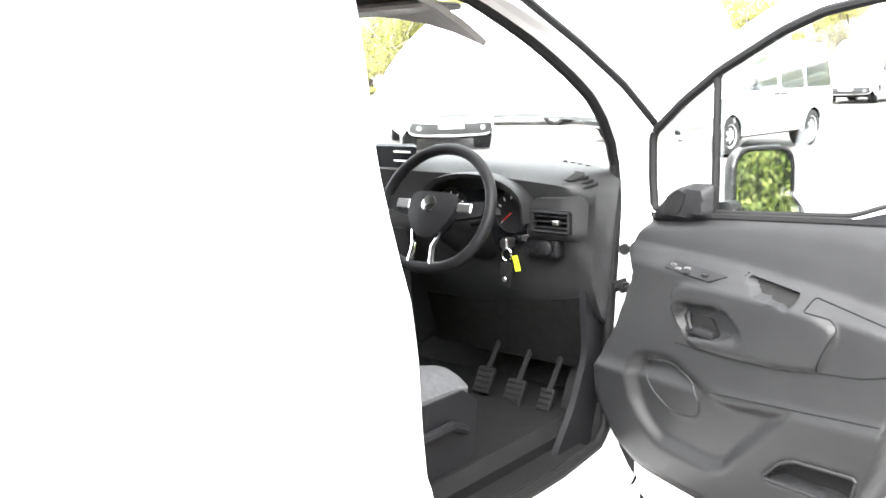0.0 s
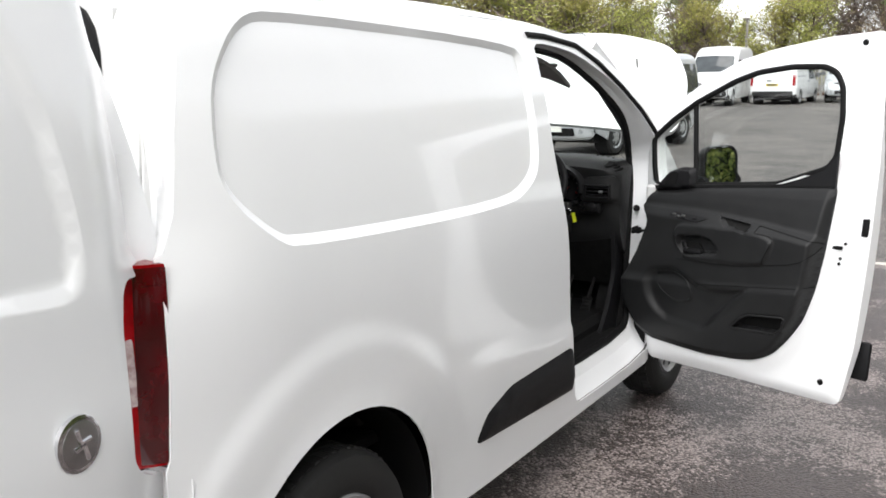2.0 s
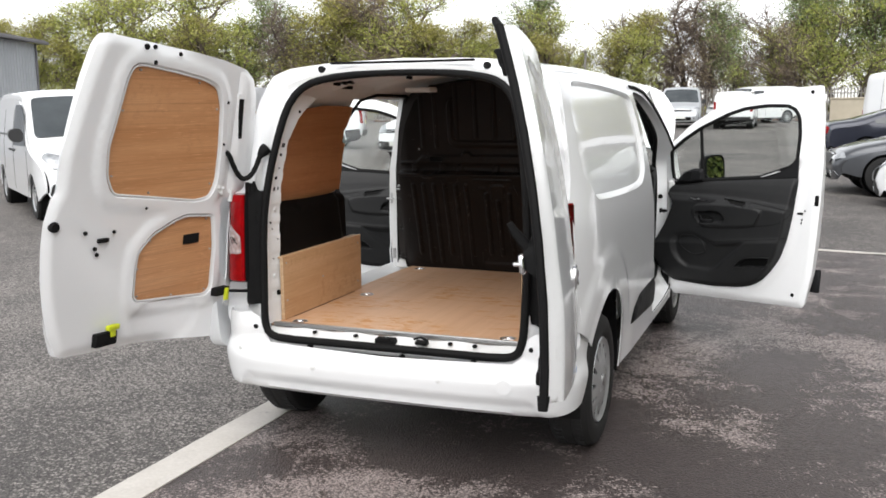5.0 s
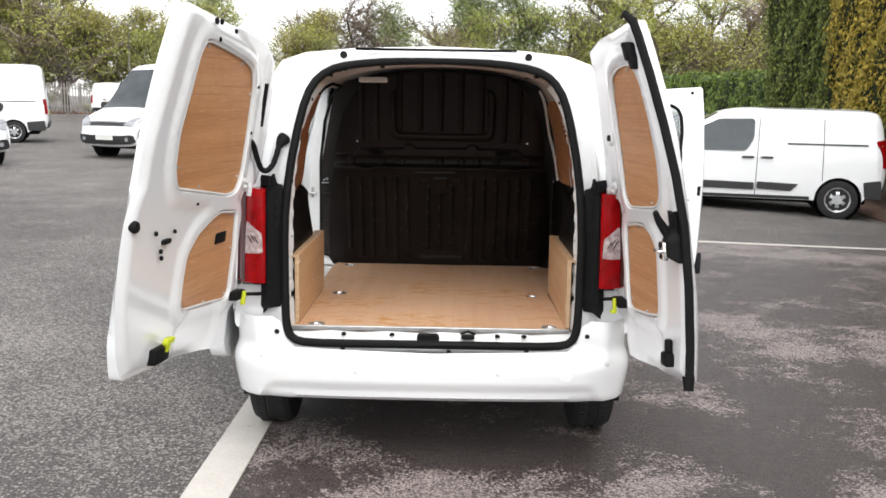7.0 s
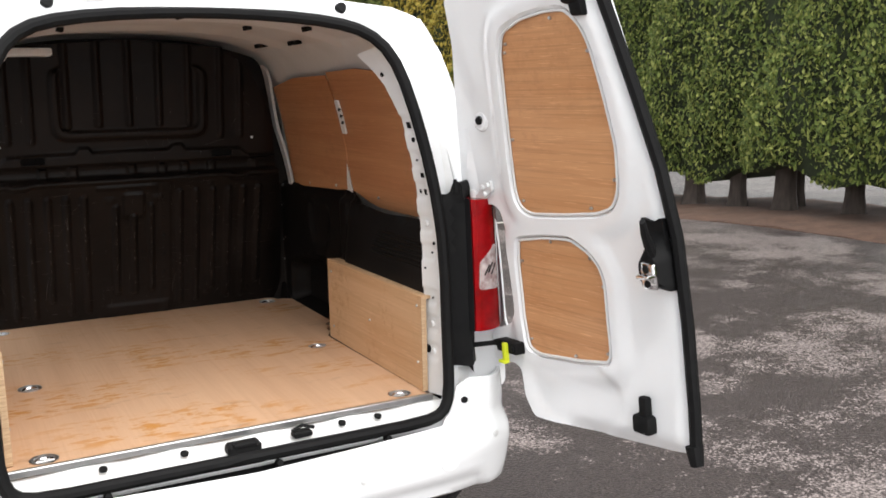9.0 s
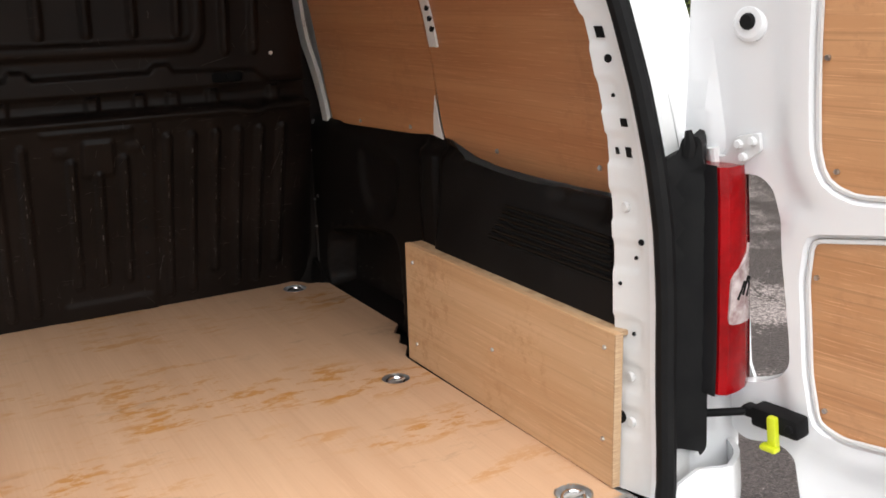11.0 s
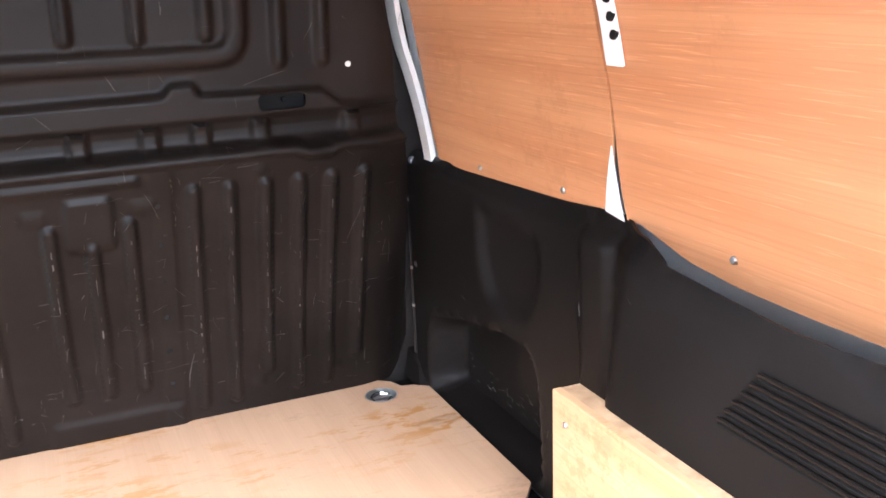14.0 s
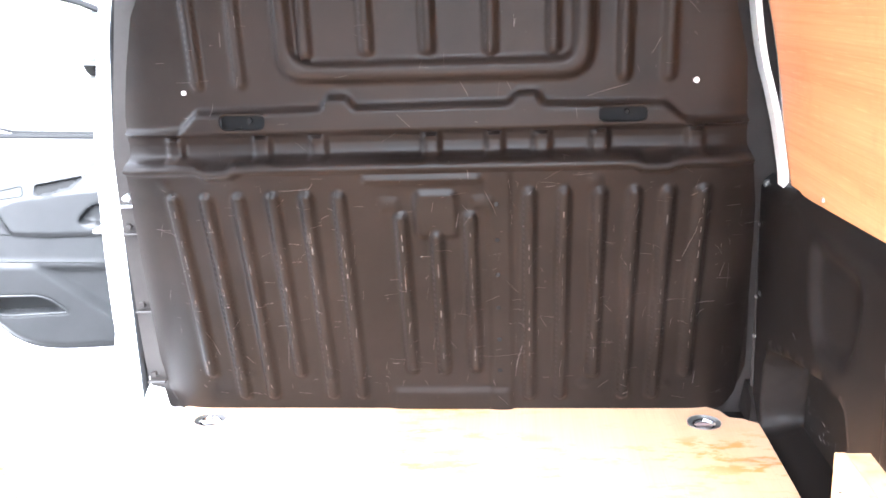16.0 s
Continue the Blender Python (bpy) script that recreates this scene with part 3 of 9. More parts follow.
small_catch = join(box(0.135, 0.195, 0.095, 0.130, 0.57, 0.590, 0.005), tube([(0.13, 0.10, 0.596), (0.165, 0.105, 0.607), (0.20, 0.10, 0.596)], 0.006, 6))
part("door_striker", small_catch, RUBBER, VAN, "black steel door striker")
for x in (-0.40, -0.18, 0.42, 0.30):
    part("sill_slot", disc((x, 0.125, 0.583), (0, -0.4, 1), 0.012, 0.003), HOLE, VAN)

# rear bumper: a plan curve swept over its height
bx = np.array([0, 0.3, 0.55, 0.70, 0.80, 0.865, 0.900, 0.913, 0.917])
by = np.array([-0.035, -0.032, -0.022, -0.008, 0.020, 0.065, 0.13, 0.20, 0.33])
arc = np.r_[0, np.cumsum(np.hypot(np.diff(bx), np.diff(by)))]
plan_x, plan_y = spline(arc, bx), spline(arc, by)
bump_in = spline([0.294, 0.312, 0.35, 0.405, 0.43, 0.46, 0.495, 0.515, 0.535, 0.60, 0.672], [0.070, 0.034, 0.018, 0.007, 0.003, 0.0, 0.018, 0.05, 0.085, 0.095, 0.12])


def bumper_skin(u, z):
    s = np.abs(u)
    lip = 0.020 * step01(0.388, 0.378, z) * step01(0.73 - 0.9 * (z - 0.37), 0.71 - 0.9 * (z - 0.37), s)
    d = np.where(z < 0.45, bump_in(z), bump_in(z) * np.interp(s, [0, 0.68, 0.80, 1.3], [1, 1, 0.30, 0.10])) + lip
    x, y = plan_x(s), plan_y(s)
    tx, ty = plan_x(s + 0.01) - plan_x(s - 0.01), plan_y(s + 0.01) - plan_y(s - 0.01)
    L = np.maximum(np.hypot(tx, ty), 1e-6)
    return np.sign(u) * (x - d * ty / L), y + d * tx / L, z


L = float(arc[-1])
BUMPER = [(-L + 0.108, 0.40), (-L + 0.125, 0.340), (-0.76, 0.300), (0.76, 0.300), (L - 0.125, 0.340), (L - 0.108, 0.40), (L - 0.082, 0.50), (L - 0.030, 0.60), (L - 0.022, 0.615), (L - 0.16, 0.672), (0.74, 0.672), (0.70, 0.645), (0.665, 0.56), (0.62, 0.532), (0.0, 0.522), (-0.62, 0.532), (-0.665, 0.56), (-0.70, 0.645), (-0.74, 0.672), (-L + 0.16, 0.672), (-L + 0.022, 0.615), (-L + 0.030, 0.60), (-L + 0.082, 0.50)]
bumper = part("rear_bumper", sheet(BUMPER, [], 0.022, bumper_skin, thick=0.012), WHITE, VAN, "white one-piece rear bumper", sharp=45)
for u, z in ((-0.33, 0.452), (0.30, 0.452), (-0.76, 0.50), (0.79, 0.49)):
    x, y, zz = (float(v[0]) for v in bumper_skin(np.array([u]), np.array([z])))
    part("parking_sensor", disc((x, y - 0.001, zz), (0.35 * (u > 0.5) - 0.35 * (u < -0.5), -1, 0), 0.012, 0.003), INNER, bumper)
eye_x, eye_y, eye_z = (float(v[0]) for v in bumper_skin(np.array([0.60]), np.array([0.447])))
part("tow_eye_cover", disc((eye_x, eye_y, eye_z), (0.05, -1, 0), 0.034, 0.0006, 24), WHITE, bumper)

# tail lights on black mounts
TAIL = [(0.738, 0.10), (0.741, 0.054), (0.752, 0.043), (0.780, 0.044), (0.808, 0.052), (0.834, 0.069), (0.853, 0.092), (0.866, 0.112), (0.880, 0.124), (0.745, 0.150)]
lamp_taper = lambda z: np.interp(z, [0.83, 1.25], [1.0, 0.87])


def lamp_rows(z0, z1, n, ring_xy, slant=0.0):
    rows = []
    for t in np.linspace(0, 1, n):
        z = z0 + (z1 - z0) * t
        e = 1 - 0.10 * abs(2 * (z - 1.02) / 0.45) ** 4
        k = lamp_taper(z)
        rows.append([(0.738 + (x - 0.738) * k, 0.10 + (y - 0.10) * e + 0.05 * (z - 0.80), z + slant * (x - 0.825)) for x, y in ring_xy])
    return rows


for side in (1, -1):
    turn = (lambda g: g) if side > 0 else flip
    part("lamp_housing", turn(loft(lamp_rows(0.822, 1.246, 8, [(0.7335, 0.150), (0.7335, 0.062), (0.7365, 0.056), (0.7395, 0.062), (0.7395, 0.150)]))), BLACK, VAN, "black lamp housing side")
    lamp = part("tail_light", turn(loft(lamp_rows(0.825, 1.243, 16, TAIL))), RED, VAN, "tall red tail light with a clear middle")
    # a strip over the lamp's side, its shade put into the darker red
    part("lens_side_shade", turn(loft(lamp_rows(0.832, 1.237, 14, [(0.838, 0.0685), (0.858, 0.092), (0.871, 0.112), (0.884, 0.123), (0.866, 0.120), (0.834, 0.074)]))), DARKRED, lamp, "tail light side in darker red for shade")
    face = fillet([(0.749, 0.960), (0.836, 0.955), (0.826, 1.100), (0.754, 1.045)], 0.010, 3)
    shell_y = lambda x, z: 0.10 + 0.05 * (z - 0.80) + np.interp(0.738 + (x - 0.738) / lamp_taper(z), [0.738, 0.741, 0.752, 0.780, 0.808, 0.834, 0.853, 0.866], [0.0, -0.046, -0.057, -0.056, -0.048, -0.031, -0.008, 0.012])
    part("reversing_lens", turn(sheet(face, [], 0.008, lambda x, z: (x, shell_y(x, z) - 0.004, z), thick=0.006)), CLEAR, lamp, "clear ribbed lens")
    for k in range(3):
        x, z = 0.770 + 0.014 * k, 1.005 + 0.006 * (k % 2)
        part("reflector_bar", turn(tube([(x, float(shell_y(x, z)) - 0.0048, z), (x + 0.020, float(shell_y(x + 0.02, z + 0.03)) - 0.0048, z + 0.030)], 0.0026, 6)), HOLE, lamp)
    mount = sheet(fillet([(0.672, 0.705), (0.741, 0.705), (0.741, 1.238), (0.728, 1.245), (0.726, 1.295), (0.706, 1.295), (0.702, 1.262), (0.674, 1.255)], 0.015, 4), [], 0.025,
                  lambda x, z: (x, 0.086 + 0.05 * (z - 0.65) + 0.03 * step01(0.735, 0.70, x) - 0.012 * np.sin(np.clip((x - 0.69) / 0.08, 0, 1) * math.pi), z), thick=0.06)
    part("light_mount", turn(mount), RUBBER, VAN, "black plastic panel beside the tail light")
    corner = sheet(fillet([(0.70, 0.60), (0.90, 0.60), (0.90, 0.80), (0.70, 0.80)], 0.03, 4), [], 0.03,
                   lambda x, z: (x, 0.13 + 0.35 * np.clip(x - 0.80, 0, 1) ** 1.5 + 0.05 * (z - 0.6), z), thick=0.02)
    part("corner_panel", turn(corner), WHITE, VAN)
    gill = tube([(0.715, 0.13, 1.26), (0.714, 0.125, 1.28), (0.712, 0.13, 1.305)], [0.013, 0.012, 0.006], 8)
    part("rubber_buffer", turn(gill), RUBBER, VAN)

# body under-tray, wheel housings and closing skins
part("underbody", join(box(-0.70, 0.70, 0.10, 4.0, 0.30, 0.50, 0.03), box(-0.795, 0.795, 1.12, 2.96, 0.27, 0.44, 0.02)), RUBBER, VAN, "dark underbody")
for wheel in (REAR_WHEEL, FRONT_WHEEL):
    for side in (1, -1):
        pts = [(wheel + 0.432 * math.cos(t), AXLE + 0.015 + 0.432 * math.sin(t)) for t in np.linspace(-0.2, math.pi + 0.2, 24)]
        liner = loft([[(0.885, y, z) for y, z in pts], [(0.62, y, z) for y, z in pts]], closed=False)
        liner = join(liner, ([(0.62, y, z) for y, z in pts], [tuple(range(len(pts)))]))
        part("wheel_housing", liner if side > 0 else flip(liner), RUBBER, VAN, "black wheel housing")

# wheels: tyre with tread blocks, silver trim with twelve slots
def make_wheel(side):
    hub = part("wheel", lathe([(0.10, -0.02), (0.215, -0.015), (0.215, -0.12), (0.12, -0.14), (0.05, -0.14)], 40), RUBBER, VAN, "road wheel with silver multi-spoke trim")
    prof = [(0.205, -0.19), (0.245, -0.20), (0.285, -0.203), (0.310, -0.195), (0.3215, -0.175), (0.325, -0.15), (0.322, -0.140), (0.3255, -0.13), (0.3265, -0.09), (0.322, -0.085), (0.3265, -0.08),
            (0.325, -0.05), (0.3215, -0.03), (0.310, -0.010), (0.285, 0.0), (0.245, 0.002), (0.215, -0.008), (0.205, -0.02)]
    part("tyre", lathe(prof, 64), TYRE, hub, "black road tyre")
    blocks = []
    for k in range(60):
        b = xf(box(-0.172, -0.134, -0.011, 0.011, 0.318, 0.3285, 0.002), pose(0, 0, 0, 6 * k))
        c = xf(box(-0.076, -0.036, -0.011, 0.011, 0.318, 0.3285, 0.002), pose(0, 0, 0, 6 * k + 3))
        blocks += [b, c]
    tagged(part("tread", join(*blocks), TYRE, hub), kind="stuff")
    outline = [(0.205 * math.cos(t), 0.205 * math.sin(t)) for t in np.linspace(0, 2 * math.pi, 60, endpoint=False)]
    holes = []
    for k in range(12):
        a = 2 * math.pi * k / 12
        holes.append(fillet([(r * math.cos(a + d), r * math.sin(a + d)) for r, d in ((0.115, -0.06), (0.180, -0.115), (0.182, 0.075), (0.115, 0.085))], 0.012, 3))
    for k in range(5):
        a = 2 * math.pi * k / 5
        holes.append([(0.062 * math.cos(a) + 0.009 * math.cos(t), 0.062 * math.sin(a) + 0.009 * math.sin(t)) for t in np.linspace(0, 6.283, 9, endpoint=False)])
    cover = sheet(outline, holes, 0.016, lambda u, v: (0.006 - 0.022 * step01(0.05, 0.19, np.hypot(u, v)) + 0.012 * step01(0.185, 0.205, np.hypot(u, v)), u, v), thick=0.010)
    part("wheel_trim", cover, ALLOY, hub, "silver plastic wheel trim with slots")
    part("hub_badge", lathe([(0.028, 0.004), (0.028, 0.011), (0.024, 0.013), (0.010, 0.011)], 20), STEEL, hub)
    return hub


first = make_wheel(1)
first.location = (0.895, REAR_WHEEL, AXLE)
for x, y, turn_z, spin in ((0.885, FRONT_WHEEL, 0, 31), (-0.895, REAR_WHEEL, 180, 12), (-0.885, FRONT_WHEEL, 180, 50)):
    copy_thing(first, pose(x, y, AXLE, spin, 0, turn_z))

# ---------------------------------------------------------------- windscreen, bonnet and front end
screen_rows = []
for t in np.linspace(0, 1, 9):
    y0, z0 = 2.66 + t * 0.80, 1.785 - 0.66 * t**1.15
    w = 0.70 + 0.08 * t
    screen_rows.append([(w * s, y0 + 0.10 * (1 - s * s), z0 + 0.03 * (1 - s * s) * (1 - t)) for s in np.linspace(-1, 1, 13)])
pane = loft(screen_rows, closed=False)
pane = join(pane, ([(x, y - 0.004, z - 0.004) for x, y, z in pane[0]], [tuple(reversed(f)) for f in pane[1]]))
glass = part("windscreen", pane, GLASS, VAN, "clear windscreen")
glass.visible_shadow = False
for side in (-1, 1):
    pil = tube([(side * 0.745, 2.60, 1.745), (side * 0.755, 2.80, 1.645), (side * 0.775, 3.02, 1.495), (side * 0.795, 3.22, 1.34), (side * 0.80, 3.42, 1.16)], 0.034, 8)
    part("windscreen_pillar", pil, WHITE, VAN, "white windscreen pillar")
    inner = tube([(side * 0.70, 2.58, 1.70), (side * 0.71, 2.78, 1.60), (side * 0.728, 3.00, 1.448), (side * 0.748, 3.19, 1.297), (side * 0.76, 3.38, 1.13)], 0.030, 8)
    part("pillar_trim", inner, BLACK, VAN, "dark grey pillar trim")
BON = fillet([(-0.76, 0.27), (0.0, 0.305), (0.76, 0.27), (0.80, 0.36), (0.79, 0.62), (0.66, 0.84), (0.35, 0.92), (0.0, 0.94), (-0.35, 0.92), (-0.66, 0.84), (-0.79, 0.62), (-0.80, 0.36)], 0.10, 5)
BONNET_HINGE, BONNET_LIFT = Vector((0, 3.46, 1.10)), radians(62)


def bonnet_skin(x, v):
    up = -0.16 * (v / 0.96) ** 2.2 - 0.07 * (np.abs(x) / 0.74) ** 2.6
    c, s = math.cos(BONNET_LIFT), math.sin(BONNET_LIFT)
    return x, BONNET_HINGE.y + v * c - up * s, BONNET_HINGE.z + v * s + up * c


part("bonnet", sheet(BON, [], 0.05, bonnet_skin, thick=0.03), WHITE, VAN, "white bonnet propped open", sharp=45)
part("bonnet_stay", tube([(0.55, 4.0, 0.95), (0.50, 3.86, 1.70)], 0.006, 6), STEEL, VAN)
nose = [(-0.84, 4.05), (-0.60, 4.24), (0.0, 4.30), (0.60, 4.24), (0.84, 4.05)]
nose_rows = [[(x, y - d, z) for x, y in nose] for z, d in ((0.30, 0.06), (0.45, 0.0), (0.65, 0.0), (0.85, 0.05), (0.97, 0.12))]
front_skin = loft(nose_rows, closed=False)
part("front_bumper", join(front_skin, ([(x, y - 0.03, z) for x, y, z in front_skin[0]], [tuple(reversed(f)) for f in front_skin[1]])), WHITE, VAN, "white front bumper")
part("engine", join(box(-0.62, 0.62, 3.45, 4.10, 0.55, 0.92, 0.05), box(-0.35, 0.25, 3.62, 4.0, 0.90, 1.00, 0.03), box(0.32, 0.58, 3.6, 3.85, 0.90, 0.97, 0.02)), RUBBER, VAN, "dark engine bay")
part("scuttle", box(-0.76, 0.76, 3.36, 3.52, 1.02, 1.10, 0.02), BLACK, VAN, "black plastic scuttle panel")

# ---------------------------------------------------------------- rear doors, both swung wide open
def door_space(angle, lean, hx, hy, b1, b2):
    """A rear door swung wide open on a hinge that leans with the pillar, bent inwards towards its top.
    Gives a place on it from the width off the hinge, the height and the depth towards the load space."""
    c, s = math.cos(radians(angle)), math.sin(radians(angle))
    u, v = np.array((-c, -s, 0.0)), np.array((-s, c, 0.0))

    def place(w, z, d=0.0):
        h = z - 0.55
        e = b1 * h + b2 * h * h + d
        return hx + w * u[0] + e * v[0], hy + lean * h + w * u[1] + e * v[1], z + 0 * w

    return place, u, v


def at(place, w, z, d=0.0):
    return tuple(float(c[0]) for c in place(np.array([w]), np.array([z]), d))


def rear_door(side, space, outline, upper, lower, blank, label):
    place, u, v = door_space(*space)
    turn = (lambda g: g) if side > 0 else flip
    outline = fillet(outline, 0.016, 4)
    free = max(p[0] for p in outline)

    def inner(w, z):
        P = np.stack([w, z], 1)
        pan = np.minimum(away(P, upper), away(P, lower))
        d = 0.012 * step01(0.075, 0.045, pan) - 0.020 * step01(0.012, 0.0, pan)
        rim = -away(P, outline)
        d = d - 0.022 * step01(0.035, 0.0, rim) * step01(0.25, 0.45, w)
        d = d - 0.012 * step01(0.06, 0.02, np.hypot(w - 0.34, (z - 0.69) * 1.6) - 0.16)
        return place(w, z, d)

    def skin(w, z):
        """The depth of the outer skin."""
        P = np.stack([w, z], 1)
        d = -0.050 - 0.020 * np.clip(1 - ((w - 0.45) / 0.55) ** 2, 0, 1) - 0.010 * step01(1.14, 0.90, z)
        d = d + 0.040 * np.clip((0.20 - w) / 0.20, 0, 1.3) ** 2 + 0.026 * step01(free - 0.05, free, w)
        return d + 0.014 * step01(0.010, -0.014, away(P, blank))

    def outer(w, z):
        return place(w + 0.05 * step01(0.15, -0.05, w) * step01(1.20, 1.28, z) - 0.022 * step01(free - 0.14, free - 0.02, w), z, skin(w, z))

    lines = [swell(blank, 0.010), swell(blank, -0.014), swell(upper, 0.0), swell(upper, 0.013), swell(lower, 0.0), swell(lower, 0.013)]
    door = part("rear_door", turn(sheet(outline, [], 0.02, inner, outer, lines=lines)), WHITE, VAN, label, sharp=40)
    for shape in (upper, lower):
        plate = turn(sheet(shape, [], 0.03, lambda w, z: place(w, z, -0.002), thick=0.006))
        part("plywood_panel", plate, PLY_DOOR, door, "orange-brown plywood lining panel", sharp=50)
        lip = [at(place, w, z, 0.004) for w, z in dense(shape, 0.03)]
        part("panel_lip", turn(tube(lip, 0.0045, 5, True)), INNER, door)
        for k in range(0, len(shape), max(1, len(shape) // 7)):
            w, z = np.array(shape[k]) * 0.94 + 0.06 * np.mean(shape, 0)
            part("screw", turn(disc(at(place, w, z, 0.001), tuple(v), 0.005, 0.003, 8)), STEEL, door)
    return door, place, turn, u, v, skin


R_OUT = [(0.165, 0.567), (0.37, 0.576), (0.72, 0.612), (0.775, 0.622), (0.776, 0.75), (0.775, 0.975), (0.774, 1.20), (0.755, 1.376), (0.722, 1.56), (0.692, 1.74), (0.672, 1.88), (0.655, 1.948),
         (0.614, 1.942), (0.45, 1.924), (0.235, 1.890), (0.066, 1.850), (0.045, 1.72), (0.0, 1.588), (-0.032, 1.47), (-0.059, 1.346), (-0.085, 1.232), (0.016, 1.222), (0.075, 1.226), (0.100, 1.206), (0.112, 1.14),
         (0.117, 0.946), (0.117, 0.885), (0.092, 0.853), (0.042, 0.827), (0.0, 0.818), (-0.02, 0.80), (-0.02, 0.715), (0.014, 0.703), (0.078, 0.72), (0.113, 0.705), (0.125, 0.62)]
R_UP = fillet([(0.262, 1.68), (0.235, 1.56), (0.215, 1.45), (0.203, 1.36), (0.195, 1.28), (0.205, 1.232), (0.25, 1.213), (0.39, 1.224), (0.53, 1.240), (0.59, 1.262), (0.62, 1.31), (0.640, 1.43), (0.632, 1.58), (0.622, 1.69),
               (0.607, 1.742), (0.565, 1.785), (0.485, 1.785), (0.386, 1.772), (0.295, 1.74)], 0.02, 3)
R_LOW = fillet([(0.156, 1.05), (0.153, 0.88), (0.165, 0.79), (0.21, 0.775), (0.383, 0.792), (0.503, 0.812), (0.516, 0.84), (0.515, 0.93), (0.518, 1.05), (0.503, 1.092), (0.465, 1.125), (0.40, 1.152), (0.295, 1.145), (0.172, 1.125)], 0.015, 3)
R_BLANK = fillet([(0.255, 1.228), (0.70, 1.275), (0.69, 1.45), (0.655, 1.62), (0.62, 1.79), (0.56, 1.82), (0.45, 1.80), (0.335, 1.75), (0.25, 1.54), (0.212, 1.34), (0.22, 1.26)], 0.04, 4)
door, place, turn, u, v, skin = rear_door(1, (98.38, 0.0947, 0.8377, 0.0687, -0.0281, 0.1306), R_OUT, R_UP, R_LOW, R_BLANK, "white narrower rear door with plywood panels, swung open")
edge_seal = [at(place, w, z, -0.012) for w, z in ((0.788, 0.615), (0.788, 0.75), (0.787, 0.975), (0.786, 1.20), (0.767, 1.376), (0.734, 1.56), (0.704, 1.74), (0.684, 1.88), (0.670, 1.945))]
part("edge_seal", tube(edge_seal, 0.017, 8), RUBBER, door, "black rubber seal on the door edge")
part("seal_end", tube([at(place, 0.672, 1.935, -0.01), at(place, 0.645, 1.966, 0.0), at(place, 0.61, 1.955, 0.008)], [0.017, 0.014, 0.006], 8), RUBBER, door)
part("seal_end", tube([at(place, 0.782, 0.65, -0.01), at(place, 0.790, 0.598, -0.01)], [0.024, 0.018], 8), RUBBER, door)


def on_door(w0, w1, z0, z1, d0, d1, bevel=0.008):
    """A block standing on the right rear door's inner face."""
    g = box(w0, w1, d0, d1, z0, z1, bevel, 2)
    return [at(place, w, z, d) for w, d, z in g[0]], [tuple(reversed(f)) for f in g[1]]


lock_shape = fillet([(0.672, 1.064), (0.772, 1.060), (0.772, 1.155), (0.764, 1.165), (0.764, 1.255), (0.732, 1.238), (0.692, 1.250), (0.696, 1.165), (0.674, 1.130)], 0.010, 3)
part("lock_case", sheet(lock_shape, [], 0.012, lambda w, z: place(w, z, 0.012 + 0.038 * step01(0.0, -0.022, away(np.stack([w, z], 1), lock_shape)) * step01(1.22, 1.14, z)), lambda w, z: place(w, z, -0.01)), RUBBER, door, "black door lock with steel keep")
part("lock_handle", tube([at(place, 0.735, 1.155, 0.028), at(place, 0.742, 1.185, 0.050), at(place, 0.756, 1.222, 0.074), at(place, 0.766, 1.252, 0.086)], [0.021, 0.021, 0.017, 0.012], 10, squash=0.6), RUBBER, door, "black curved pull handle")
part("lock_keep", join(on_door(0.716, 0.764, 1.068, 1.140, 0.048, 0.070, 0.016), on_door(0.720, 0.762, 1.098, 1.110, 0.05, 0.090, 0.003)), CHROME, door, "bright steel lock plate")
for z in (1.085, 1.123):
    part("lock_screw", disc(at(place, 0.740, z, 0.071), tuple(v), 0.010, 0.003, 12), RUBBER, door)
part("bolt_guide", join(on_door(0.585, 0.645, 1.795, 1.865, -0.01, 0.035, 0.010), on_door(0.605, 0.648, 1.765, 1.81, 0.0, 0.028, 0.005), disc(at(place, 0.625, 1.855, 0.036), tuple(v), 0.008, 0.004, 10)), RUBBER, door, "black upper bolt guide")
part("bolt_guide", join(on_door(0.605, 0.665, 0.648, 0.70, -0.01, 0.035, 0.010), on_door(0.625, 0.655, 0.69, 0.752, 0.0, 0.028, 0.008)), RUBBER, door, "black lower bolt guide")
part("grommet_boss", disc(at(place, 0.094, 1.487, -0.004), tuple(v), 0.032, 0.010, 20), WHITE, door)
part("grommet", disc(at(place, 0.094, 1.489, 0.004), tuple(v), 0.014, 0.010), RUBBER, door)
plate_pts = fillet([(-0.030, 1.252), (0.020, 1.254), (0.044, 1.291), (0.092, 1.302), (0.092, 1.272), (0.045, 1.238), (-0.028, 1.222)], 0.006, 3)[::-1]
HINGE_BOLTS = ((0.052, 1.280), (0.080, 1.288), (0.058, 1.258))


def hinge_on(place, turn, v, door):
    """A door's upper hinge: a bolted plate, its knuckle and the arm that reaches back to the body."""
    part("hinge_plate", turn(sheet(plate_pts, [], 0.02, lambda w, z: place(w, z, 0.014), thick=0.010)), INNER, door, "white hinge plate")
    for w, z in HINGE_BOLTS:
        part("hinge_bolt", turn(disc(at(place, w, z, 0.016), tuple(v), 0.008, 0.007, 8)), INNER, door)
    part("hinge_knuckle", turn(tube([at(place, -0.005, 1.212, 0.012), at(place, -0.005, 1.268, 0.012)], 0.011, 10)), INNER, door)


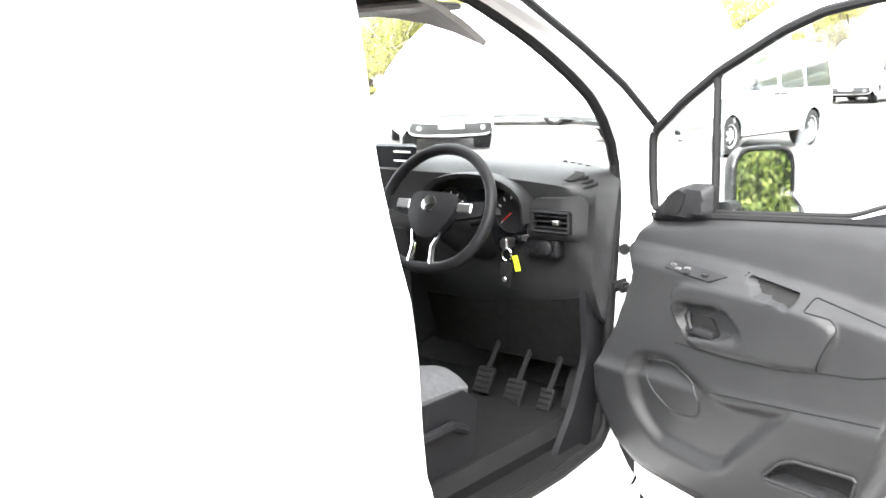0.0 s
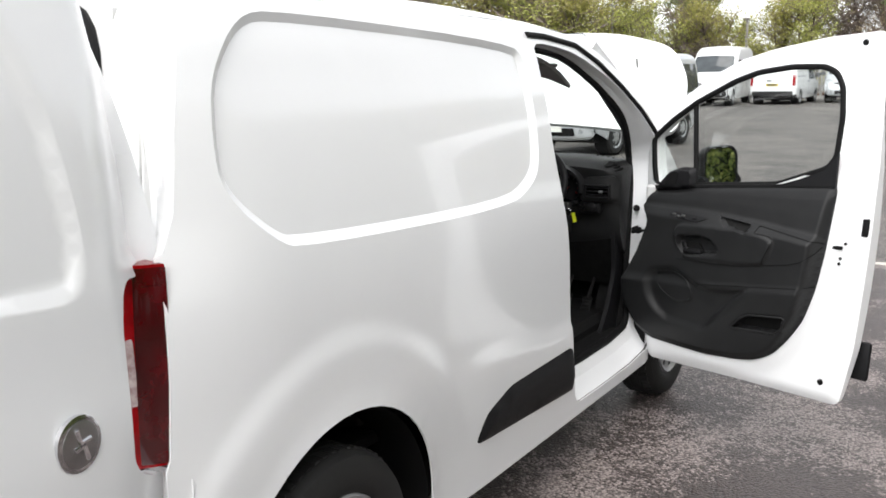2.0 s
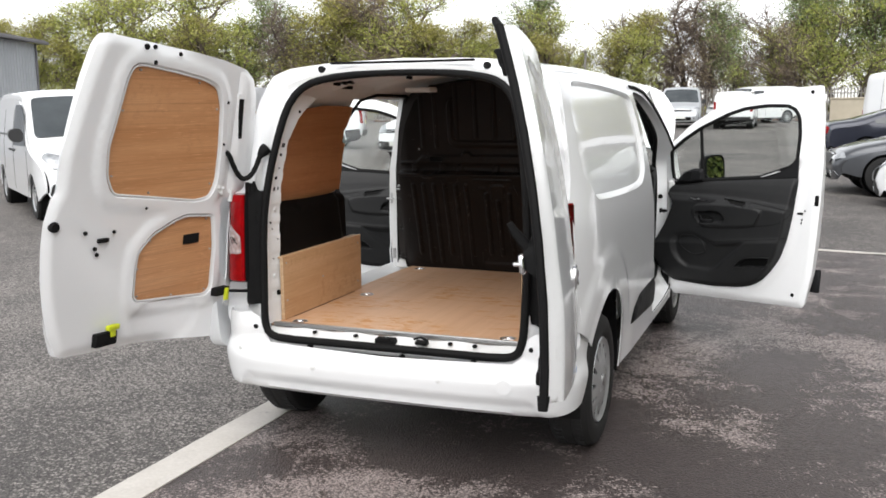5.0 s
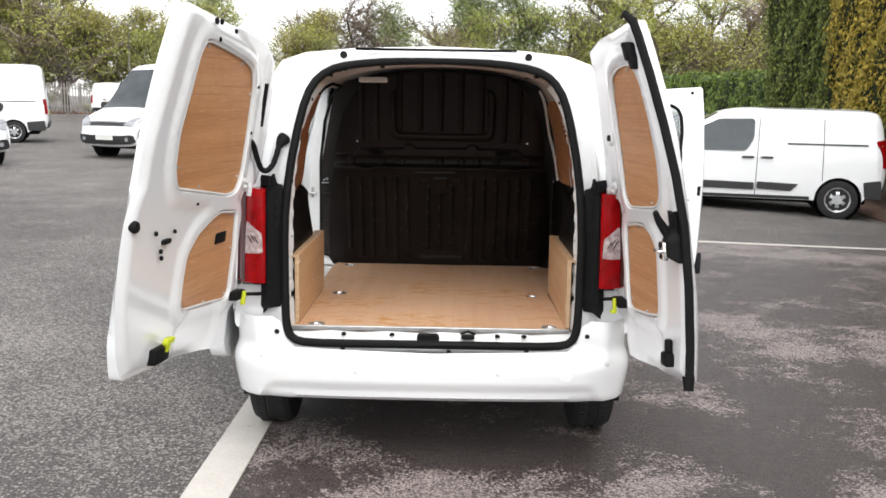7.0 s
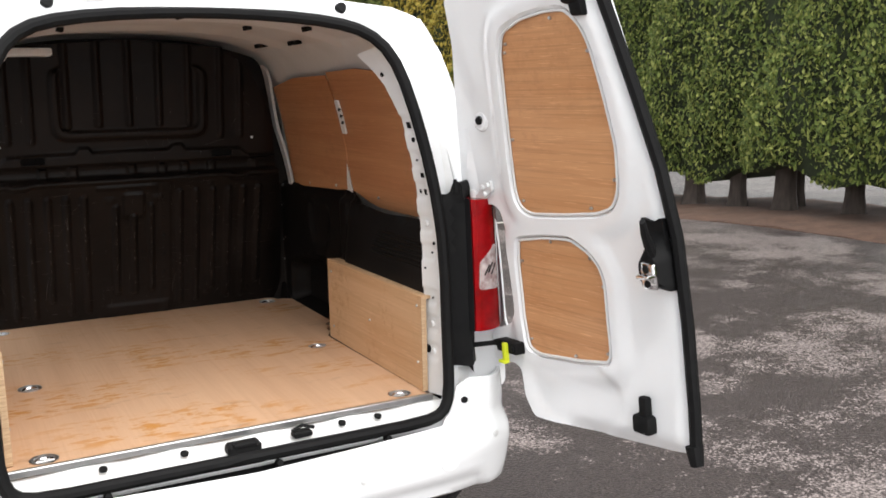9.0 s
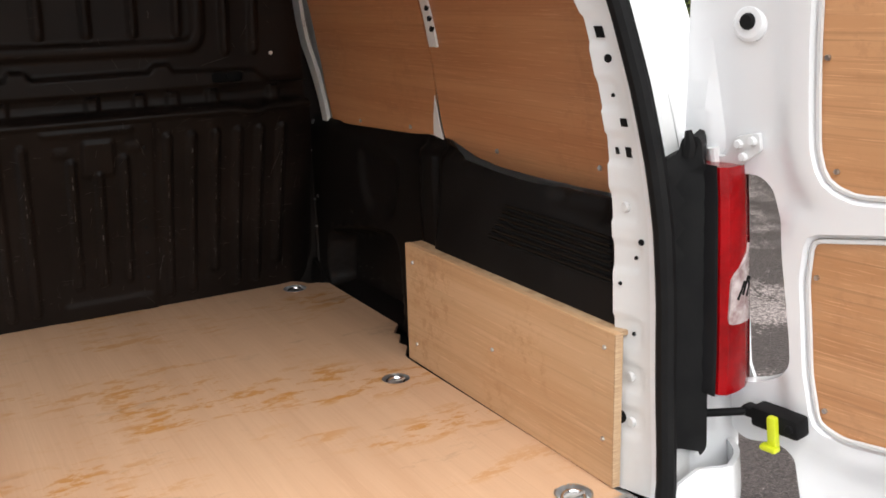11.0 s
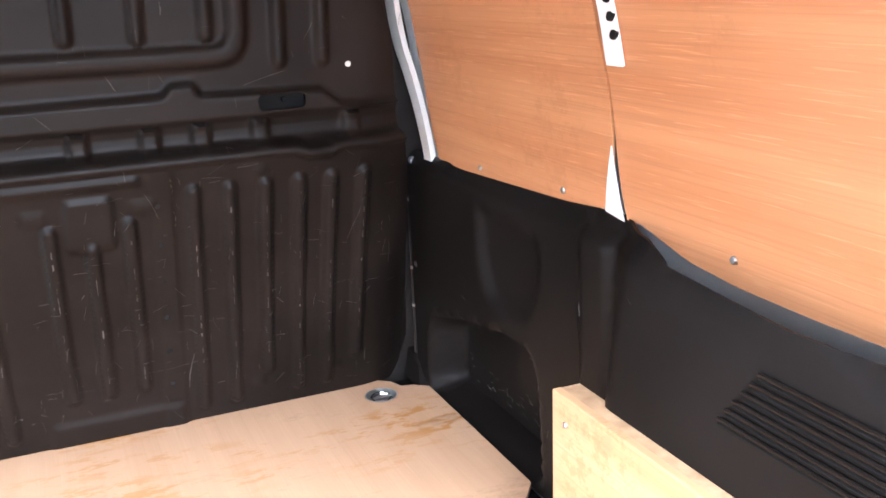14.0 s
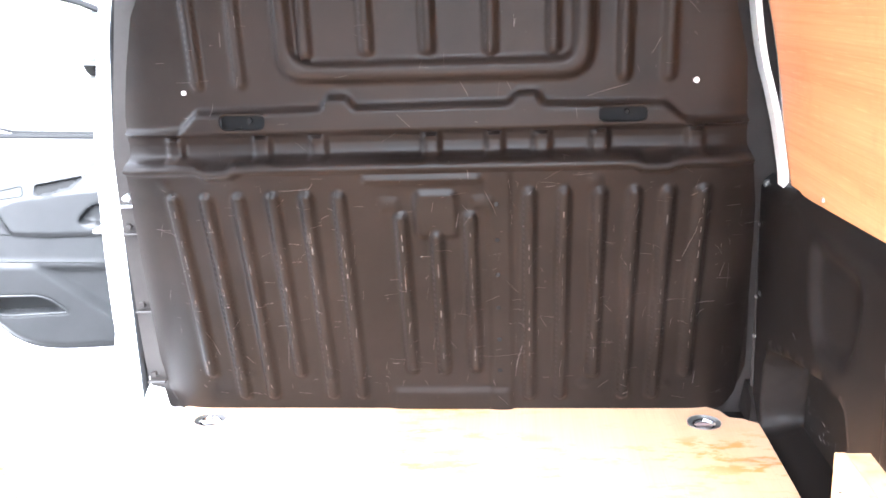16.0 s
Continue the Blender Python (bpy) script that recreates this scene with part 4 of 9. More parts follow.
hinge_on(place, turn, v, door)
part("check_arm", tube([(0.715, 0.145, 0.765), (0.76, 0.10, 0.768), at(place, 0.04, 0.782, 0.04)], 0.008, 8), RUBBER, door, "black check arm")
part("check_block", join(on_door(0.055, 0.150, 0.762, 0.800, 0.005, 0.05, 0.006), on_door(0.03, 0.07, 0.772, 0.792, 0.012, 0.045, 0.006), disc(at(place, 0.135, 0.781, 0.051), tuple(v), 0.008, 0.004, 10)), RUBBER, door, "black check block")
part("check_clip", join(on_door(0.096, 0.114, 0.735, 0.797, 0.045, 0.062, 0.004), on_door(0.086, 0.118, 0.733, 0.744, 0.05, 0.072, 0.004)), YELLOW, door, "yellow release clip")
out_n = tuple(-v)
skin_at = lambda w, z: float(skin(np.array([w]), np.array([z]))[0])
badge_c = at(place, 0.272, 0.978, skin_at(0.272, 0.978) - 0.004)
part("badge", disc(badge_c, out_n, 0.052, 0.006, 28), CHROME, door, "round chrome badge")
part("badge_field", disc(tuple(np.array(badge_c) + 0.004 * np.array(out_n)), out_n, 0.043, 0.004, 28), STEEL, door)
part("badge_mark", join(*[tube([tuple(np.array(badge_c) + 0.009 * np.array(out_n) + a * np.array([0, 0, 1.0]) + b * u) for a, b in line], 0.005, 6)
                          for line in (((0.030, 0.012), (0.004, 0.004), (0.006, -0.020)), ((-0.030, -0.012), (-0.004, -0.004), (-0.006, 0.020)))]), CHROME, door)
for z0, z1, w0, w1, paint in ((0.592, 0.632, 0.235, 0.285, LETTER), (0.596, 0.612, 0.239, 0.281, BLUE)):
    tag = [(w0, z0), (w1, z0), (w1, z1), (w0, z1)]
    part("fuel_sticker", sheet(tag, [], 0.02, lambda w, z: place(w, z, skin(w, z) - (0.003 if paint is LETTER else 0.0045)), thick=-0.002), paint, door, "small blue and white sticker")

L_OUT = [(0.028, 0.548), (0.24, 0.583), (0.50, 0.612), (0.885, 0.632), (0.905, 0.66), (0.945, 0.74), (0.975, 0.86), (0.995, 0.98), (1.003, 1.11), (1.0, 1.21), (0.972, 1.315), (0.95, 1.33), (0.944, 1.47), (0.906, 1.634), (0.867, 1.79),
         (0.825, 1.925), (0.79, 1.965), (0.565, 1.938), (0.334, 1.908), (0.12, 1.872), (-0.02, 1.836), (-0.08, 1.79), (-0.115, 1.70), (-0.135, 1.55), (-0.135, 1.33), (-0.10, 1.262), (-0.03, 1.246), (0.03, 1.232), (0.045, 1.20),
         (0.042, 1.057), (0.018, 0.87), (-0.03, 0.835), (-0.05, 0.815), (-0.05, 0.735), (0.0, 0.72), (0.028, 0.70)]
L_UP = fillet([(0.60, 1.840), (0.42, 1.815), (0.25, 1.785), (0.16, 1.752), (0.122, 1.67), (0.102, 1.48), (0.100, 1.32), (0.13, 1.248), (0.22, 1.238), (0.53, 1.283), (0.69, 1.305), (0.728, 1.38), (0.735, 1.50), (0.70, 1.65), (0.672, 1.79), (0.645, 1.836)], 0.03, 4)
L_LOW = fillet([(0.098, 1.152), (0.07, 1.0), (0.066, 0.80), (0.10, 0.776), (0.30, 0.795), (0.51, 0.812), (0.532, 0.835), (0.533, 0.95), (0.525, 1.03), (0.455, 1.10), (0.335, 1.150), (0.26, 1.168)], 0.02, 4)
L_BLANK = fillet([(0.20, 1.26), (0.80, 1.33), (0.78, 1.60), (0.72, 1.82), (0.60, 1.85), (0.30, 1.80), (0.20, 1.70)], 0.06, 4)
L_UP, L_LOW = (q if sum(a[0] * b[1] - b[0] * a[1] for a, b in zip(q, q[1:] + q[:1])) > 0 else q[::-1] for q in (L_UP, L_LOW))
door, place, turn, u, v, skin = rear_door(-1, (100.25, 0.0637, 0.9175, 0.0362, 0.1244, 0.0292), L_OUT, L_UP, L_LOW, L_BLANK, "white wider rear door with plywood panels, swung open")
vn = tuple(v)


def plug(name, w, z, r, material=HOLE, d=0.003, depth=0.004):
    part(name, turn(disc(at(place, w, z, d), vn, r, depth)), material, door)


for w, z, r in ((0.60, 1.915, 0.013), (0.556, 1.915, 0.010), (0.411, 1.891, 0.009), (0.545, 1.852, 0.010), (0.084, 1.682, 0.007), (0.080, 1.488, 0.007), (0.508, 1.229, 0.006), (0.818, 1.154, 0.009), (0.764, 1.082, 0.009), (0.752, 1.056, 0.009),
                (0.671, 1.144, 0.008)):
    plug("hole", w, z, r, d=0.012)
plug("rubber_buffer", 0.962, 1.196, 0.022, RUBBER, 0.0, 0.012)


def on_left(w0, w1, z0, z1, d0, d1, bevel=0.006):
    g = box(w0, w1, d0, d1, z0, z1, bevel, 2)
    return turn(([at(place, w, z, d) for w, d, z in g[0]], [tuple(reversed(f)) for f in g[1]]))


part("vent_slot", turn(tube([at(place, -0.022, 1.515, 0.004), at(place, -0.014, 1.61, 0.004), at(place, -0.006, 1.70, 0.004)], 0.016, 8)), RUBBER, door, "black rubber vent slot")
part("slot_surround", turn(tube([at(place, -0.026, 1.49, -0.018), at(place, -0.014, 1.61, -0.018), at(place, -0.002, 1.725, -0.018)], 0.030, 8)), WHITE, door)
part("lock_slot", on_left(0.695, 0.748, 1.103, 1.122, -0.01, 0.016, 0.004), RUBBER, door)
part("panel_handhole", on_left(0.165, 0.262, 1.034, 1.080, -0.004, 0.006, 0.018), HOLE, door, "dark handhold cut in the plywood")
part("bolt_guide", on_left(0.625, 0.735, 0.648, 0.708, -0.01, 0.03, 0.006), RUBBER, door)
part("bolt_clip", join(on_left(0.640, 0.665, 0.685, 0.740, 0.02, 0.040, 0.004), on_left(0.630, 0.690, 0.718, 0.740, 0.025, 0.050, 0.004)), YELLOW, door, "yellow release clip")
gaiter = [(-0.678, 0.18, 1.455), (-0.690, 0.165, 1.435), (-0.705, 0.14, 1.374), (-0.714, 0.125, 1.345), (-0.728, 0.105, 1.325), (-0.744, 0.09, 1.319), (-0.757, 0.078, 1.330), (-0.765, 0.06, 1.358), (-0.772, 0.04, 1.40), (-0.778, 0.03, 1.435), (-0.79, 0.012, 1.455)]
pts = [np.array(p) for p in gaiter]
pts = [p for a, b in zip(pts, pts[1:]) for p in (a, 0.5 * a + 0.5 * b)] + [pts[-1]]
part("cable_gaiter", tube([tuple(p) for p in pts], [0.0115 + 0.0018 * (k % 2) for k in range(len(pts))], 10), RUBBER, door, "ribbed black cable gaiter")
part("gaiter_boot", tube([(-0.694, 0.160, 1.425), (-0.680, 0.176, 1.450), (-0.672, 0.19, 1.462)], [0.016, 0.028, 0.030], 12), RUBBER, VAN)
hinge_on(place, turn, v, door)
part("check_arm", turn(tube([(0.715, 0.145, 0.765), (0.78, 0.09, 0.768), at(place, 0.0, 0.776, 0.04)], 0.008, 8)), RUBBER, door, "black check arm")
part("check_block", on_left(-0.03, 0.060, 0.755, 0.795, 0.005, 0.05), RUBBER, door)
part("check_clip", on_left(-0.010, 0.008, 0.730, 0.790, 0.045, 0.065, 0.004), YELLOW, door, "yellow release clip")

# ---------------------------------------------------------------- front doors, open
D_OUT = fillet([(0.02, 0.36), (0.05, 0.318), (0.50, 0.331), (0.97, 0.336), (0.992, 0.350), (1.022, 0.56), (1.029, 0.80), (1.031, 1.02), (1.027, 1.265), (1.008, 1.57), (0.982, 1.762), (0.75, 1.746), (0.51, 1.706), (0.36, 1.667),
                (0.215, 1.60), (0.07, 1.505), (-0.078, 1.366), (-0.104, 1.308), (-0.084, 1.14), (-0.04, 0.70), (0.0, 0.50)], 0.022, 4)
D_GLASS = fillet([(-0.008, 1.112), (0.30, 1.135), (0.62, 1.163), (0.83, 1.240), (0.864, 1.285), (0.868, 1.44), (0.853, 1.555), (0.822, 1.607), (0.77, 1.632), (0.625, 1.634), (0.47, 1.614), (0.36, 1.578), (0.17, 1.487), (0.05, 1.408),
                  (-0.052, 1.322), (-0.032, 1.20)], 0.022, 4)
D_TRIM = fillet([(-0.02, 1.092), (-0.045, 1.03), (-0.01, 0.99), (0.025, 0.968), (-0.03, 0.82), (-0.105, 0.69), (-0.110, 0.58), (-0.033, 0.46), (0.06, 0.42), (0.22, 0.413), (0.37, 0.410), (0.54, 0.424), (0.63, 0.442), (0.70, 0.48),
                 (0.76, 0.55), (0.815, 0.64), (0.85, 0.765), (0.87, 0.907), (0.885, 1.10), (0.890, 1.183), (0.62, 1.164), (0.30, 1.136)], 0.035, 5)
ARM = fillet([(0.200, 0.935), (0.23, 0.970), (0.37, 0.982), (0.52, 0.981), (0.64, 0.974), (0.69, 0.958), (0.702, 0.945), (0.686, 0.893), (0.662, 0.850), (0.543, 0.833), (0.40, 0.824), (0.29, 0.820), (0.225, 0.870)], 0.02, 4)
SPEAKER = fillet([(0.045, 0.70), (0.075, 0.755), (0.21, 0.780), (0.33, 0.735), (0.40, 0.720), (0.62, 0.748), (0.56, 0.685), (0.455, 0.590), (0.39, 0.525), (0.342, 0.508), (0.16, 0.515), (0.095, 0.56), (0.058, 0.62)], 0.025, 4)
GRILLE = fillet([(0.102, 0.740), (0.19, 0.756), (0.268, 0.736), (0.307, 0.690), (0.305, 0.638), (0.217, 0.618), (0.133, 0.664)], 0.035, 5)
CUP = fillet([(0.517, 0.562), (0.570, 0.615), (0.610, 0.635), (0.772, 0.652), (0.757, 0.600), (0.728, 0.577)], 0.016, 4)
TRAY = fillet([(0.405, 1.020), (0.576, 1.002), (0.574, 0.964), (0.468, 0.980)], 0.008, 3)
BAY = fillet([(0.224, 0.915), (0.25, 0.925), (0.35, 0.934), (0.408, 0.925), (0.450, 0.884), (0.445, 0.862), (0.263, 0.836), (0.223, 0.877)], 0.018, 4)
D_OUT, D_GLASS, D_TRIM, ARM, SPEAKER, GRILLE, CUP, TRAY, BAY = (q if sum(a[0] * b[1] - b[0] * a[1] for a, b in zip(q, q[1:] + q[:1])) > 0 else q[::-1] for q in (D_OUT, D_GLASS, D_TRIM, ARM, SPEAKER, GRILLE, CUP, TRAY, BAY))
DOOR_LEAN = 0.13


def front_door(side):
    """An open front door: w runs from its hinge to its free edge, d from its metal face towards the cabin."""
    h, u, v = np.array((0.88, 2.99)), np.array((0.927, -0.375)), np.array((-0.375, -0.927))
    turn = (lambda g: g) if side > 0 else flip

    def place(w, z, d=0.0):
        e = d - DOOR_LEAN * (z - 0.5)
        return h[0] + w * u[0] + e * v[0], h[1] + w * u[1] + e * v[1], z + 0 * w

    def inner(w, z):
        P = np.stack([w, z], 1)
        d = -0.018 * step01(0.030, 0.0, -away(P, D_OUT)) + 0.012 * step01(0.03, 0.0, away(P, D_GLASS))
        d = d + 0.010 * step01(0.06, 0.02, away(P, D_TRIM))
        return place(w, z, d)

    def outer(w, z):
        P = np.stack([w, z], 1)
        belly = 0.055 * np.clip(1 - ((z - 0.85) / 0.62) ** 2, 0, 1)
        return place(w, z, -0.040 - belly + 0.02 * step01(0.05, 0.0, -away(P, D_OUT)))

    door = part("front_door", turn(sheet(D_OUT, [D_GLASS], 0.022, inner, outer)), WHITE, VAN, "white front door with dark plastic trim, wide open", sharp=40)
    ledge_at = lambda w: np.interp(w, [-0.1, 0.04, 0.39, 0.61, 0.90], [1.030, 1.028, 1.022, 1.004, 0.972])
    seam_at = lambda w: np.interp(w, [-0.1, 0.365, 0.566, 0.862], [0.70, 0.722, 0.747, 0.784])

    belt_at = lambda w: np.interp(w, [-0.02, 0.30, 0.62, 0.89], [1.094, 1.136, 1.164, 1.183])
    STEPS = [(-0.3, 0.020), (0.0, 0.026), (0.5, 0.066), (0.94, 0.103), (0.99, 0.098), (1.05, 0.095), (1.3, 0.100), (1.86, 0.109), (1.89, 0.108), (2.05, 0.064), (2.10, 0.061), (2.4, 0.055), (2.7, 0.044), (3.0, 0.024), (3.3, 0.018)]

    def relief(w, z):
        P = np.stack([w, z], 1)
        edge = -away(P, D_TRIM)
        ledge, seam_z, belt = ledge_at(w), seam_at(w), belt_at(w)
        u = np.where(z > ledge, 2 + (z - ledge) / (belt - ledge), np.where(z > seam_z, 1 + (z - seam_z) / (ledge - seam_z), (z - 0.40) / (seam_z - 0.40)))
        body = np.interp(u, [k for k, _ in STEPS], [k for _, k in STEPS])
        d = 0.020 + (body - 0.020) * step01(0.0, 0.026, edge)
        d = d + 0.015 * step01(0.004, -0.010, away(P, ARM)) - 0.036 * step01(0.002, -0.012, away(P, BAY))
        d = d - 0.026 * step01(0.001, -0.007, away(P, TRAY))
        d = d - 0.028 * step01(0.004, -0.036, away(P, SPEAKER)) + 0.006 * step01(0.010, -0.002, away(P, GRILLE))
        return d - 0.045 * step01(0.002, -0.008, away(P, CUP))

    part("door_trim", turn(sheet(D_TRIM, [], 0.0080, lambda w, z: place(w, z, relief(w, z)), lambda w, z: place(w, z, 0.008), lines=[BAY, TRAY, CUP, GRILLE])), TRIM, door, "dark grey moulded door trim with armrest and pockets", sharp=60)

    def seam(name, pts, r, material, lift=0.0, closed=False, label=""):
        pts = dense(list(pts), 0.02) if closed else [q for a, b in zip(pts, pts[1:]) for q in dense([a, b], 0.02)[: max(1, int(math.ceil(math.dist(a, b) / 0.02)))]] + [pts[-1]]
        d = relief(np.array([p[0] for p in pts]), np.array([p[1] for p in pts]))
        part(name, turn(tube([at(place, w, z, float(k) + lift) for (w, z), k in zip(pts, d)], r, 6, closed)), material, door, label)

    PANEL = fillet([(0.612, 1.001), (0.855, 0.966), (0.872, 0.955), (0.855, 0.910), (0.83, 0.886), (0.77, 0.866), (0.655, 0.848), (0.700, 0.950), (0.68, 0.968), (0.61, 0.973)], 0.008, 3)
    seam("trim_seam", PANEL, 0.0019, HOLE, 0.0006, True)
    seam("trim_seam", [(0.34, 0.720), (0.566, 0.747), (0.855, 0.783)], 0.0019, HOLE)
    seam("trim_seam", [(0.225, 0.815), (0.40, 0.818), (0.543, 0.827), (0.655, 0.846)], 0.0016, HOLE)
    seam("trim_seam", [(-0.015, 1.098), (0.30, 1.128), (0.62, 1.152), (0.88, 1.170)], 0.0016, HOLE)
    seam("speaker_rim", GRILLE, 0.0028, TRIM, 0.001, True, "raised speaker rim")
    seam("pocket_rim", CUP, 0.0045, TRIM, 0.003, True)
    # black sheets over both hollows put their shade into the colour
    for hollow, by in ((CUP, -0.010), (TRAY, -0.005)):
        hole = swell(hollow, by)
        part("pocket_shade", turn(sheet(hole, [], 0.02, lambda w, z: place(w, z, relief(w, z) + 0.003), thick=0.004)), HOLE, door, "black sheet for shade in the open pocket")
    pane = turn(sheet(D_GLASS, [], 0.08, lambda w, z: place(w, z, -0.020), thick=0.004))
    g = part("window", pane, GLASS, door, "clear door glass")
    g.visible_shadow = False

    def bar(pts, r, name, material, label="", d=0.006):
        part(name, turn(tube([at(place, w, z, d) for w, z in pts], r, 8, pts[0] == pts[-1])), material, door, label)

    rim = dense(D_GLASS, 0.04)
    bar(list(rim) + [rim[0]], 0.0125, "window_seal", RUBBER, "black rubber window surround")
    bar([(-0.012, 1.100), (0.30, 1.128), (0.62, 1.155), (0.88, 1.176)], 0.013, "belt_seal", RUBBER, "black rubber belt seal", 0.014)
    bar([(0.208, 1.12), (0.196, 1.22), (0.160, 1.475)], 0.0115, "window_divider", RUBBER, "black quarter-window bar", 0.0)

    def blk(w0, w1, z0, z1, d0, d1, bevel=0.005):
        g = box(w0, w1, d0, d1, z0, z1, bevel, 2)
        return turn(([at(place, w, z, d) for w, d, z in g[0]], [tuple(reversed(f)) for f in g[1]]))

    sail = fillet([(0.002, 1.092), (0.13, 1.100), (0.228, 1.118), (0.217, 1.206), (0.144, 1.203), (0.072, 1.178)], 0.014, 4)
    part("mirror_sail", turn(sheet(sail, [], 0.012, lambda w, z: place(w, z, 0.024 + 0.026 * step01(0, -0.014, away(np.stack([w, z], 1), sail))), thick=0.03)), BLACK, door, "black mirror corner panel")
    tweeter = fillet([(0.075, 1.118), (0.135, 1.125), (0.150, 1.180), (0.115, 1.185), (0.085, 1.160)], 0.012, 4)
    part("tweeter_grille", turn(sheet(tweeter, [], 0.012, lambda w, z: place(w, z, 0.0525), thick=0.004)), RUBBER, door, "small black tweeter grille")
    corner = [(0.60, 1.152), (0.885, 1.172), (0.880, 1.300), (0.83, 1.236), (0.72, 1.190)]
    part("window_corner", turn(sheet(corner, [], 0.03, lambda w, z: place(w, z, 0.026), thick=0.012)), BLACK, door, "black window corner filler")
    hold = Matrix.Translation((1.166, 3.150, 1.194)) @ pose(0, 0, 0, -5, 0, 46)
    outline = fillet([(-0.086, -0.094), (0.060, -0.096), (0.086, -0.070), (0.088, 0.070), (0.062, 0.100), (-0.058, 0.098), (-0.086, 0.06)], 0.03, 4)
    rows = [[(a * s, t, b * s) for a, b in outline] for t, s in ((0.004, 0.86), (-0.006, 0.92), (-0.004, 0.98), (0.012, 1.0), (0.05, 0.98), (0.085, 0.82), (0.105, 0.5))]
    part("mirror_housing", turn(xf(loft(rows), hold)), BLACK, door, "black door mirror housing")
    face = [(a * 0.86, -0.0015, b * 0.86) for a, b in outline]
    part("mirror_glass", turn(xf(loft([face, [(x, y + 0.004, z) for x, y, z in face]]), hold)), MIRROR, door, "mirror glass")
    part("mirror_arm", turn(tube([at(place, 0.20, 1.13, -0.04), (1.105, 3.13, 1.130), (1.135, 3.175, 1.150)], [0.026, 0.026, 0.020], 10)), BLACK, door)
    panel = fillet([(0.158, 0.998), (0.182, 1.016), (0.371, 1.006), (0.325, 0.987)], 0.006, 3)[::-1]
    part("switch_panel", turn(sheet(panel, [], 0.02, lambda w, z: place(w, z, relief(w, z) + 0.004), thick=0.008)), BLACK, door, "black window switch panel")
    for k, (w, z) in enumerate(((0.188, 1.006), (0.212, 1.000), (0.240, 1.004), (0.246, 0.995), (0.305, 0.998))):
        part("switch", blk(w - 0.010, w + 0.010, z - 0.004, z + 0.004, float(relief(np.array([w]), np.array([z]))[0]), float(relief(np.array([w]), np.array([z]))[0]) + 0.009, 0.003), STEEL if k < 3 else BLACK, door)
    cup = fillet([(0.236, 0.892), (0.335, 0.898), (0.366, 0.855), (0.265, 0.845)], 0.012, 4)[::-1]
    # this black sheet paints the shade behind the handle
    part("handle_cup_shade", turn(sheet(cup, [], 0.012, lambda w, z: place(w, z, 0.094), thick=0.01)), HOLE, door)
    part("door_handle", join(blk(0.262, 0.360, 0.848, 0.872, 0.088, 0.112, 0.010), turn(tube([at(place, 0.258, 0.897, 0.096), at(place, 0.276, 0.880, 0.110), at(place, 0.288, 0.864, 0.112)], 0.006, 6))), BLACK, door, "black pull handle")
    for w, z, r in ((0.917, 1.720, 0.012), (0.915, 0.416, 0.012), (0.944, 0.961, 0.006), (0.930, 0.903, 0.006), (0.928, 0.882, 0.006)):
        part("hole", turn(disc(at(place, w, z, 0.0), tuple(v) + (0,), r, 0.006, 12)), RUBBER, door)
    part("latch_slot", blk(0.895, 0.935, 0.936, 0.950, -0.01, 0.010, 0.004), RUBBER, door)
    part("lock_slot", blk(0.998, 1.022, 0.995, 1.063, -0.030, 0.000, 0.004), RUBBER, door, "black door latch")
    part("outer_moulding", blk(0.975, 1.050, 0.43, 0.58, -0.11, -0.085, 0.01), BLACK, door)
    return door


front_door(1)
front_door(-1)

# ---------------------------------------------------------------- sliding side door, slid back along the flank
SL = fillet([(0.14, 0.44), (1.13, 0.44), (1.17, 1.2), (1.15, 1.74), (0.22, 1.76), (0.12, 1.3)], 0.10, 5)
slide_ply = fillet([(0.25, 1.20), (1.03, 1.20), (1.03, 1.62), (0.31, 1.64)], 0.06, 5)


def slide_in(y, z):
    return half_width(z) + 0.045, y, z


slide = part("sliding_door", flip(sheet(SL, [], 0.04, lambda y, z: (half_width(z) + 0.115, y, z), slide_in)), WHITE, VAN, "white sliding side door slid fully back", sharp=40)
part("plywood_panel", flip(sheet(slide_ply, [], 0.05, lambda y, z: (half_width(z) + 0.044, y, z), thick=0.006)), PLY, slide, "red-brown plywood lining panel")

# ---------------------------------------------------------------- load space
inner_width = spline([0.55, 1.04, 1.13, 1.20, 1.40, 1.55, 1.66, 1.74, 1.79], [0.84, 0.84, 0.752, 0.733, 0.705, 0.668, 0.625, 0.57, 0.50])
open_width = spline([0.55, 0.75, 1.07, 1.32, 1.573, 1.70, 1.765], [0.650, 0.655, 0.657, 0.637, 0.593, 0.548, 0.48])
skin_r = flip(sheet([(0.16, 0.80), (1.12, 0.80), (1.14, 0.52), (1.95, 0.52), (1.95, 1.77), (0.36, 1.77), (0.24, 1.50), (0.17, 1.20)], [], 0.06, lambda y, z: (-inner_width(z) - 0.025, y, z), thick=0.008))
skin_l = sheet([(0.16, 0.80), (1.06, 0.80), (1.06, 1.70), (2.05, 1.70), (2.05, 1.77), (0.36, 1.77), (0.24, 1.50), (0.17, 1.20)], [], 0.06, lambda y, z: (-inner_width(z) - 0.025, y, z), thick=0.008)
part("inner_side", skin_r, INNER, VAN, "white painted inner side")
part("inner_side", skin_l, INNER, VAN, "white painted inner side")

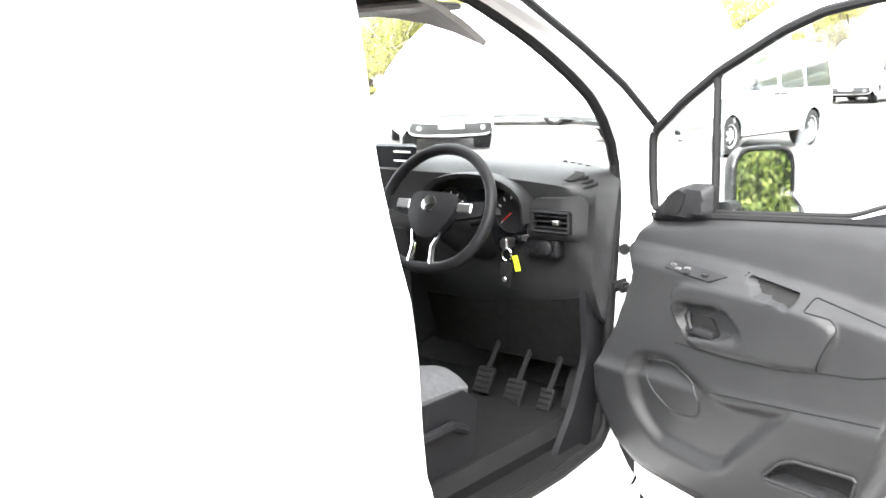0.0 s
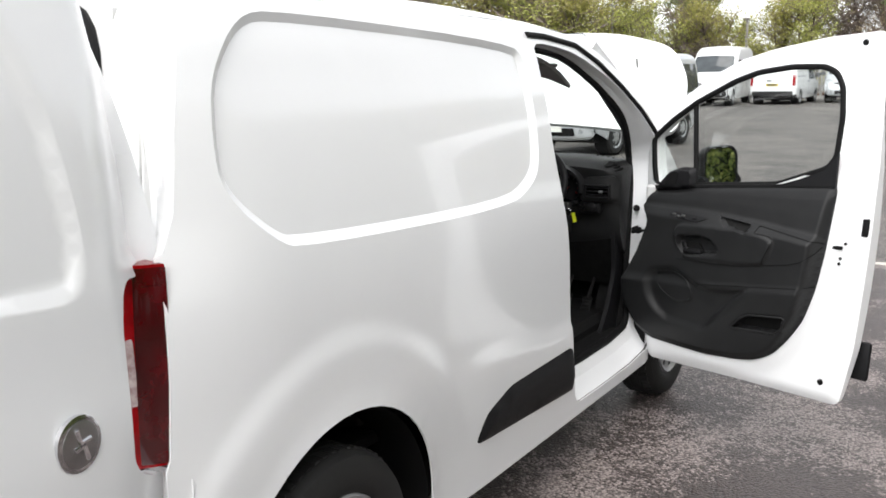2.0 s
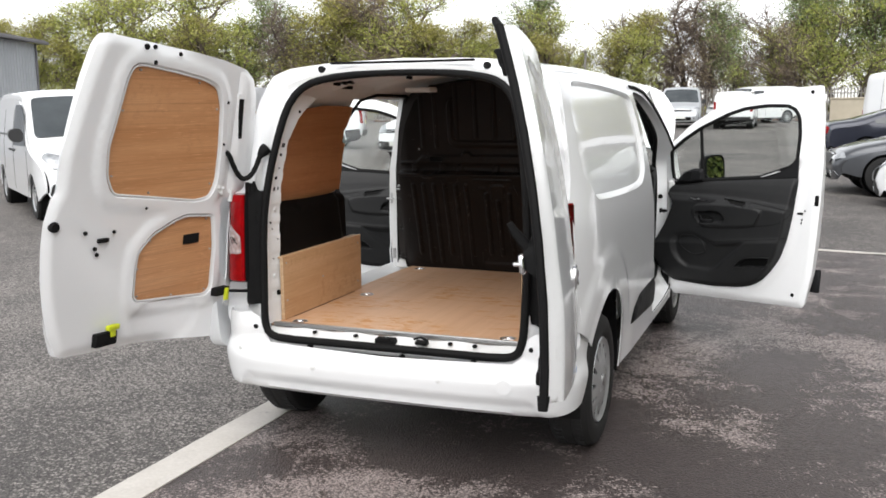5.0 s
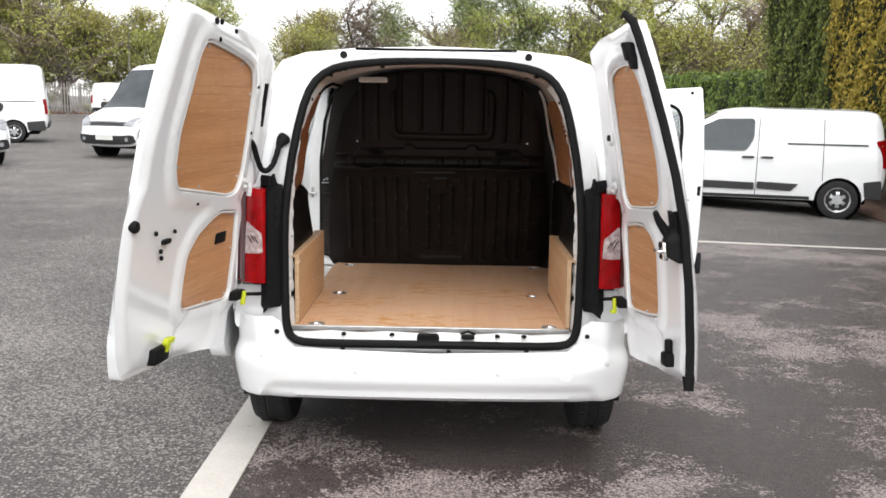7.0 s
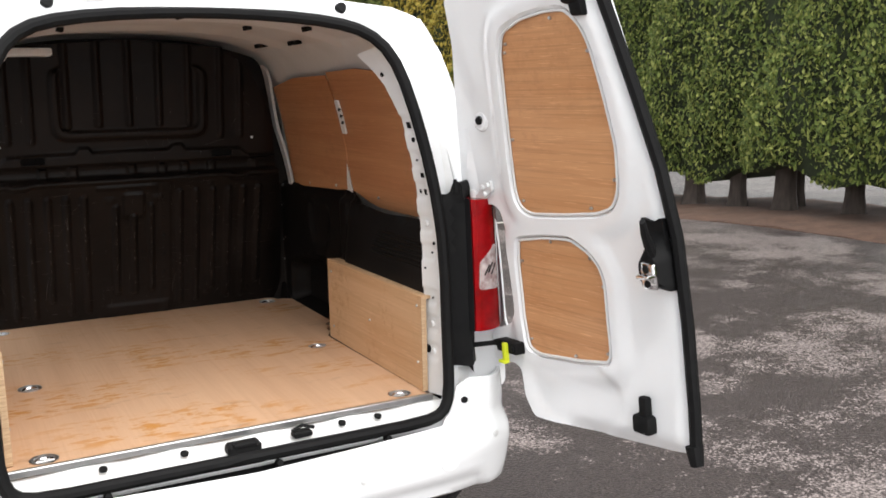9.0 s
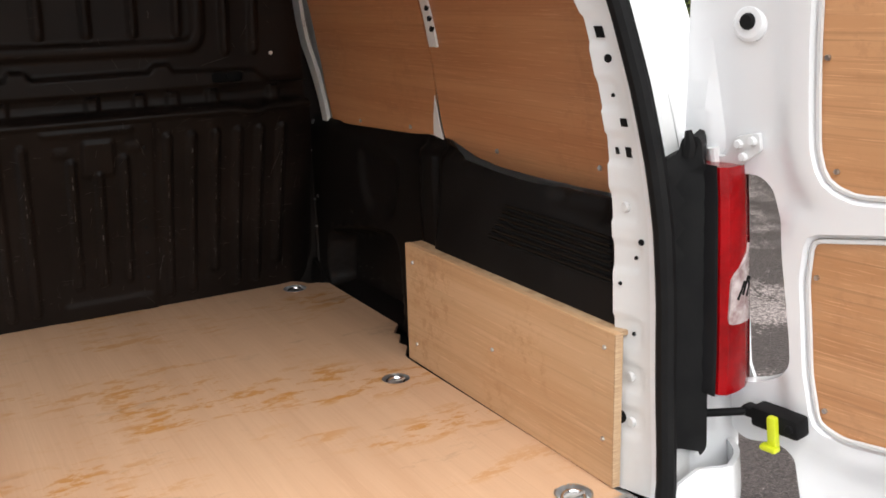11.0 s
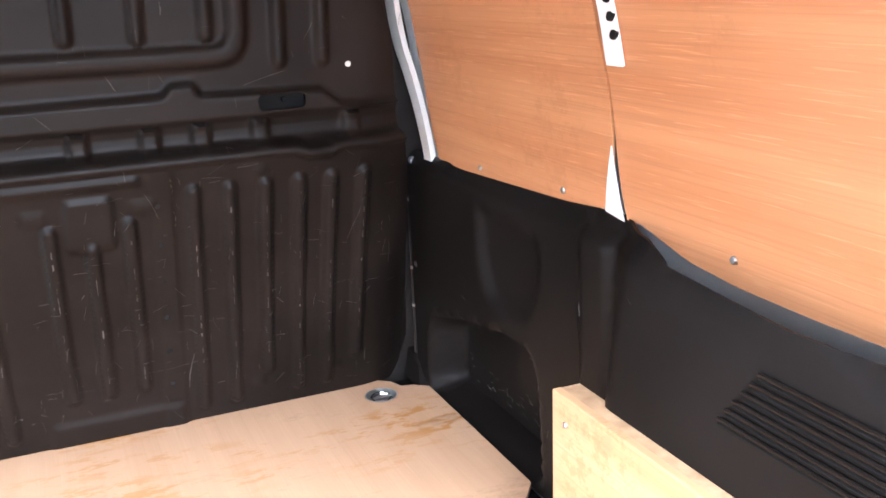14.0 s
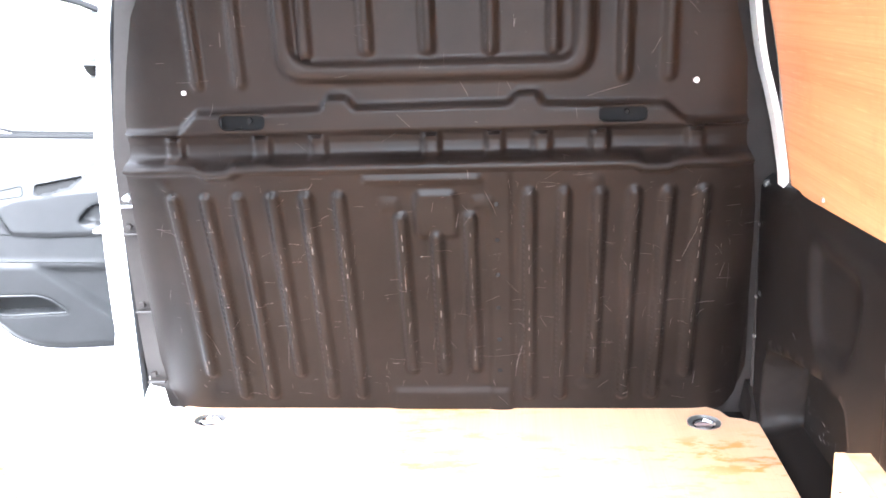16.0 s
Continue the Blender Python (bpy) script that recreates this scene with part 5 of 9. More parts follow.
CEIL = [(-0.60, 0.28), (0.60, 0.28), (0.60, 2.0), (-0.60, 2.0)]
part("ceiling_lining", sheet(CEIL, [], 0.04, lambda x, y: (x, y, 1.835 - 0.085 * (np.abs(x) / 0.6) ** 2.6 - 0.014 * step01(0.05, 0.03, np.abs(((y + 0.05) % 0.52) - 0.26)) - 0.02 * step01(0.36, 0.30, y)), lambda x, y: (x, y, 1.85 - 0.085 * (np.abs(x) / 0.6) ** 2.6)), INNER, VAN, "bare painted roof inside with cross ribs")

# white rear pillars with stamped holes
PILLAR = [(-0.005, 0.60), (0.086, 0.60), (0.086, 0.69), (0.080, 0.93), (0.078, 1.10), (0.074, 1.20), (0.063, 1.29), (0.060, 1.39), (0.056, 1.50), (0.075, 1.60), (0.14, 1.70), (0.02, 1.72), (-0.005, 1.55), (-0.005, 1.0)]
HOLES = [(1.635, 0.07, 0.010, 0), (1.474, 0.031, 0.011, 1), (1.428, 0.024, 0.010, 0), (1.363, 0.034, 0.005, 0), (1.316, 0.019, 0.008, 1), (1.262, 0.022, 0.010, 1), (1.263, 0.047, 0.004, 1),
         (1.098, 0.018, 0.008, 0), (1.066, 0.033, 0.005, 0), (1.013, 0.063, 0.005, 0), (0.918, 0.039, 0.005, 0), (0.745, 0.072, 0.018, 0)]
TABS = [1.476, 1.364, 1.266, 1.159, 1.067, 0.920, 0.831, 0.740]


def pillar_skin(dy, z):
    x = open_width(z) + 0.012 - 0.034 * np.clip(dy / 0.11, 0, 1.2)
    for t in TABS:
        tongue = np.hypot(np.maximum(0.034 - dy, 0), np.maximum(np.abs(z - t) - 0.012, 0))
        x = x + 0.0045 * step01(0.019, 0.011, tongue)
    return -x, rear_line(z) + 0.02 + dy, z


pil = sheet(PILLAR, [], 0.0075, pillar_skin, lambda dy, z: (-open_width(z) - 0.10, rear_line(z) + 0.02 + dy, z))
for side in (1, -1):
    turn = flip if side > 0 else (lambda g: g)
    p = part("rear_pillar", turn(pil), INNER, VAN, "white stamped rear pillar", sharp=40)
    for z, dy, size, square in HOLES:
        r = 0.78 * size
        q = np.stack(pillar_skin(np.array([dy, dy + 0.01, dy]), np.array([z, z, z + 0.01])), 1)
        mid, e1, e2 = Vector(q[0]), Vector(q[1] - q[0]).normalized(), Vector(q[2] - q[0]).normalized()
        face = e1.cross(e2).normalized()
        face = face if face.x > 0 else -face
        if square:
            tall = 1.2 if r > 0.005 else 2.0
            rows = [[tuple(mid + e1 * (i * r) + e2 * (j * r * tall) + face * k) for i, j in ((-1, -1), (1, -1), (1, 1), (-1, 1))] for k in (-0.002, 0.003)]
            g = loft(rows)
        else:
            g = disc(tuple(mid), tuple(face), r, 0.003, 12)
        part("hole", turn(g), HOLE, p)
    for z in (1.159, 0.831, 0.740):
        x, y, zz = (float(c[0]) for c in pillar_skin(np.array([0.048]), np.array([z])))
        part("rivet", turn(disc((x, y, zz), (1, 0, 0), 0.010, 0.005, 12)), INNER, p)

# plywood floor with six lashing rings
RINGS = [(0.60, 1.80), (0.522, 0.925), (0.545, 0.228), (-0.555, 1.815), (-0.514, 0.94), (-0.538, 0.228)]
FLOOR = [(-0.66, 0.16), (0.622, 0.16), (0.612, 1.00), (0.614, 1.045), (0.655, 1.11), (0.648, 1.145), (0.682, 1.20), (0.672, 1.225), (0.718, 1.285), (0.722, 1.795), (0.69, 1.822), (0.662, 1.828), (0.648, 1.865), (0.62, 1.888), (0.56, 1.89),
         (-0.60, 1.90), (-0.64, 1.885), (-0.655, 1.70), (-0.66, 1.10)]
cups = [[(x + 0.036 * math.cos(t), y + 0.036 * math.sin(t)) for t in np.linspace(0, 2 * math.pi, 20, endpoint=False)] for x, y in RINGS]
part("plywood_floor", sheet(FLOOR, cups, 0.05, lambda x, y: (x, y, 0.604 + 0.002 * np.sin(3 * x) * np.sin(2 * y)), thick=0.012), PLY_FLOOR, VAN, "worn scratched plywood load floor", sharp=60)
part("floor_pan", box(-0.70, 0.74, 0.16, 1.95, 0.53, 0.570, 0.005), RUBBER, VAN, "black floor pan under the plywood")
for x, y in RINGS:
    cup = part("lashing_cup", lathe([(0.002, 0.574), (0.030, 0.575), (0.034, 0.590), (0.036, 0.605), (0.039, 0.605), (0.039, 0.57)], 24, (x, y, 0), "z"), STEEL, VAN, "round steel lashing cup in the floor")
    hoop = [(x + 0.024 * math.cos(t), y + 0.019 * math.sin(t), 0.596 + 0.004 * math.sin(t)) for t in np.linspace(0, 2 * math.pi, 16, endpoint=False)]
    part("lashing_ring", tube(hoop, 0.0042, 6, True), CHROME, cup)
    part("ring_bar", tube([(x - 0.026, y, 0.596), (x + 0.026, y, 0.598)], 0.004, 6), STEEL, cup)

# wheel-arch boards
for side, y0, y1 in ((1, 0.20, 1.03), (-1, 0.215, 1.085)):
    turn = (lambda g: g) if side > 0 else flip
    board = part("arch_board", turn(box(0.618, 0.634, y0, y1, 0.606, 0.925, 0.0015)), PLY_BOARD, VAN, "pale plywood board boxing in the wheel arch")
    part("board_cap", turn(sheet([(0.620, y0 + 0.01), (0.660, y0 + 0.01), (0.668, y1 - 0.06), (0.668, y1), (0.620, y1)], [], 0.1, lambda x, y: (x, y, 0 * x + 0.923), thick=0.010)), PLY_EDGE, board)
    part("board_edge", turn(box(0.6165, 0.6352, y0 - 0.0025, y0 + 0.001, 0.607, 0.924, 0.0005)), PLY_EDGE, board)
    for y, z in ((y0 + 0.03, 0.89), (y0 + 0.03, 0.70), (y1 - 0.04, 0.88), (y1 - 0.05, 0.66), (0.62, 0.76)):
        part("screw", turn(disc((0.617, y, z), (-1, 0, 0), 0.005, 0.003, 8)), STEEL, board)

# black moulded lining along each side
POCKET = fillet([(1.765, 0.795), (1.59, 0.838), (1.36, 0.876), (1.285, 0.868), (1.262, 0.80), (1.255, 0.60), (1.785, 0.60)], 0.045, 5)
DENT = fillet([(1.50, 1.12), (1.25, 1.11), (1.238, 1.05), (1.275, 0.945), (1.37, 0.915), (1.45, 0.915), (1.50, 1.0)], 0.05, 4)
SCOOP = fillet([(0.56, 1.155), (0.30, 1.165), (0.30, 1.10), (0.47, 1.115)], 0.03, 4)


def lining_skin(y, z):
    P = np.stack([y, z], 1)
    x = 0.715 + 0.012 * (1.15 - z)
    arch_in = step01(1.02, 0.93, y)
    x = x - arch_in * (0.028 + 0.055 * np.clip((1.15 - z) / 0.35, 0, 1))
    x = x - 0.016 * step01(0.055, 0.035, np.abs(y - 1.05)) * step01(1.175, 1.16, z)
    x = x + 0.085 * step01(0.006, -0.026, away(P, POCKET)) + 0.014 * step01(0.008, -0.030, away(P, DENT)) + 0.016 * step01(0.0, -0.02, away(P, SCOOP))
    x = x + 0.022 * step01(1.145, 1.168, z)
    return -x, y, z


LINE_R = [(0.243, 0.59), (1.86, 0.59), (1.86, 1.168), (1.20, 1.184), (1.0, 1.192), (0.92, 1.180), (0.86, 1.158), (0.62, 1.147), (0.243, 1.155)]
LINE_L = [(0.243, 0.59), (1.10, 0.59), (1.075, 0.80), (1.055, 1.18), (0.92, 1.180), (0.86, 1.178), (0.62, 1.178), (0.243, 1.19)]
lin = part("side_lining", flip(sheet(LINE_R, [], 0.016, lining_skin, thick=0.006)), LINING, VAN, "black moulded lower side lining", sharp=55)
part("side_lining", sheet(LINE_L, [], 0.022, lining_skin, thick=0.006), LINING, VAN, "black moulded lower side lining", sharp=55)
for k in range(6):
    z, y1 = 1.077 - 0.0155 * k, 0.645 + 0.011 * k
    a = [(-float(lining_skin(np.array([y]), np.array([z]))[0][0]) * 1.0, y, z) for y in (0.285 - 0.004 * k, 0.43, 0.55, y1)]
    part("vent_rib", tube([(x - 0.002, y, zz + 0.0078) for x, y, zz in a], 0.0030, 6), LINING, lin)
    part("vent_slot", tube([(x + 0.0005, y, zz) for x, y, zz in a], 0.0042, 6), HOLE, lin, "black moulded vent slot")
rng = random.Random(17)
scuffs = []
for k in range(70):
    y, z = (rng.uniform(1.29, 1.74), rng.uniform(0.625, 0.70)) if k % 3 else (rng.uniform(0.3, 1.8), rng.uniform(0.65, 1.1))
    n, a = rng.uniform(0.004, 0.022), rng.uniform(-0.5, 0.5) + 1.57 * (k % 5 == 0)
    q = np.stack(lining_skin(np.array([y, y + n * math.cos(a)]), np.array([z, z + n * math.sin(a)])), 1)
    scuffs.append(tube([(-c[0] - 0.0003, c[1], c[2]) for c in q], rng.uniform(0.0002, 0.0007), 4))
SCRATCH = surface("pale_scratch", (0.035, 0.030, 0.027), (0.13, 0.115, 0.105), 0.6, scale=18)
tagged(part("scratch_wear", join(*scuffs), SCRATCH, lin, "pale scratches"), kind="stuff")
for x, y, z in ((0.722, 1.857, 1.148), (0.724, 1.855, 0.90), (0.725, 1.855, 1.06), (-0.70, 1.857, 1.143)):
    part("lining_bolt", disc((x, y - 0.02, z), (0, -1, 0), 0.009, 0.006, 10), STEEL, VAN)

# upper plywood panels, right and left
UP_A = [(0.255, 1.156), (0.45, 1.148), (0.63, 1.145), (0.76, 1.147), (0.86, 1.158), (0.965, 1.188), (1.00, 1.188), (1.005, 1.30), (1.01, 1.45), (0.972, 1.455), (0.968, 1.525), (0.990, 1.545), (1.004, 1.60), (0.985, 1.655), (0.70, 1.662), (0.47, 1.645), (0.395, 1.59), (0.315, 1.43), (0.275, 1.31)]
UP_B = [(1.035, 1.195), (1.18, 1.182), (1.71, 1.160), (1.725, 1.40), (1.70, 1.605), (1.40, 1.64), (1.01, 1.645), (1.015, 1.30)]


def wall_ply(outline, side, label):
    g = sheet(outline, [], 0.05, lambda y, z: (-inner_width(z) + 0.004, y, z), thick=0.005)
    return part("side_plywood", g if side < 0 else flip(g), PLY, VAN, label, sharp=60)


pa = wall_ply(UP_A, 1, "red-brown plywood side panel, hand-cut edge")
pb = wall_ply(UP_B, 1, "red-brown plywood side panel, hand-cut edge")
wall_ply([(y + 0.05 * (y > 0.95), z) for y, z in UP_A], -1, "red-brown plywood side panel, hand-cut edge")
for y, z in ((0.762, 1.186), (0.385, 1.20), (1.18, 1.20), (1.50, 1.185)):
    part("screw", disc((float(inner_width(z)) - 0.004, y, z), (-1, 0, 0.2), 0.006, 0.004, 8), STEEL, pa)
post = sheet([(0.958, 1.42), (0.996, 1.42), (0.990, 1.548), (0.956, 1.548)], [], 0.03, lambda y, z: (-inner_width(z) + 0.012, y, z), thick=0.006)
part("side_post", flip(post), INNER, VAN, "white body post with round holes")
for z in (1.465, 1.490, 1.515):
    part("hole", disc((float(inner_width(z)) - 0.012, 0.964, z), (-1, 0, 0.3), 0.008, 0.003, 12), HOLE, VAN)
tag = sheet([(1.002, 1.185), (1.05, 1.192), (1.012, 1.30)], [], 0.03, lambda y, z: (-inner_width(z) + 0.009, y, z), thick=0.002)
part("torn_edge", flip(tag), INNER, VAN, "torn white gap between panels")
front_post = sheet([(1.735, 1.160), (1.775, 1.160), (1.80, 1.40), (1.76, 1.62), (1.70, 1.70), (1.665, 1.68), (1.715, 1.58), (1.748, 1.40)], [], 0.03,
                   lambda y, z: (-inner_width(z) + 0.020 + 0.010 * np.sin(14 * z), y, z), thick=0.012)
part("front_post", flip(front_post), INNER, VAN, "white body post beside the bulkhead")
lamp_bar = box(-0.46, -0.30, 1.40, 1.52, 1.735, 1.765, 0.006)
part("roof_bracket", lamp_bar, INNER, VAN, "white roof bracket")
for k, (x, y) in enumerate(((-0.50, 0.62), (-0.48, 0.66), (-0.46, 0.70), (-0.55, 0.80), (-0.55, 0.86), (0.50, 1.35), (0.50, 1.42), (0.52, 1.0), (0.52, 1.06), (0.0, 0.62), (0.3, 0.9), (-0.3, 1.1), (0.42, 0.62))):
    z = 1.835 - 0.085 * (abs(x) / 0.6) ** 2.6
    part("roof_slot", xf(box(-0.011, 0.011, -0.022, 0.022, -0.016, 0.001, 0.002), Matrix.Translation((x, y, z)) @ pose(0, 0, 0, 0, 12 * (1 if x < 0 else -1), 0)), HOLE, VAN)

# ---------------------------------------------------------------- black ribbed bulkhead
bulk_line = spline([0.58, 0.80, 1.16, 1.225, 1.26, 1.40, 1.60, 1.80], [1.885, 1.825, 1.712, 1.690, 1.706, 1.690, 1.662, 1.63])
BULK_EDGE = [(-0.655, 0.597), (0.665, 0.597), (0.700, 0.632), (0.713, 0.70), (0.709, 0.78), (0.699, 0.90), (0.691, 1.0), (0.680, 1.12), (0.657, 1.222), (0.648, 1.24), (0.632, 1.43), (0.60, 1.54), (0.53, 1.68), (0.40, 1.78), (0.0, 1.81), (-0.40, 1.78), (-0.51, 1.68), (-0.582, 1.54), (-0.612, 1.43), (-0.632, 1.34), (-0.638, 1.24), (-0.642, 1.225), (-0.648, 1.17), (-0.660, 1.08), (-0.680, 0.90), (-0.692, 0.74), (-0.686, 0.65)]
RIB_X = [-0.548, -0.478, -0.408, -0.335, -0.263, -0.193, 0.205, 0.277, 0.350, 0.421, 0.490, 0.561]
RIB_LOW = [0.712, 0.648, 0.648, 0.712, 0.648, 0.648, 0.646, 0.646, 0.708, 0.648, 0.648, 0.710]
RIBS = [(x, b, 1.160) for x, b in zip(RIB_X, RIB_LOW)] + [(-0.066, 0.722, 1.108), (0.008, 0.720, 1.06), (0.081, 0.724, 1.108)]
TOP_RIBS = [(-0.465, 1.405), (-0.376, 1.405), (-0.236, 1.462), (-0.113, 1.465), (0.009, 1.465), (0.132, 1.462), (0.255, 1.460), (0.393, 1.405), (0.480, 1.402)]
FRAME_A = fillet([(-0.295, 1.70), (-0.295, 1.405), (0.33, 1.402), (0.335, 1.70)], 0.06, 5)
FRAME_B = fillet([(-0.265, 1.70), (-0.265, 1.438), (0.298, 1.436), (0.298, 1.70)], 0.04, 5)
SQUARE = fillet([(-0.037, 1.062), (0.056, 1.062), (0.056, 1.172), (-0.037, 1.172)], 0.018, 4)
SHELF = [(-0.60, 1.305), (-0.515, 1.308), (-0.475, 1.345), (-0.215, 1.350), (-0.200, 1.372), (-0.160, 1.372), (-0.145, 1.350), (0.165, 1.352), (0.182, 1.372), (0.222, 1.372), (0.236, 1.350), (0.475, 1.345), (0.515, 1.312), (0.61, 1.308)]
shelf_top = lambda x: np.interp(x, [p[0] for p in SHELF], [p[1] for p in SHELF])
FOOT = fillet([(-0.128, 0.58), (0.171, 0.58), (0.160, 0.663), (-0.118, 0.663)], 0.012, 3)
CLIPS = [-0.53, -0.345, -0.228, 0.007, 0.136, 0.232, 0.348, 0.538]


def bulk_skin(x, z):
    P = np.stack([x, z], 1)
    rnd = np.clip((np.abs(x) - 0.56) / 0.14, 0, 1)
    y = bulk_line(z) + 0.060 * rnd**2.5
    out = 0 * x
    for cx, b, t in RIBS:
        d = np.hypot(x - cx, z - np.clip(z, b, t))
        out = out + 0.014 * step01(0.0165, 0.008, d)
    for cx, b in TOP_RIBS:
        d = np.hypot(x - cx, z - np.maximum(z, b))
        out = out + 0.012 * step01(0.0155, 0.007, d)
    out = out + 0.018 * step01(0.008, -0.010, away(P, FRAME_A)) - 0.016 * step01(0.006, -0.008, away(P, FRAME_B))
    out = out + 0.010 * step01(0.003, -0.007, away(P, SQUARE)) + 0.007 * step01(0.010, 0.004, np.hypot(x - np.clip(x, -0.135, 0.10), z - 1.200))
    for cx, cz in ((-0.09, 1.148), (-0.09, 1.134), (0.108, 1.148), (0.108, 1.134)):
        out = out + 0.006 * step01(0.006, 0.002, np.hypot(x - np.clip(x, cx - 0.018, cx + 0.018), z - cz))
    out = out + 0.020 * step01(0.006, -0.006, z - shelf_top(x)) * step01(1.296, 1.303, z)
    band = step01(1.240, 1.246, z) * step01(1.298, 1.292, z)
    for cx in CLIPS:
        out = out + 0.012 * band * step01(0.020, 0.015, np.abs(x - cx))
    out = out - 0.005 * step01(1.246, 1.250, z) * step01(1.288, 1.284, z)
    out = out + 0.022 * step01(0.017, 0.007, np.abs(z - 1.232 + 0.008 * step01(0.05, 0.02, np.abs(np.abs(x - 0.01) - 0.45)) * 1.5))
    out = out + 0.006 * step01(0.006, -0.014, away(P, FOOT))
    out = out + 0.004 * step01(0.026, 0.022, np.abs(x - 0.142)) * step01(1.225, 1.21, z)
    for cx, cz in ((-0.56, 1.195), (0.34, 1.19), (-0.46, 0.70), (-0.26, 0.70), (0.33, 0.675), (0.515, 0.675)):
        out = out + 0.003 * step01(0.014, 0.010, np.hypot(x - cx, z - cz))
    return x, y - out, z


HANDLES = [fillet([(cx - 0.048, cz - 0.017), (cx + 0.048, cz - 0.017), (cx + 0.048, cz + 0.017), (cx - 0.048, cz + 0.017)], 0.016, 4) for cx, cz in ((-0.378, 1.327), (0.392, 1.327))]
bulk = part("bulkhead", sheet(BULK_EDGE, HANDLES, 0.0072, bulk_skin, thick=0.005), BULK, VAN, "black ribbed plastic bulkhead, scuffed and scratched", sharp=70)
for cx, cz in ((-0.378, 1.327), (0.392, 1.327)):
    y0 = float(bulk_line(cz))
    part("grab_recess", join(box(cx - 0.055, cx + 0.055, y0 + 0.012, y0 + 0.02, cz - 0.024, cz + 0.024, 0.004), disc((cx + 0.01, y0 + 0.008, cz), (0, -1, 0), 0.006, 0.004, 8)), HOLE, bulk)
for x, z, r in ((0.534, 1.388, 0.006), (-0.495, 1.388, 0.005)):
    part("fixing", disc((x, float(bulk_line(z)) + 0.060 * max(0, (abs(x) - 0.5) / 0.19) ** 2.5 - 0.002, z), (0, -1, 0), r, 0.003, 10), LETTER, bulk)
for k in range(6):
    z = 1.14 - 0.085 * k
    part("fixing", disc((0.137, float(bulk_line(z)) - 0.004, z), (0, -1, 0), 0.006, 0.002, 8), RUBBER, bulk)
frame_y = lambda z: 1.930 - 0.065 * np.clip((z - 0.6) / 0.6, 0, 1) - 0.12 * np.clip(z - 1.2, 0, 1)
part("bulkhead_frame", sheet([(-0.742, 0.50), (0.79, 0.50), (0.80, 1.2), (0.70, 1.72), (0.40, 1.83), (-0.40, 1.83), (-0.645, 1.72), (-0.733, 1.25), (-0.740, 1.1)], [], 0.1, lambda x, z: (x, frame_y(z), z), thick=0.02), POST, VAN, "dark steel bulkhead frame")
for z in (1.134, 1.066, 0.868, 0.679):
    fy = float(frame_y(z))
    part("frame_clip", join(box(-0.736, -0.690, fy - 0.018, fy + 0.002, z - 0.020, z - 0.014, 0.002), disc((-0.722, fy - 0.002, z), (0, -1, 0), 0.007, 0.006, 10)), STEEL if z > 1.1 else POST, VAN)
part("corner_plate", loft([[(-0.742, 1.930, 0.596), (-0.700, 1.930, 0.596), (-0.640, 1.86, 0.596), (-0.742, 1.86, 0.596)], [(-0.742, 1.930, 0.650), (-0.705, 1.930, 0.640), (-0.665, 1.86, 0.604), (-0.742, 1.86, 0.604)]]), INNER, VAN, "white floor corner")
part("corner_strip", box(0.7165, 0.7235, 1.862, 1.870, 0.665, 1.14, 0.002), POST, VAN, "thin dark metal edge strip")
for z in (1.052, 0.885, 0.79):
    part("strip_clip", box(0.714, 0.727, 1.856, 1.866, z - 0.004, z + 0.004, 0.002), STEEL, VAN)
part("corner_foot", loft([[(0.700, 1.90, 0.596), (0.745, 1.90, 0.596), (0.748, 1.80, 0.596), (0.700, 1.80, 0.596)], [(0.712, 1.90, 0.668), (0.738, 1.90, 0.668), (0.741, 1.845, 0.650), (0.716, 1.845, 0.640)]]), LINING, VAN, "scuffed plastic corner foot")
# worn scratches on the bulkhead
rng = random.Random(5)
marks = []
for k in range(360):
    x, z = rng.uniform(-0.62, 0.66), rng.uniform(0.64, 1.22) if k % 7 else rng.uniform(1.22, 1.6)
    a, n = rng.choice((0, 0, 1.5, rng.uniform(-1.5, 1.5), rng.uniform(-1.5, 1.5))), rng.uniform(0.004, 0.035) * (3.0 if k % 13 == 0 else 1)
    p = np.array([[x + n * t * math.cos(a + 0.12 * t * math.sin(k)), z + n * t * math.sin(a + 0.12 * t * math.sin(k))] for t in (0, 0.33, 0.66, 1)])
    q = np.stack(bulk_skin(p[:, 0], p[:, 1]), 1)
    marks.append(tube([(c[0], c[1] - 0.0002, c[2]) for c in q], rng.uniform(0.00015, 0.00042) if k % 11 else 0.0006, 4))
for cx, b, t in RIBS:
    for k in range(10):
        z = rng.uniform(b + 0.02, t - 0.02)
        n = rng.uniform(0.004, 0.018)
        q = np.stack(bulk_skin(np.array([cx, cx]), np.array([z, z + n])), 1)
        marks.append(tube([(c[0], c[1] - 0.0002, c[2]) for c in q], rng.uniform(0.0003, 0.0010) if k else 0.0016, 4))
tagged(part("scratch_wear", join(*marks), SCRATCH, bulk, "pale scratches and scuffs"), kind="stuff")

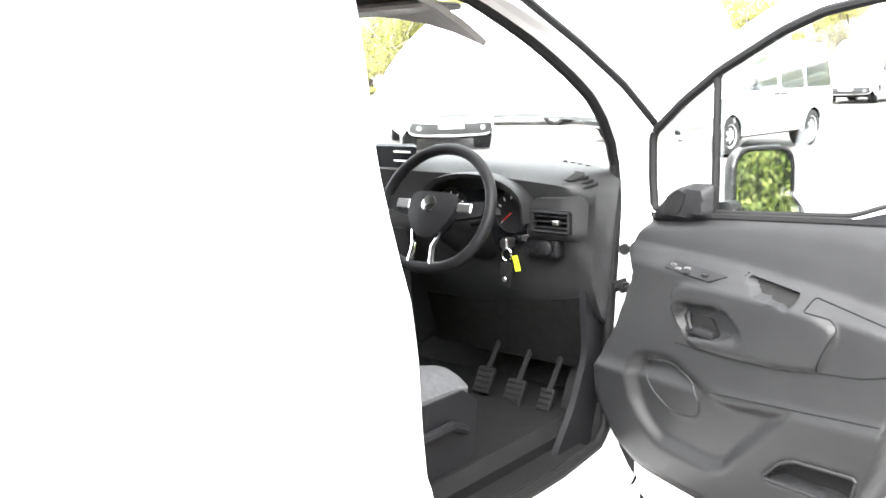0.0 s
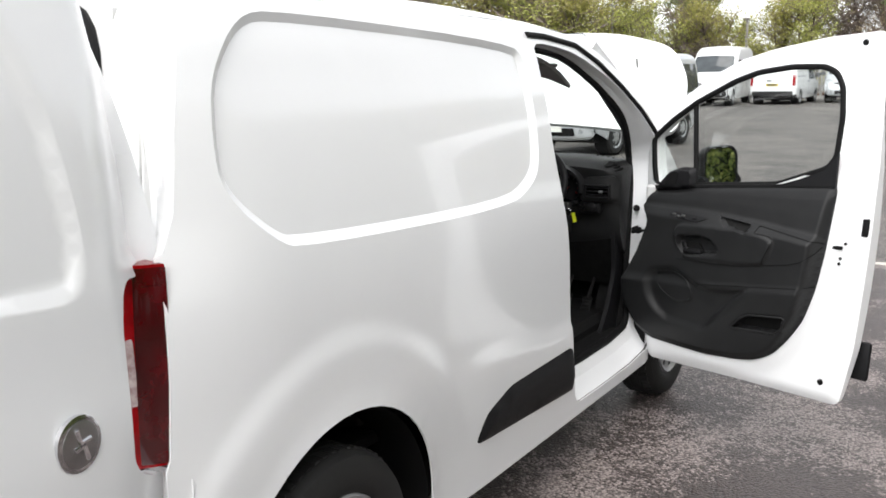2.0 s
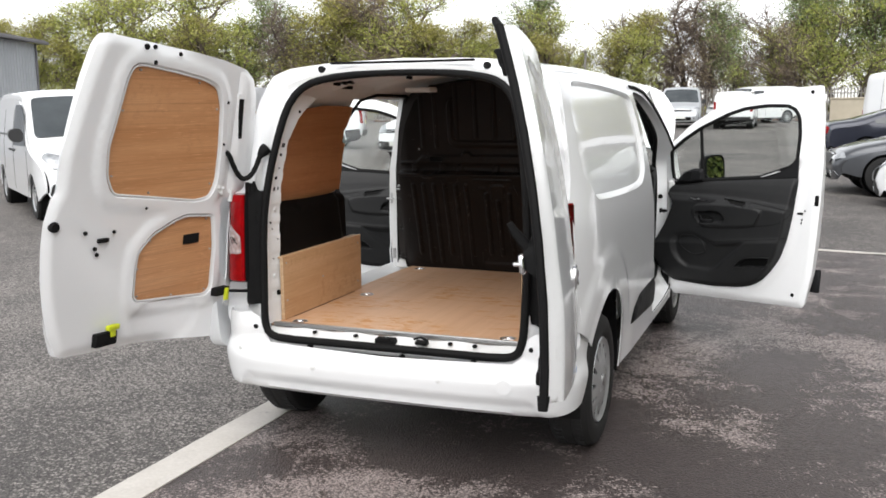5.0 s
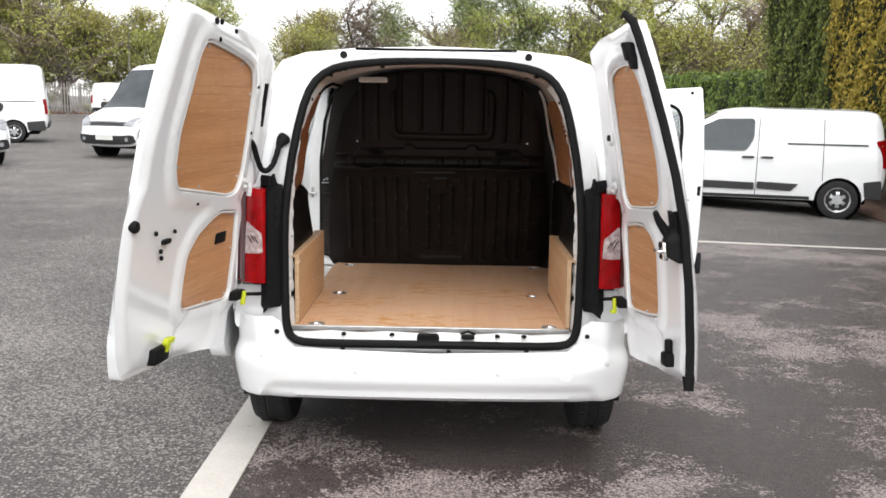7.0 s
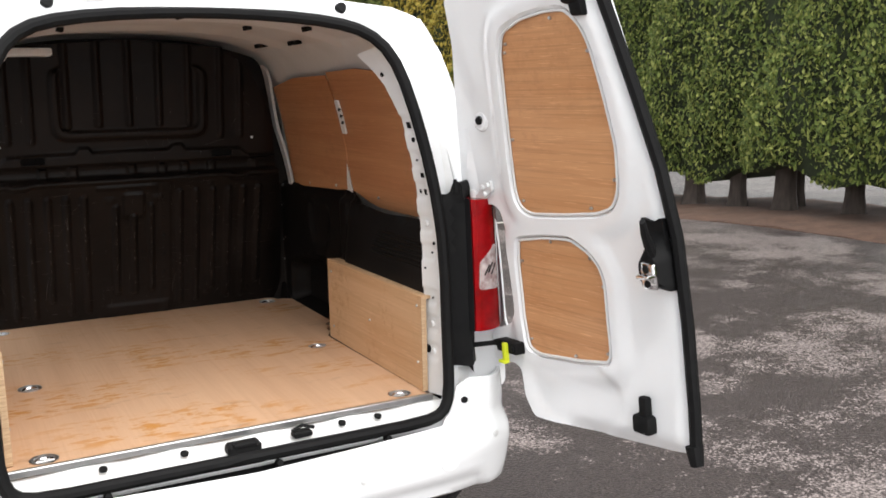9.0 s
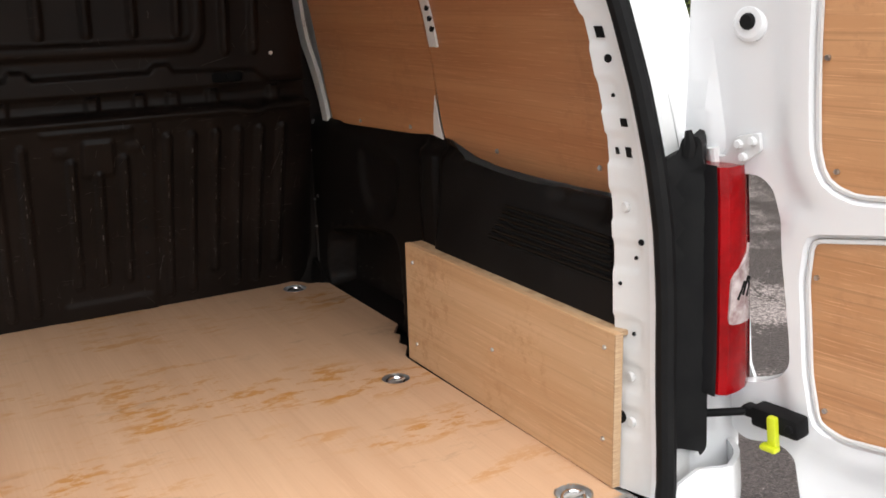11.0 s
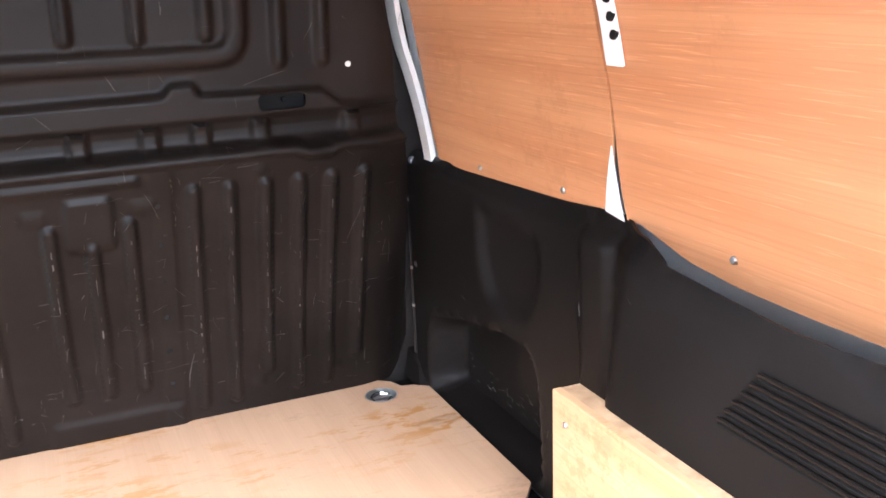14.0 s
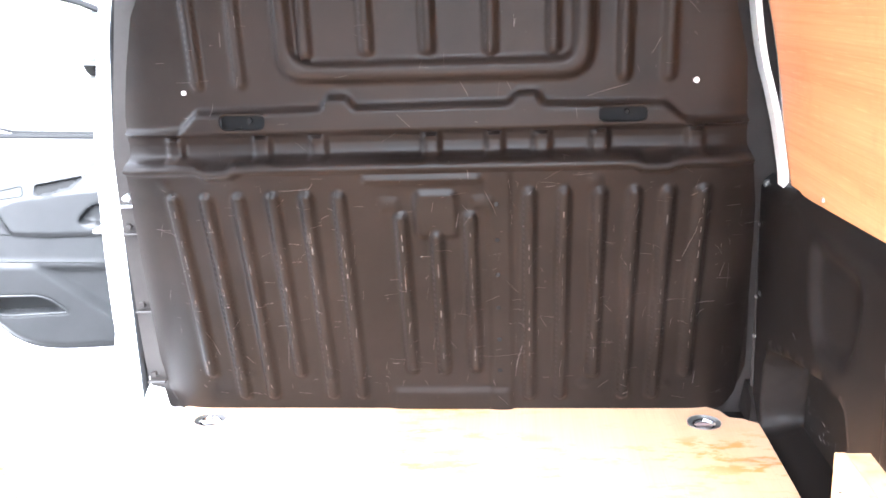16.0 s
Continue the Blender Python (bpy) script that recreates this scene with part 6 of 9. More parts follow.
# left door post and sliding-door seal
lean_in = lambda z: 0.115 * max(0.0, z - 1.25)
POST_Z = [0.46, 0.56, 0.66, 0.80, 1.0, 1.15, 1.25, 1.35, 1.45, 1.55, 1.65, 1.72]
out_at = lambda z: float(np.interp(z, [0.46, 0.58, 0.72, 0.86, 1.2, 1.72], [-0.815, -0.835, -0.862, -0.885, -0.885, -0.760]))
post_l = loft([[(-0.754 + lean_in(z), 1.93, z), (-0.752 + lean_in(z), 1.975, z), (out_at(z) + 0.004, 2.15, z), (out_at(z) - 0.004, 2.10, z), (0.45 * out_at(z) - 0.425 + 0.5 * lean_in(z), 1.955, z)] for z in POST_Z])
part("centre_post", post_l, INNER, VAN, "white centre door post")
part("sliding_door_seal", tube([(-0.749, 1.920, 0.60), (-0.749, 1.920, 1.25), (-0.722, 1.91, 1.5), (-0.665, 1.85, 1.66), (-0.60, 1.75, 1.715), (-0.60, 1.30, 1.72), (-0.63, 1.15, 1.69), (-0.71, 1.075, 1.55), (-0.745, 1.06, 1.2), (-0.76, 1.07, 0.62)], 0.009, 8), RUBBER, VAN, "black rubber sliding door seal")
part("pale_seal_strip", tube([(-0.7365, 1.924, 0.60), (-0.7365, 1.924, 1.25), (-0.710, 1.914, 1.5), (-0.655, 1.856, 1.655)], 0.0020, 6), INNER, VAN, "thin pale strip beside the seal")
part("door_striker", join(tube([(-0.785, 1.96, 1.045), (-0.790, 1.915, 1.045), (-0.825, 1.915, 1.045), (-0.825, 1.98, 1.045)], 0.006, 6), box(-0.815, -0.775, 1.945, 1.962, 1.012, 1.085, 0.005)), STEEL, VAN, "steel door striker")
part("hinge_plate", join(box(-0.800, -0.772, 1.940, 1.952, 0.640, 0.712, 0.004), disc((-0.786, 1.938, 0.70), (0, -1, 0), 0.006, 0.004, 8), disc((-0.786, 1.938, 0.655), (0, -1, 0), 0.006, 0.004, 8)), STEEL, VAN)
step_l = box(-0.89, -0.655, 1.08, 2.10, 0.46, 0.585, 0.01)
part("side_step", step_l, INNER, VAN, "white side sill")

# ---------------------------------------------------------------- cab: dashboard, wheel, pedals, seat
dash_prof = [(3.32, 1.13), (3.25, 1.205), (3.15, 1.238), (3.06, 1.246), (2.96, 1.236), (2.915, 1.222), (2.892, 1.205), (2.898, 1.18), (2.910, 1.13), (2.918, 1.06), (2.912, 1.02), (2.94, 0.97), (2.945, 0.90), (3.0, 0.80), (3.10, 0.74), (3.40, 0.74)]


def dash_row(x):
    """The dashboard's section: its top falls away towards the doors and swells over the end vents."""
    s = abs(x) / 0.78
    end = max(0.0, (s - 0.62) / 0.38)
    tuck = 0.05 * max(0.0, (s - 0.90) / 0.08) ** 2
    return [(x, y + 0.02 * s**3 - 0.012 * math.sin(min(1, end) * math.pi) * (1.04 < z < 1.21) + tuck * (z > 1.0 and y < 3.0), z - (0.030 * s**4 + 0.6 * tuck) * (z > 1.16)) for y, z in dash_prof]


dash = part("dashboard", loft([dash_row(x) for x in np.linspace(-0.762, 0.762, 45)]), DASH, VAN, "dark grey moulded dashboard", sharp=55)
hood = []
for t in np.linspace(0, math.pi, 15):
    hood.append((0.425 + 0.19 * math.cos(t), 1.08 + 0.135 * abs(math.sin(t)) ** 0.62))
rows = [[(x, y + 0.10 * (x - 0.425) ** 2, 1.08 + (z - 1.08) * g) for x, z in hood] + [(0.425 + (x - 0.425) * 0.93, y + 0.012, 1.08 + (z - 1.08) * g * 0.90) for x, z in reversed(hood)] for y, g in ((2.835, 0.98), (2.845, 1.0), (2.97, 0.95), (3.10, 0.55))]
part("instrument_hood", loft(rows), DASH, dash, "hooded instrument binnacle")
part("instrument_face", box(0.245, 0.605, 2.905, 2.93, 1.01, 1.195, 0.02), SCREEN, dash, "dark instrument panel")
for cx in (0.315, 0.535):
    dial = part("dial", lathe([(0.052, -0.004), (0.058, -0.008), (0.060, 0.0)], 28, (cx, 2.903, 1.10), "y"), BLACK, dash)
    for k in range(9):
        t = radians(220 - 32 * k)
        part("dial_mark", tube([(cx + 0.040 * math.cos(t), 2.899, 1.10 + 0.040 * math.sin(t)), (cx + 0.050 * math.cos(t), 2.899, 1.10 + 0.050 * math.sin(t))], 0.002, 4), LETTER if k < 7 else REDINK, dial)
    part("needle", tube([(cx, 2.896, 1.10), (cx - 0.030, 2.896, 1.075)], 0.0018, 4), REDINK, dial)


def vent(x0, x1, z0, z1, y, name="air_vent"):
    frame_v = part(name, join(box(x0, x1, y, y + 0.02, z1 - 0.008, z1, 0.003), box(x0, x1, y, y + 0.02, z0, z0 + 0.008, 0.003), box(x0, x0 + 0.008, y, y + 0.02, z0, z1, 0.003), box(x1 - 0.008, x1, y, y + 0.02, z0, z1, 0.003)), BLACK, dash, "black louvred air vent")
    part("vent_back", box(x0, x1, y + 0.03, y + 0.036, z0, z1, 0.002), HOLE, frame_v)
    for k in range(1, 4):
        z = z0 + (z1 - z0) * k / 4
        part("vent_slat", box(x0 + 0.006, x1 - 0.006, y + 0.004, y + 0.026, z - 0.002, z + 0.002, 0.001), BLACK, frame_v)
    part("vent_knob", box(x0 + 0.6 * (x1 - x0), x0 + 0.75 * (x1 - x0), y - 0.006, y + 0.01, (z0 + z1) / 2 - 0.006, (z0 + z1) / 2 + 0.006, 0.002), STEEL, frame_v)


part("vent_pod", sheet(fillet([(0.598, 1.032), (0.775, 1.036), (0.78, 1.16), (0.615, 1.15)], 0.03, 5), [fillet([(0.616, 1.054), (0.744, 1.054), (0.744, 1.120), (0.616, 1.120)], 0.008, 3)], 0.012, lambda x, z: (x, 2.874 + 0.04 * np.clip((x - 0.70) / 0.08, 0, 1) ** 2 + 0.03 * np.clip((1.06 - z) / 0.03, 0, 1) ** 2, z), thick=0.05), DASH, dash)
vent(0.618, 0.742, 1.056, 1.118, 2.870)
vent(-0.74, -0.60, 1.052, 1.110, 2.925)
# a black sheet paints the recess's shade; the dash has no dent here
part("cup_recess", sheet(fillet([(0.655, 2.925), (0.725, 2.920), (0.735, 2.985), (0.668, 2.985)], 0.028, 5), [], 0.02, lambda x, y: (x, y, 1.203 + 0.30 * (y - 2.925) - 0.05 * (x - 0.66)), thick=0.006), HOLE, dash, "dark oval cup recess")
for k in range(3):
    part("demist_slot", xf(box(-0.004, 0.004, -0.026, 0.026, -0.006, 0.004, 0.002), Matrix.Translation((0.726 + 0.012 * k, 2.958 + 0.006 * k, 1.200 - 0.009 * k)) @ pose(0, 0, 0, 14, 20, -20)), HOLE, dash)
for k in range(4):
    part("demist_hole", disc((0.60 + 0.028 * k, 3.08 - 0.004 * k, 1.236 - 0.003 * k), (0, 0, 1), 0.007, 0.003, 8), HOLE, dash)
part("light_switch_panel", box(0.575, 0.690, 2.902, 2.945, 0.978, 1.038, 0.014, 3), BLACK, dash, "black switch panel with rotary knob")
part("rotary_knob", lathe([(0.022, 0.0), (0.022, -0.016), (0.016, -0.020)], 20, (0.652, 2.904, 1.010), "y"), BLACK, dash)
for x, z in ((0.592, 1.018), (0.610, 1.018), (0.592, 1.0), (0.610, 1.0)):
    part("switch", box(x - 0.006, x + 0.006, 2.902, 2.92, z - 0.006, z + 0.006, 0.002), STEEL, dash)
# the knee panel takes the mat's black, which paints in the footwell's shade
part("knee_panel", sheet(fillet([(0.10, 0.62), (0.72, 0.62), (0.74, 0.90), (0.10, 0.90)], 0.03, 4), [], 0.05, lambda x, z: (x, 2.98 + 0.35 * np.clip(0.86 - z, 0, 1), z), thick=0.02), MAT, dash)
scr = part("touch_screen", box(0.0, 0.172, 2.90, 2.918, 1.17, 1.285, 0.008), SCREEN, dash, "dark dashboard touch screen")
for k in range(3):
    part("screen_text_bar", box(0.085, 0.155 - 0.014 * k, 2.8985, 2.8995, 1.258 - 0.028 * k, 1.264 - 0.028 * k, 0.0003), LETTER, scr)
part("centre_console", sheet(fillet([(-0.12, 0.62), (0.12, 0.62), (0.13, 1.02), (-0.13, 1.02)], 0.03, 4), [], 0.05, lambda x, z: (x, 2.90 + 0.12 * np.clip(1.02 - z, 0, 1), z), thick=0.10), BLACK, dash)

# steering wheel, tilted towards the driver
tilt = Matrix.Translation((0.400, 2.715, 1.118)) @ pose(0, 0, 0, 66, 0, 0)
rim = []
for t in np.linspace(0, 2 * math.pi, 48, endpoint=False):
    flat = 1 - 0.10 * max(0, -math.sin(t)) ** 3
    rim.append((0.190 * math.cos(t), 0.183 * math.sin(t) * flat, 0))
wheel = part("steering_wheel", xf(tube(rim, 0.0165, 12, True), tilt), BLACK, VAN, "black leather steering wheel")
pad = fillet([(-0.088, 0.050), (0.088, 0.050), (0.080, -0.020), (0.034, -0.082), (-0.034, -0.082), (-0.080, -0.020)], 0.032, 5)
part("horn_pad", xf(sheet(pad, [], 0.015, lambda x, y: (x, y, 0.012 + 0.016 * np.clip(1 - (x / 0.10) ** 2 - ((y + 0.015) / 0.085) ** 2, 0, 1)), thick=0.03), tilt), BLACK, wheel)
part("wheel_badge", xf(lathe([(0.024, 0.026), (0.024, 0.032), (0.018, 0.034)], 24, (0, 0.012, 0), "z"), tilt), CHROME, wheel)
for s in (-1, 1):
    part("spoke", xf(sheet(fillet([(s * 0.06, 0.025), (s * 0.172, 0.035), (s * 0.172, -0.005), (s * 0.065, -0.025)][::s], 0.01, 4), [], 0.015, lambda x, y: (x, y, 0.008 + 0 * x), thick=0.018), tilt), BLACK, wheel)
    part("spoke_buttons", xf(box(min(s * 0.085, s * 0.135), max(s * 0.085, s * 0.135), -0.002, 0.026, 0.006, 0.014, 0.006), tilt), STEEL, wheel)
    part("lower_spoke", xf(tube([(s * 0.050, -0.062, 0.012), (s * 0.034, -0.105, 0.010), (s * 0.040, -0.158, 0.004)], [0.005, 0.008, 0.009], 8), tilt), CHROME, wheel, "bright lower spoke trim")
part("column_shroud", tube([(0.40, 2.74, 1.09), (0.40, 2.84, 1.04), (0.40, 2.96, 1.0)], [0.05, 0.06, 0.065], 14), BLACK, VAN, "black steering column shroud")
for s in (-1, 1):
    part("column_stalk", tube([(0.40 + s * 0.05, 2.82, 1.07), (0.40 + s * 0.11, 2.80, 1.085), (0.40 + s * 0.165, 2.785, 1.12)], [0.008, 0.010, 0.013], 8), BLACK, VAN, "black column stalk")
# ignition keys
kx, ky, kz = 0.55, 2.85, 1.018
part("ignition_lock", lathe([(0.018, 0.0), (0.018, -0.02), (0.012, -0.022)], 16, (kx - 0.02, ky + 0.04, kz - 0.005), "y"), STEEL, VAN)
keys = thing("key_bunch", "car key with yellow tag hanging from the ignition", "keys")
part("key_blade", box(kx - 0.004, kx + 0.004, ky - 0.005, ky + 0.04, kz - 0.014, kz + 0.014, 0.003), STEEL, keys)
part("key_ring", tube([(kx + 0.016 * math.cos(t), ky, kz - 0.030 + 0.018 * math.sin(t)) for t in np.linspace(0, 6.283, 18, endpoint=False)], 0.0022, 6, True), CHROME, keys)
part("key_fob", box(kx - 0.018, kx + 0.018, ky - 0.010, ky + 0.006, kz - 0.125, kz - 0.052, 0.006, 2), RUBBER, keys, "black key fob")
part("key_fob_mark", disc((kx, ky - 0.011, kz - 0.10), (0, -1, 0), 0.007, 0.003, 14), STEEL, keys)
part("key_tag", xf(box(0.0, 0.016, -0.002, 0.002, -0.045, 0.0, 0.001), Matrix.Translation((kx + 0.014, ky + 0.008, kz - 0.035)) @ pose(0, 0, 0, 0, -14, 10)), YELLOW, keys, "yellow paper tag")
# floor, mat, pedals
part("cab_floor", join(box(-0.80, 0.80, 2.0, 3.12, 0.37, 0.405, 0.01), xf(box(-0.80, 0.80, 0, 0.55, -0.02, 0.0, 0.005), Matrix.Translation((0, 3.10, 0.40)) @ pose(0, 0, 0, 48))), MAT, VAN, "black carpeted cab floor")
mat_ob = part("floor_mat", sheet(fillet([(0.30, 2.55), (0.74, 2.55), (0.74, 2.95), (0.30, 2.98)], 0.04, 4), [], 0.03, lambda x, y: (x, y, 0.412 + 0.004 * np.sin(60 * x) * np.sin(60 * y)), thick=0.01), MAT, VAN, "black ribbed rubber mat")
for k in range(5):
    part("mat_rib", tube([(0.34 + 0.08 * k, 2.60, 0.415), (0.37 + 0.08 * k, 2.72, 0.418), (0.34 + 0.08 * k, 2.86, 0.418), (0.37 + 0.07 * k, 2.94, 0.416)], 0.006, 6), MAT, mat_ob)
part("sill_trim", box(0.64, 0.755, 2.18, 2.96, 0.385, 0.43, 0.012), BLACK, VAN, "black plastic sill trim")
part("kick_panel", sheet(fillet([(2.80, 0.42), (3.10, 0.42), (3.12, 1.02), (2.99, 1.02), (2.965, 0.86), (2.985, 0.70), (2.91, 0.55)], 0.05, 5), [], 0.03, lambda y, z: (0.738 + 0 * y, y, z), thick=0.02), BLACK, VAN)
for x, w, z in ((0.365, 0.032, 0.548), (0.48, 0.034, 0.530), (0.592, 0.025, 0.522)):
    pedal = part("pedal", xf(box(-w, w, -0.008, 0.008, -0.042, 0.042, 0.006, 2), Matrix.Translation((x, 2.985, z)) @ pose(0, 0, 0, -32)), RUBBER, VAN, "ribbed black foot pedal")
    for k in range(4):
        part("pedal_rib", xf(box(-w * 0.85, w * 0.85, -0.011, -0.006, -0.030 + 0.018 * k, -0.022 + 0.018 * k, 0.002), Matrix.Translation((x, 2.985, z)) @ pose(0, 0, 0, -32)), MAT, pedal)
    part("pedal_arm", tube([(x, 3.0, z + 0.02), (x + 0.01, 3.06, z + 0.12), (x + 0.015, 3.10, z + 0.24)], 0.009, 6), RUBBER, pedal)


def cab_seat(side):
    turn = (lambda g: g) if side > 0 else flip
    name = thing("cab_seat", "grey cloth cab seat with black plastic base", "seat", "cab seats")
    def cushion(x, y):
        e = np.maximum(np.abs((x - 0.40) / 0.25) ** 4, 0)
        return x, y, 0.745 + 0.045 * np.clip(1 - ((y - 2.62) / 0.10), 0, 0) + 0.02 * np.exp(-((np.abs(x - 0.40) - 0.19) / 0.05) ** 2) - 0.07 * np.clip((y - 2.47) / 0.12, 0, 1) ** 2 - 0.04 * np.clip(np.abs(x - 0.40) / 0.25, 0, 1) ** 6
    sq = fillet([(0.15, 2.08), (0.65, 2.08), (0.65, 2.54), (0.60, 2.59), (0.20, 2.59), (0.15, 2.54)], 0.05, 5)
    part("seat_cushion", turn(sheet(sq, [], 0.03, cushion, lambda x, y: (x, y, 0.64 + 0 * x))), SEAT, name, "grey cloth cushion")
    base = [(2.10, 0.41), (2.50, 0.41), (2.56, 0.52), (2.575, 0.66), (2.52, 0.70), (2.10, 0.70)]
    part("seat_base", turn(loft([[(0.18, y, z) for y, z in base], [(0.62, y, z) for y, z in base], [(0.655, y - 0.01, z) for y, z in base]])), BLACK, name, "grey plastic seat base")
    part("seat_lever", turn(tube([(0.665, 2.30, 0.62), (0.668, 2.45, 0.625), (0.668, 2.50, 0.60)], 0.014, 8)), BLACK, name)
    back = [(2.08, 0.70), (2.16, 0.72), (2.10, 1.10), (2.05, 1.32), (1.98, 1.33), (1.99, 1.0), (2.0, 0.72)]
    part("seat_back", turn(loft([[(0.40 + (x - 0.40) * f, y, z) for y, z in back] for x, f in ((0.16, 0.9), (0.18, 1.0), (0.62, 1.0), (0.64, 0.9))])), SEAT, name, "grey cloth backrest")
    part("headrest", turn(box(0.27, 0.53, 1.96, 2.06, 1.37, 1.55, 0.04, 3)), SEAT, name)


cab_seat(1)
cab_seat(-1)
part("cab_headlining", sheet([(-0.66, 1.95), (0.66, 1.95), (0.66, 2.62), (-0.66, 2.62)], [], 0.1, lambda x, y: (x, y, 1.80 - 0.10 * (np.abs(x) / 0.66) ** 3 - 0.12 * np.clip((y - 2.2) / 0.42, 0, 1) ** 2 - 0.01), thick=0.015), HEADLINE, VAN, "grey cab roof lining")
part("sun_visor", box(0.18, 0.62, 2.42, 2.58, 1.645, 1.662, 0.008), HEADLINE, VAN, "grey sun visor")

# ---------------------------------------------------------------- the yard
def rise(x, y):
    """The ground's height: level round the van, climbing gently away from it."""
    x, y = np.asarray(x, float), np.asarray(y, float)
    return 0.011 * np.clip(y - 9, 0, 75) - 0.045 * np.clip(x - 2, 0, 6) * step01(4.5, 11, y) * step01(60, 25, y)


def tarmac(name, dark, mid, pale, cell, patch, lo, hi, rough, streaky=0.0, relief=0.6, scatter=0.03):
    """Rolled chippings: each stone its own shade, pale ones crowding together in worn patches."""
    m = bpy.data.materials.new(name)
    m.use_nodes = True
    nt = m.node_tree
    b = nt.nodes["Principled BSDF"]
    co = nt.nodes.new("ShaderNodeTexCoord")
    stones = node(nt, "ShaderNodeTexVoronoi", Scale=cell, Randomness=1.0)
    grit = node(nt, "ShaderNodeTexVoronoi", Scale=cell * 2.3, Randomness=1.0)
    worn = node(nt, "ShaderNodeTexNoise", Scale=patch, Detail=9.0, Roughness=0.68)
    broad = node(nt, "ShaderNodeTexNoise", Scale=patch * 0.23, Detail=4.0, Roughness=0.55)
    scuff = node(nt, "ShaderNodeTexNoise", Scale=13.0, Detail=10.0, Roughness=0.85)
    for n in (stones, grit, worn, broad, scuff):
        nt.links.new(co.outputs["Object"], n.inputs["Vector"])
    shade, shade2 = nt.nodes.new("ShaderNodeSeparateColor"), nt.nodes.new("ShaderNodeSeparateColor")
    nt.links.new(stones.outputs["Color"], shade.inputs[0])
    nt.links.new(grit.outputs["Color"], shade2.inputs[0])
    both = nt.nodes.new("ShaderNodeMath")
    both.operation = "ADD"
    nt.links.new(worn.outputs["Fac"], both.inputs[0])
    half = nt.nodes.new("ShaderNodeMath")
    half.operation, half.inputs[1].default_value = "MULTIPLY_ADD", 0.7
    half.inputs[2].default_value = -0.35
    nt.links.new(broad.outputs["Fac"], half.inputs[0])
    nt.links.new(half.outputs[0], both.inputs[1])
    much = node(nt, "ShaderNodeMapRange")
    much.inputs["From Min"].default_value, much.inputs["From Max"].default_value = lo, hi
    much.inputs["To Min"].default_value, much.inputs["To Max"].default_value = scatter, 0.85
    nt.links.new(both.outputs[0], much.inputs["Value"])
    less = nt.nodes.new("ShaderNodeMath")
    less.operation = "LESS_THAN"
    wide = node(nt, "ShaderNodeMapRange")
    wide.inputs["From Min"].default_value, wide.inputs["From Max"].default_value = 0.28, 0.72
    nt.links.new(scuff.outputs["Fac"], wide.inputs["Value"])
    pick = nt.nodes.new("ShaderNodeMix")
    pick.inputs[0].default_value = streaky
    nt.links.new(shade.outputs[0], pick.inputs[2])
    nt.links.new(wide.outputs[0], pick.inputs[3])
    nt.links.new(pick.outputs[0], less.inputs[0])
    nt.links.new(much.outputs[0], less.inputs[1])
    base = nt.nodes.new("ShaderNodeMix")
    base.data_type = "RGBA"
    base.inputs[6].default_value, base.inputs[7].default_value = (*dark, 1), (*mid, 1)
    nt.links.new(shade2.outputs[1], base.inputs[0])
    top = nt.nodes.new("ShaderNodeMix")
    top.data_type = "RGBA"
    top.inputs[7].default_value = (*pale, 1)
    part_of = nt.nodes.new("ShaderNodeMath")
    part_of.operation = "MULTIPLY"
    spread = node(nt, "ShaderNodeMapRange")
    spread.inputs["To Min"].default_value, spread.inputs["To Max"].default_value = 0.35, 1.0
    nt.links.new(shade.outputs[2], spread.inputs["Value"])
    nt.links.new(less.outputs[0], part_of.inputs[0])
    nt.links.new(spread.outputs[0], part_of.inputs[1])
    nt.links.new(part_of.outputs[0], top.inputs[0])
    nt.links.new(base.outputs[2], top.inputs[6])
    gaps = node(nt, "ShaderNodeMapRange")
    gaps.inputs["From Min"].default_value, gaps.inputs["From Max"].default_value = 0.42, 0.75
    gaps.inputs["To Min"].default_value, gaps.inputs["To Max"].default_value = 0.0, 0.75
    nt.links.new(stones.outputs["Distance"], gaps.inputs["Value"])
    bitumen = nt.nodes.new("ShaderNodeMix")
    bitumen.data_type = "RGBA"
    bitumen.inputs[7].default_value = (*(0.55 * v for v in dark), 1)
    nt.links.new(gaps.outputs[0], bitumen.inputs[0])
    nt.links.new(top.outputs[2], bitumen.inputs[6])
    nt.links.new(bitumen.outputs[2], b.inputs["Base Color"])
    rr = node(nt, "ShaderNodeMapRange")
    rr.inputs["To Min"].default_value, rr.inputs["To Max"].default_value = rough - 0.16, rough + 0.16
    nt.links.new(worn.outputs["Fac"], rr.inputs["Value"])
    nt.links.new(rr.outputs[0], b.inputs["Roughness"])
    b.inputs["Specular IOR Level"].default_value = 0.35
    bump = node(nt, "ShaderNodeBump", Strength=relief, Distance=0.006)
    bump.invert = True
    nt.links.new(stones.outputs["Distance"], bump.inputs["Height"])
    nt.links.new(bump.outputs[0], b.inputs["Normal"])
    return m


DARK = tarmac("dark_patchy_asphalt", (0.046, 0.037, 0.0355), (0.104, 0.083, 0.0785), (0.40, 0.340, 0.322), 95, 1.5, 0.41, 0.68, 0.42, 0.62, 0.8, 0.17)
GREY = tarmac("grey_chipped_tarmac", (0.050, 0.046, 0.044), (0.158, 0.146, 0.138), (0.39, 0.36, 0.335), 80, 0.8, 0.30, 0.75, 0.66, 0.15, 0.9, 0.06)
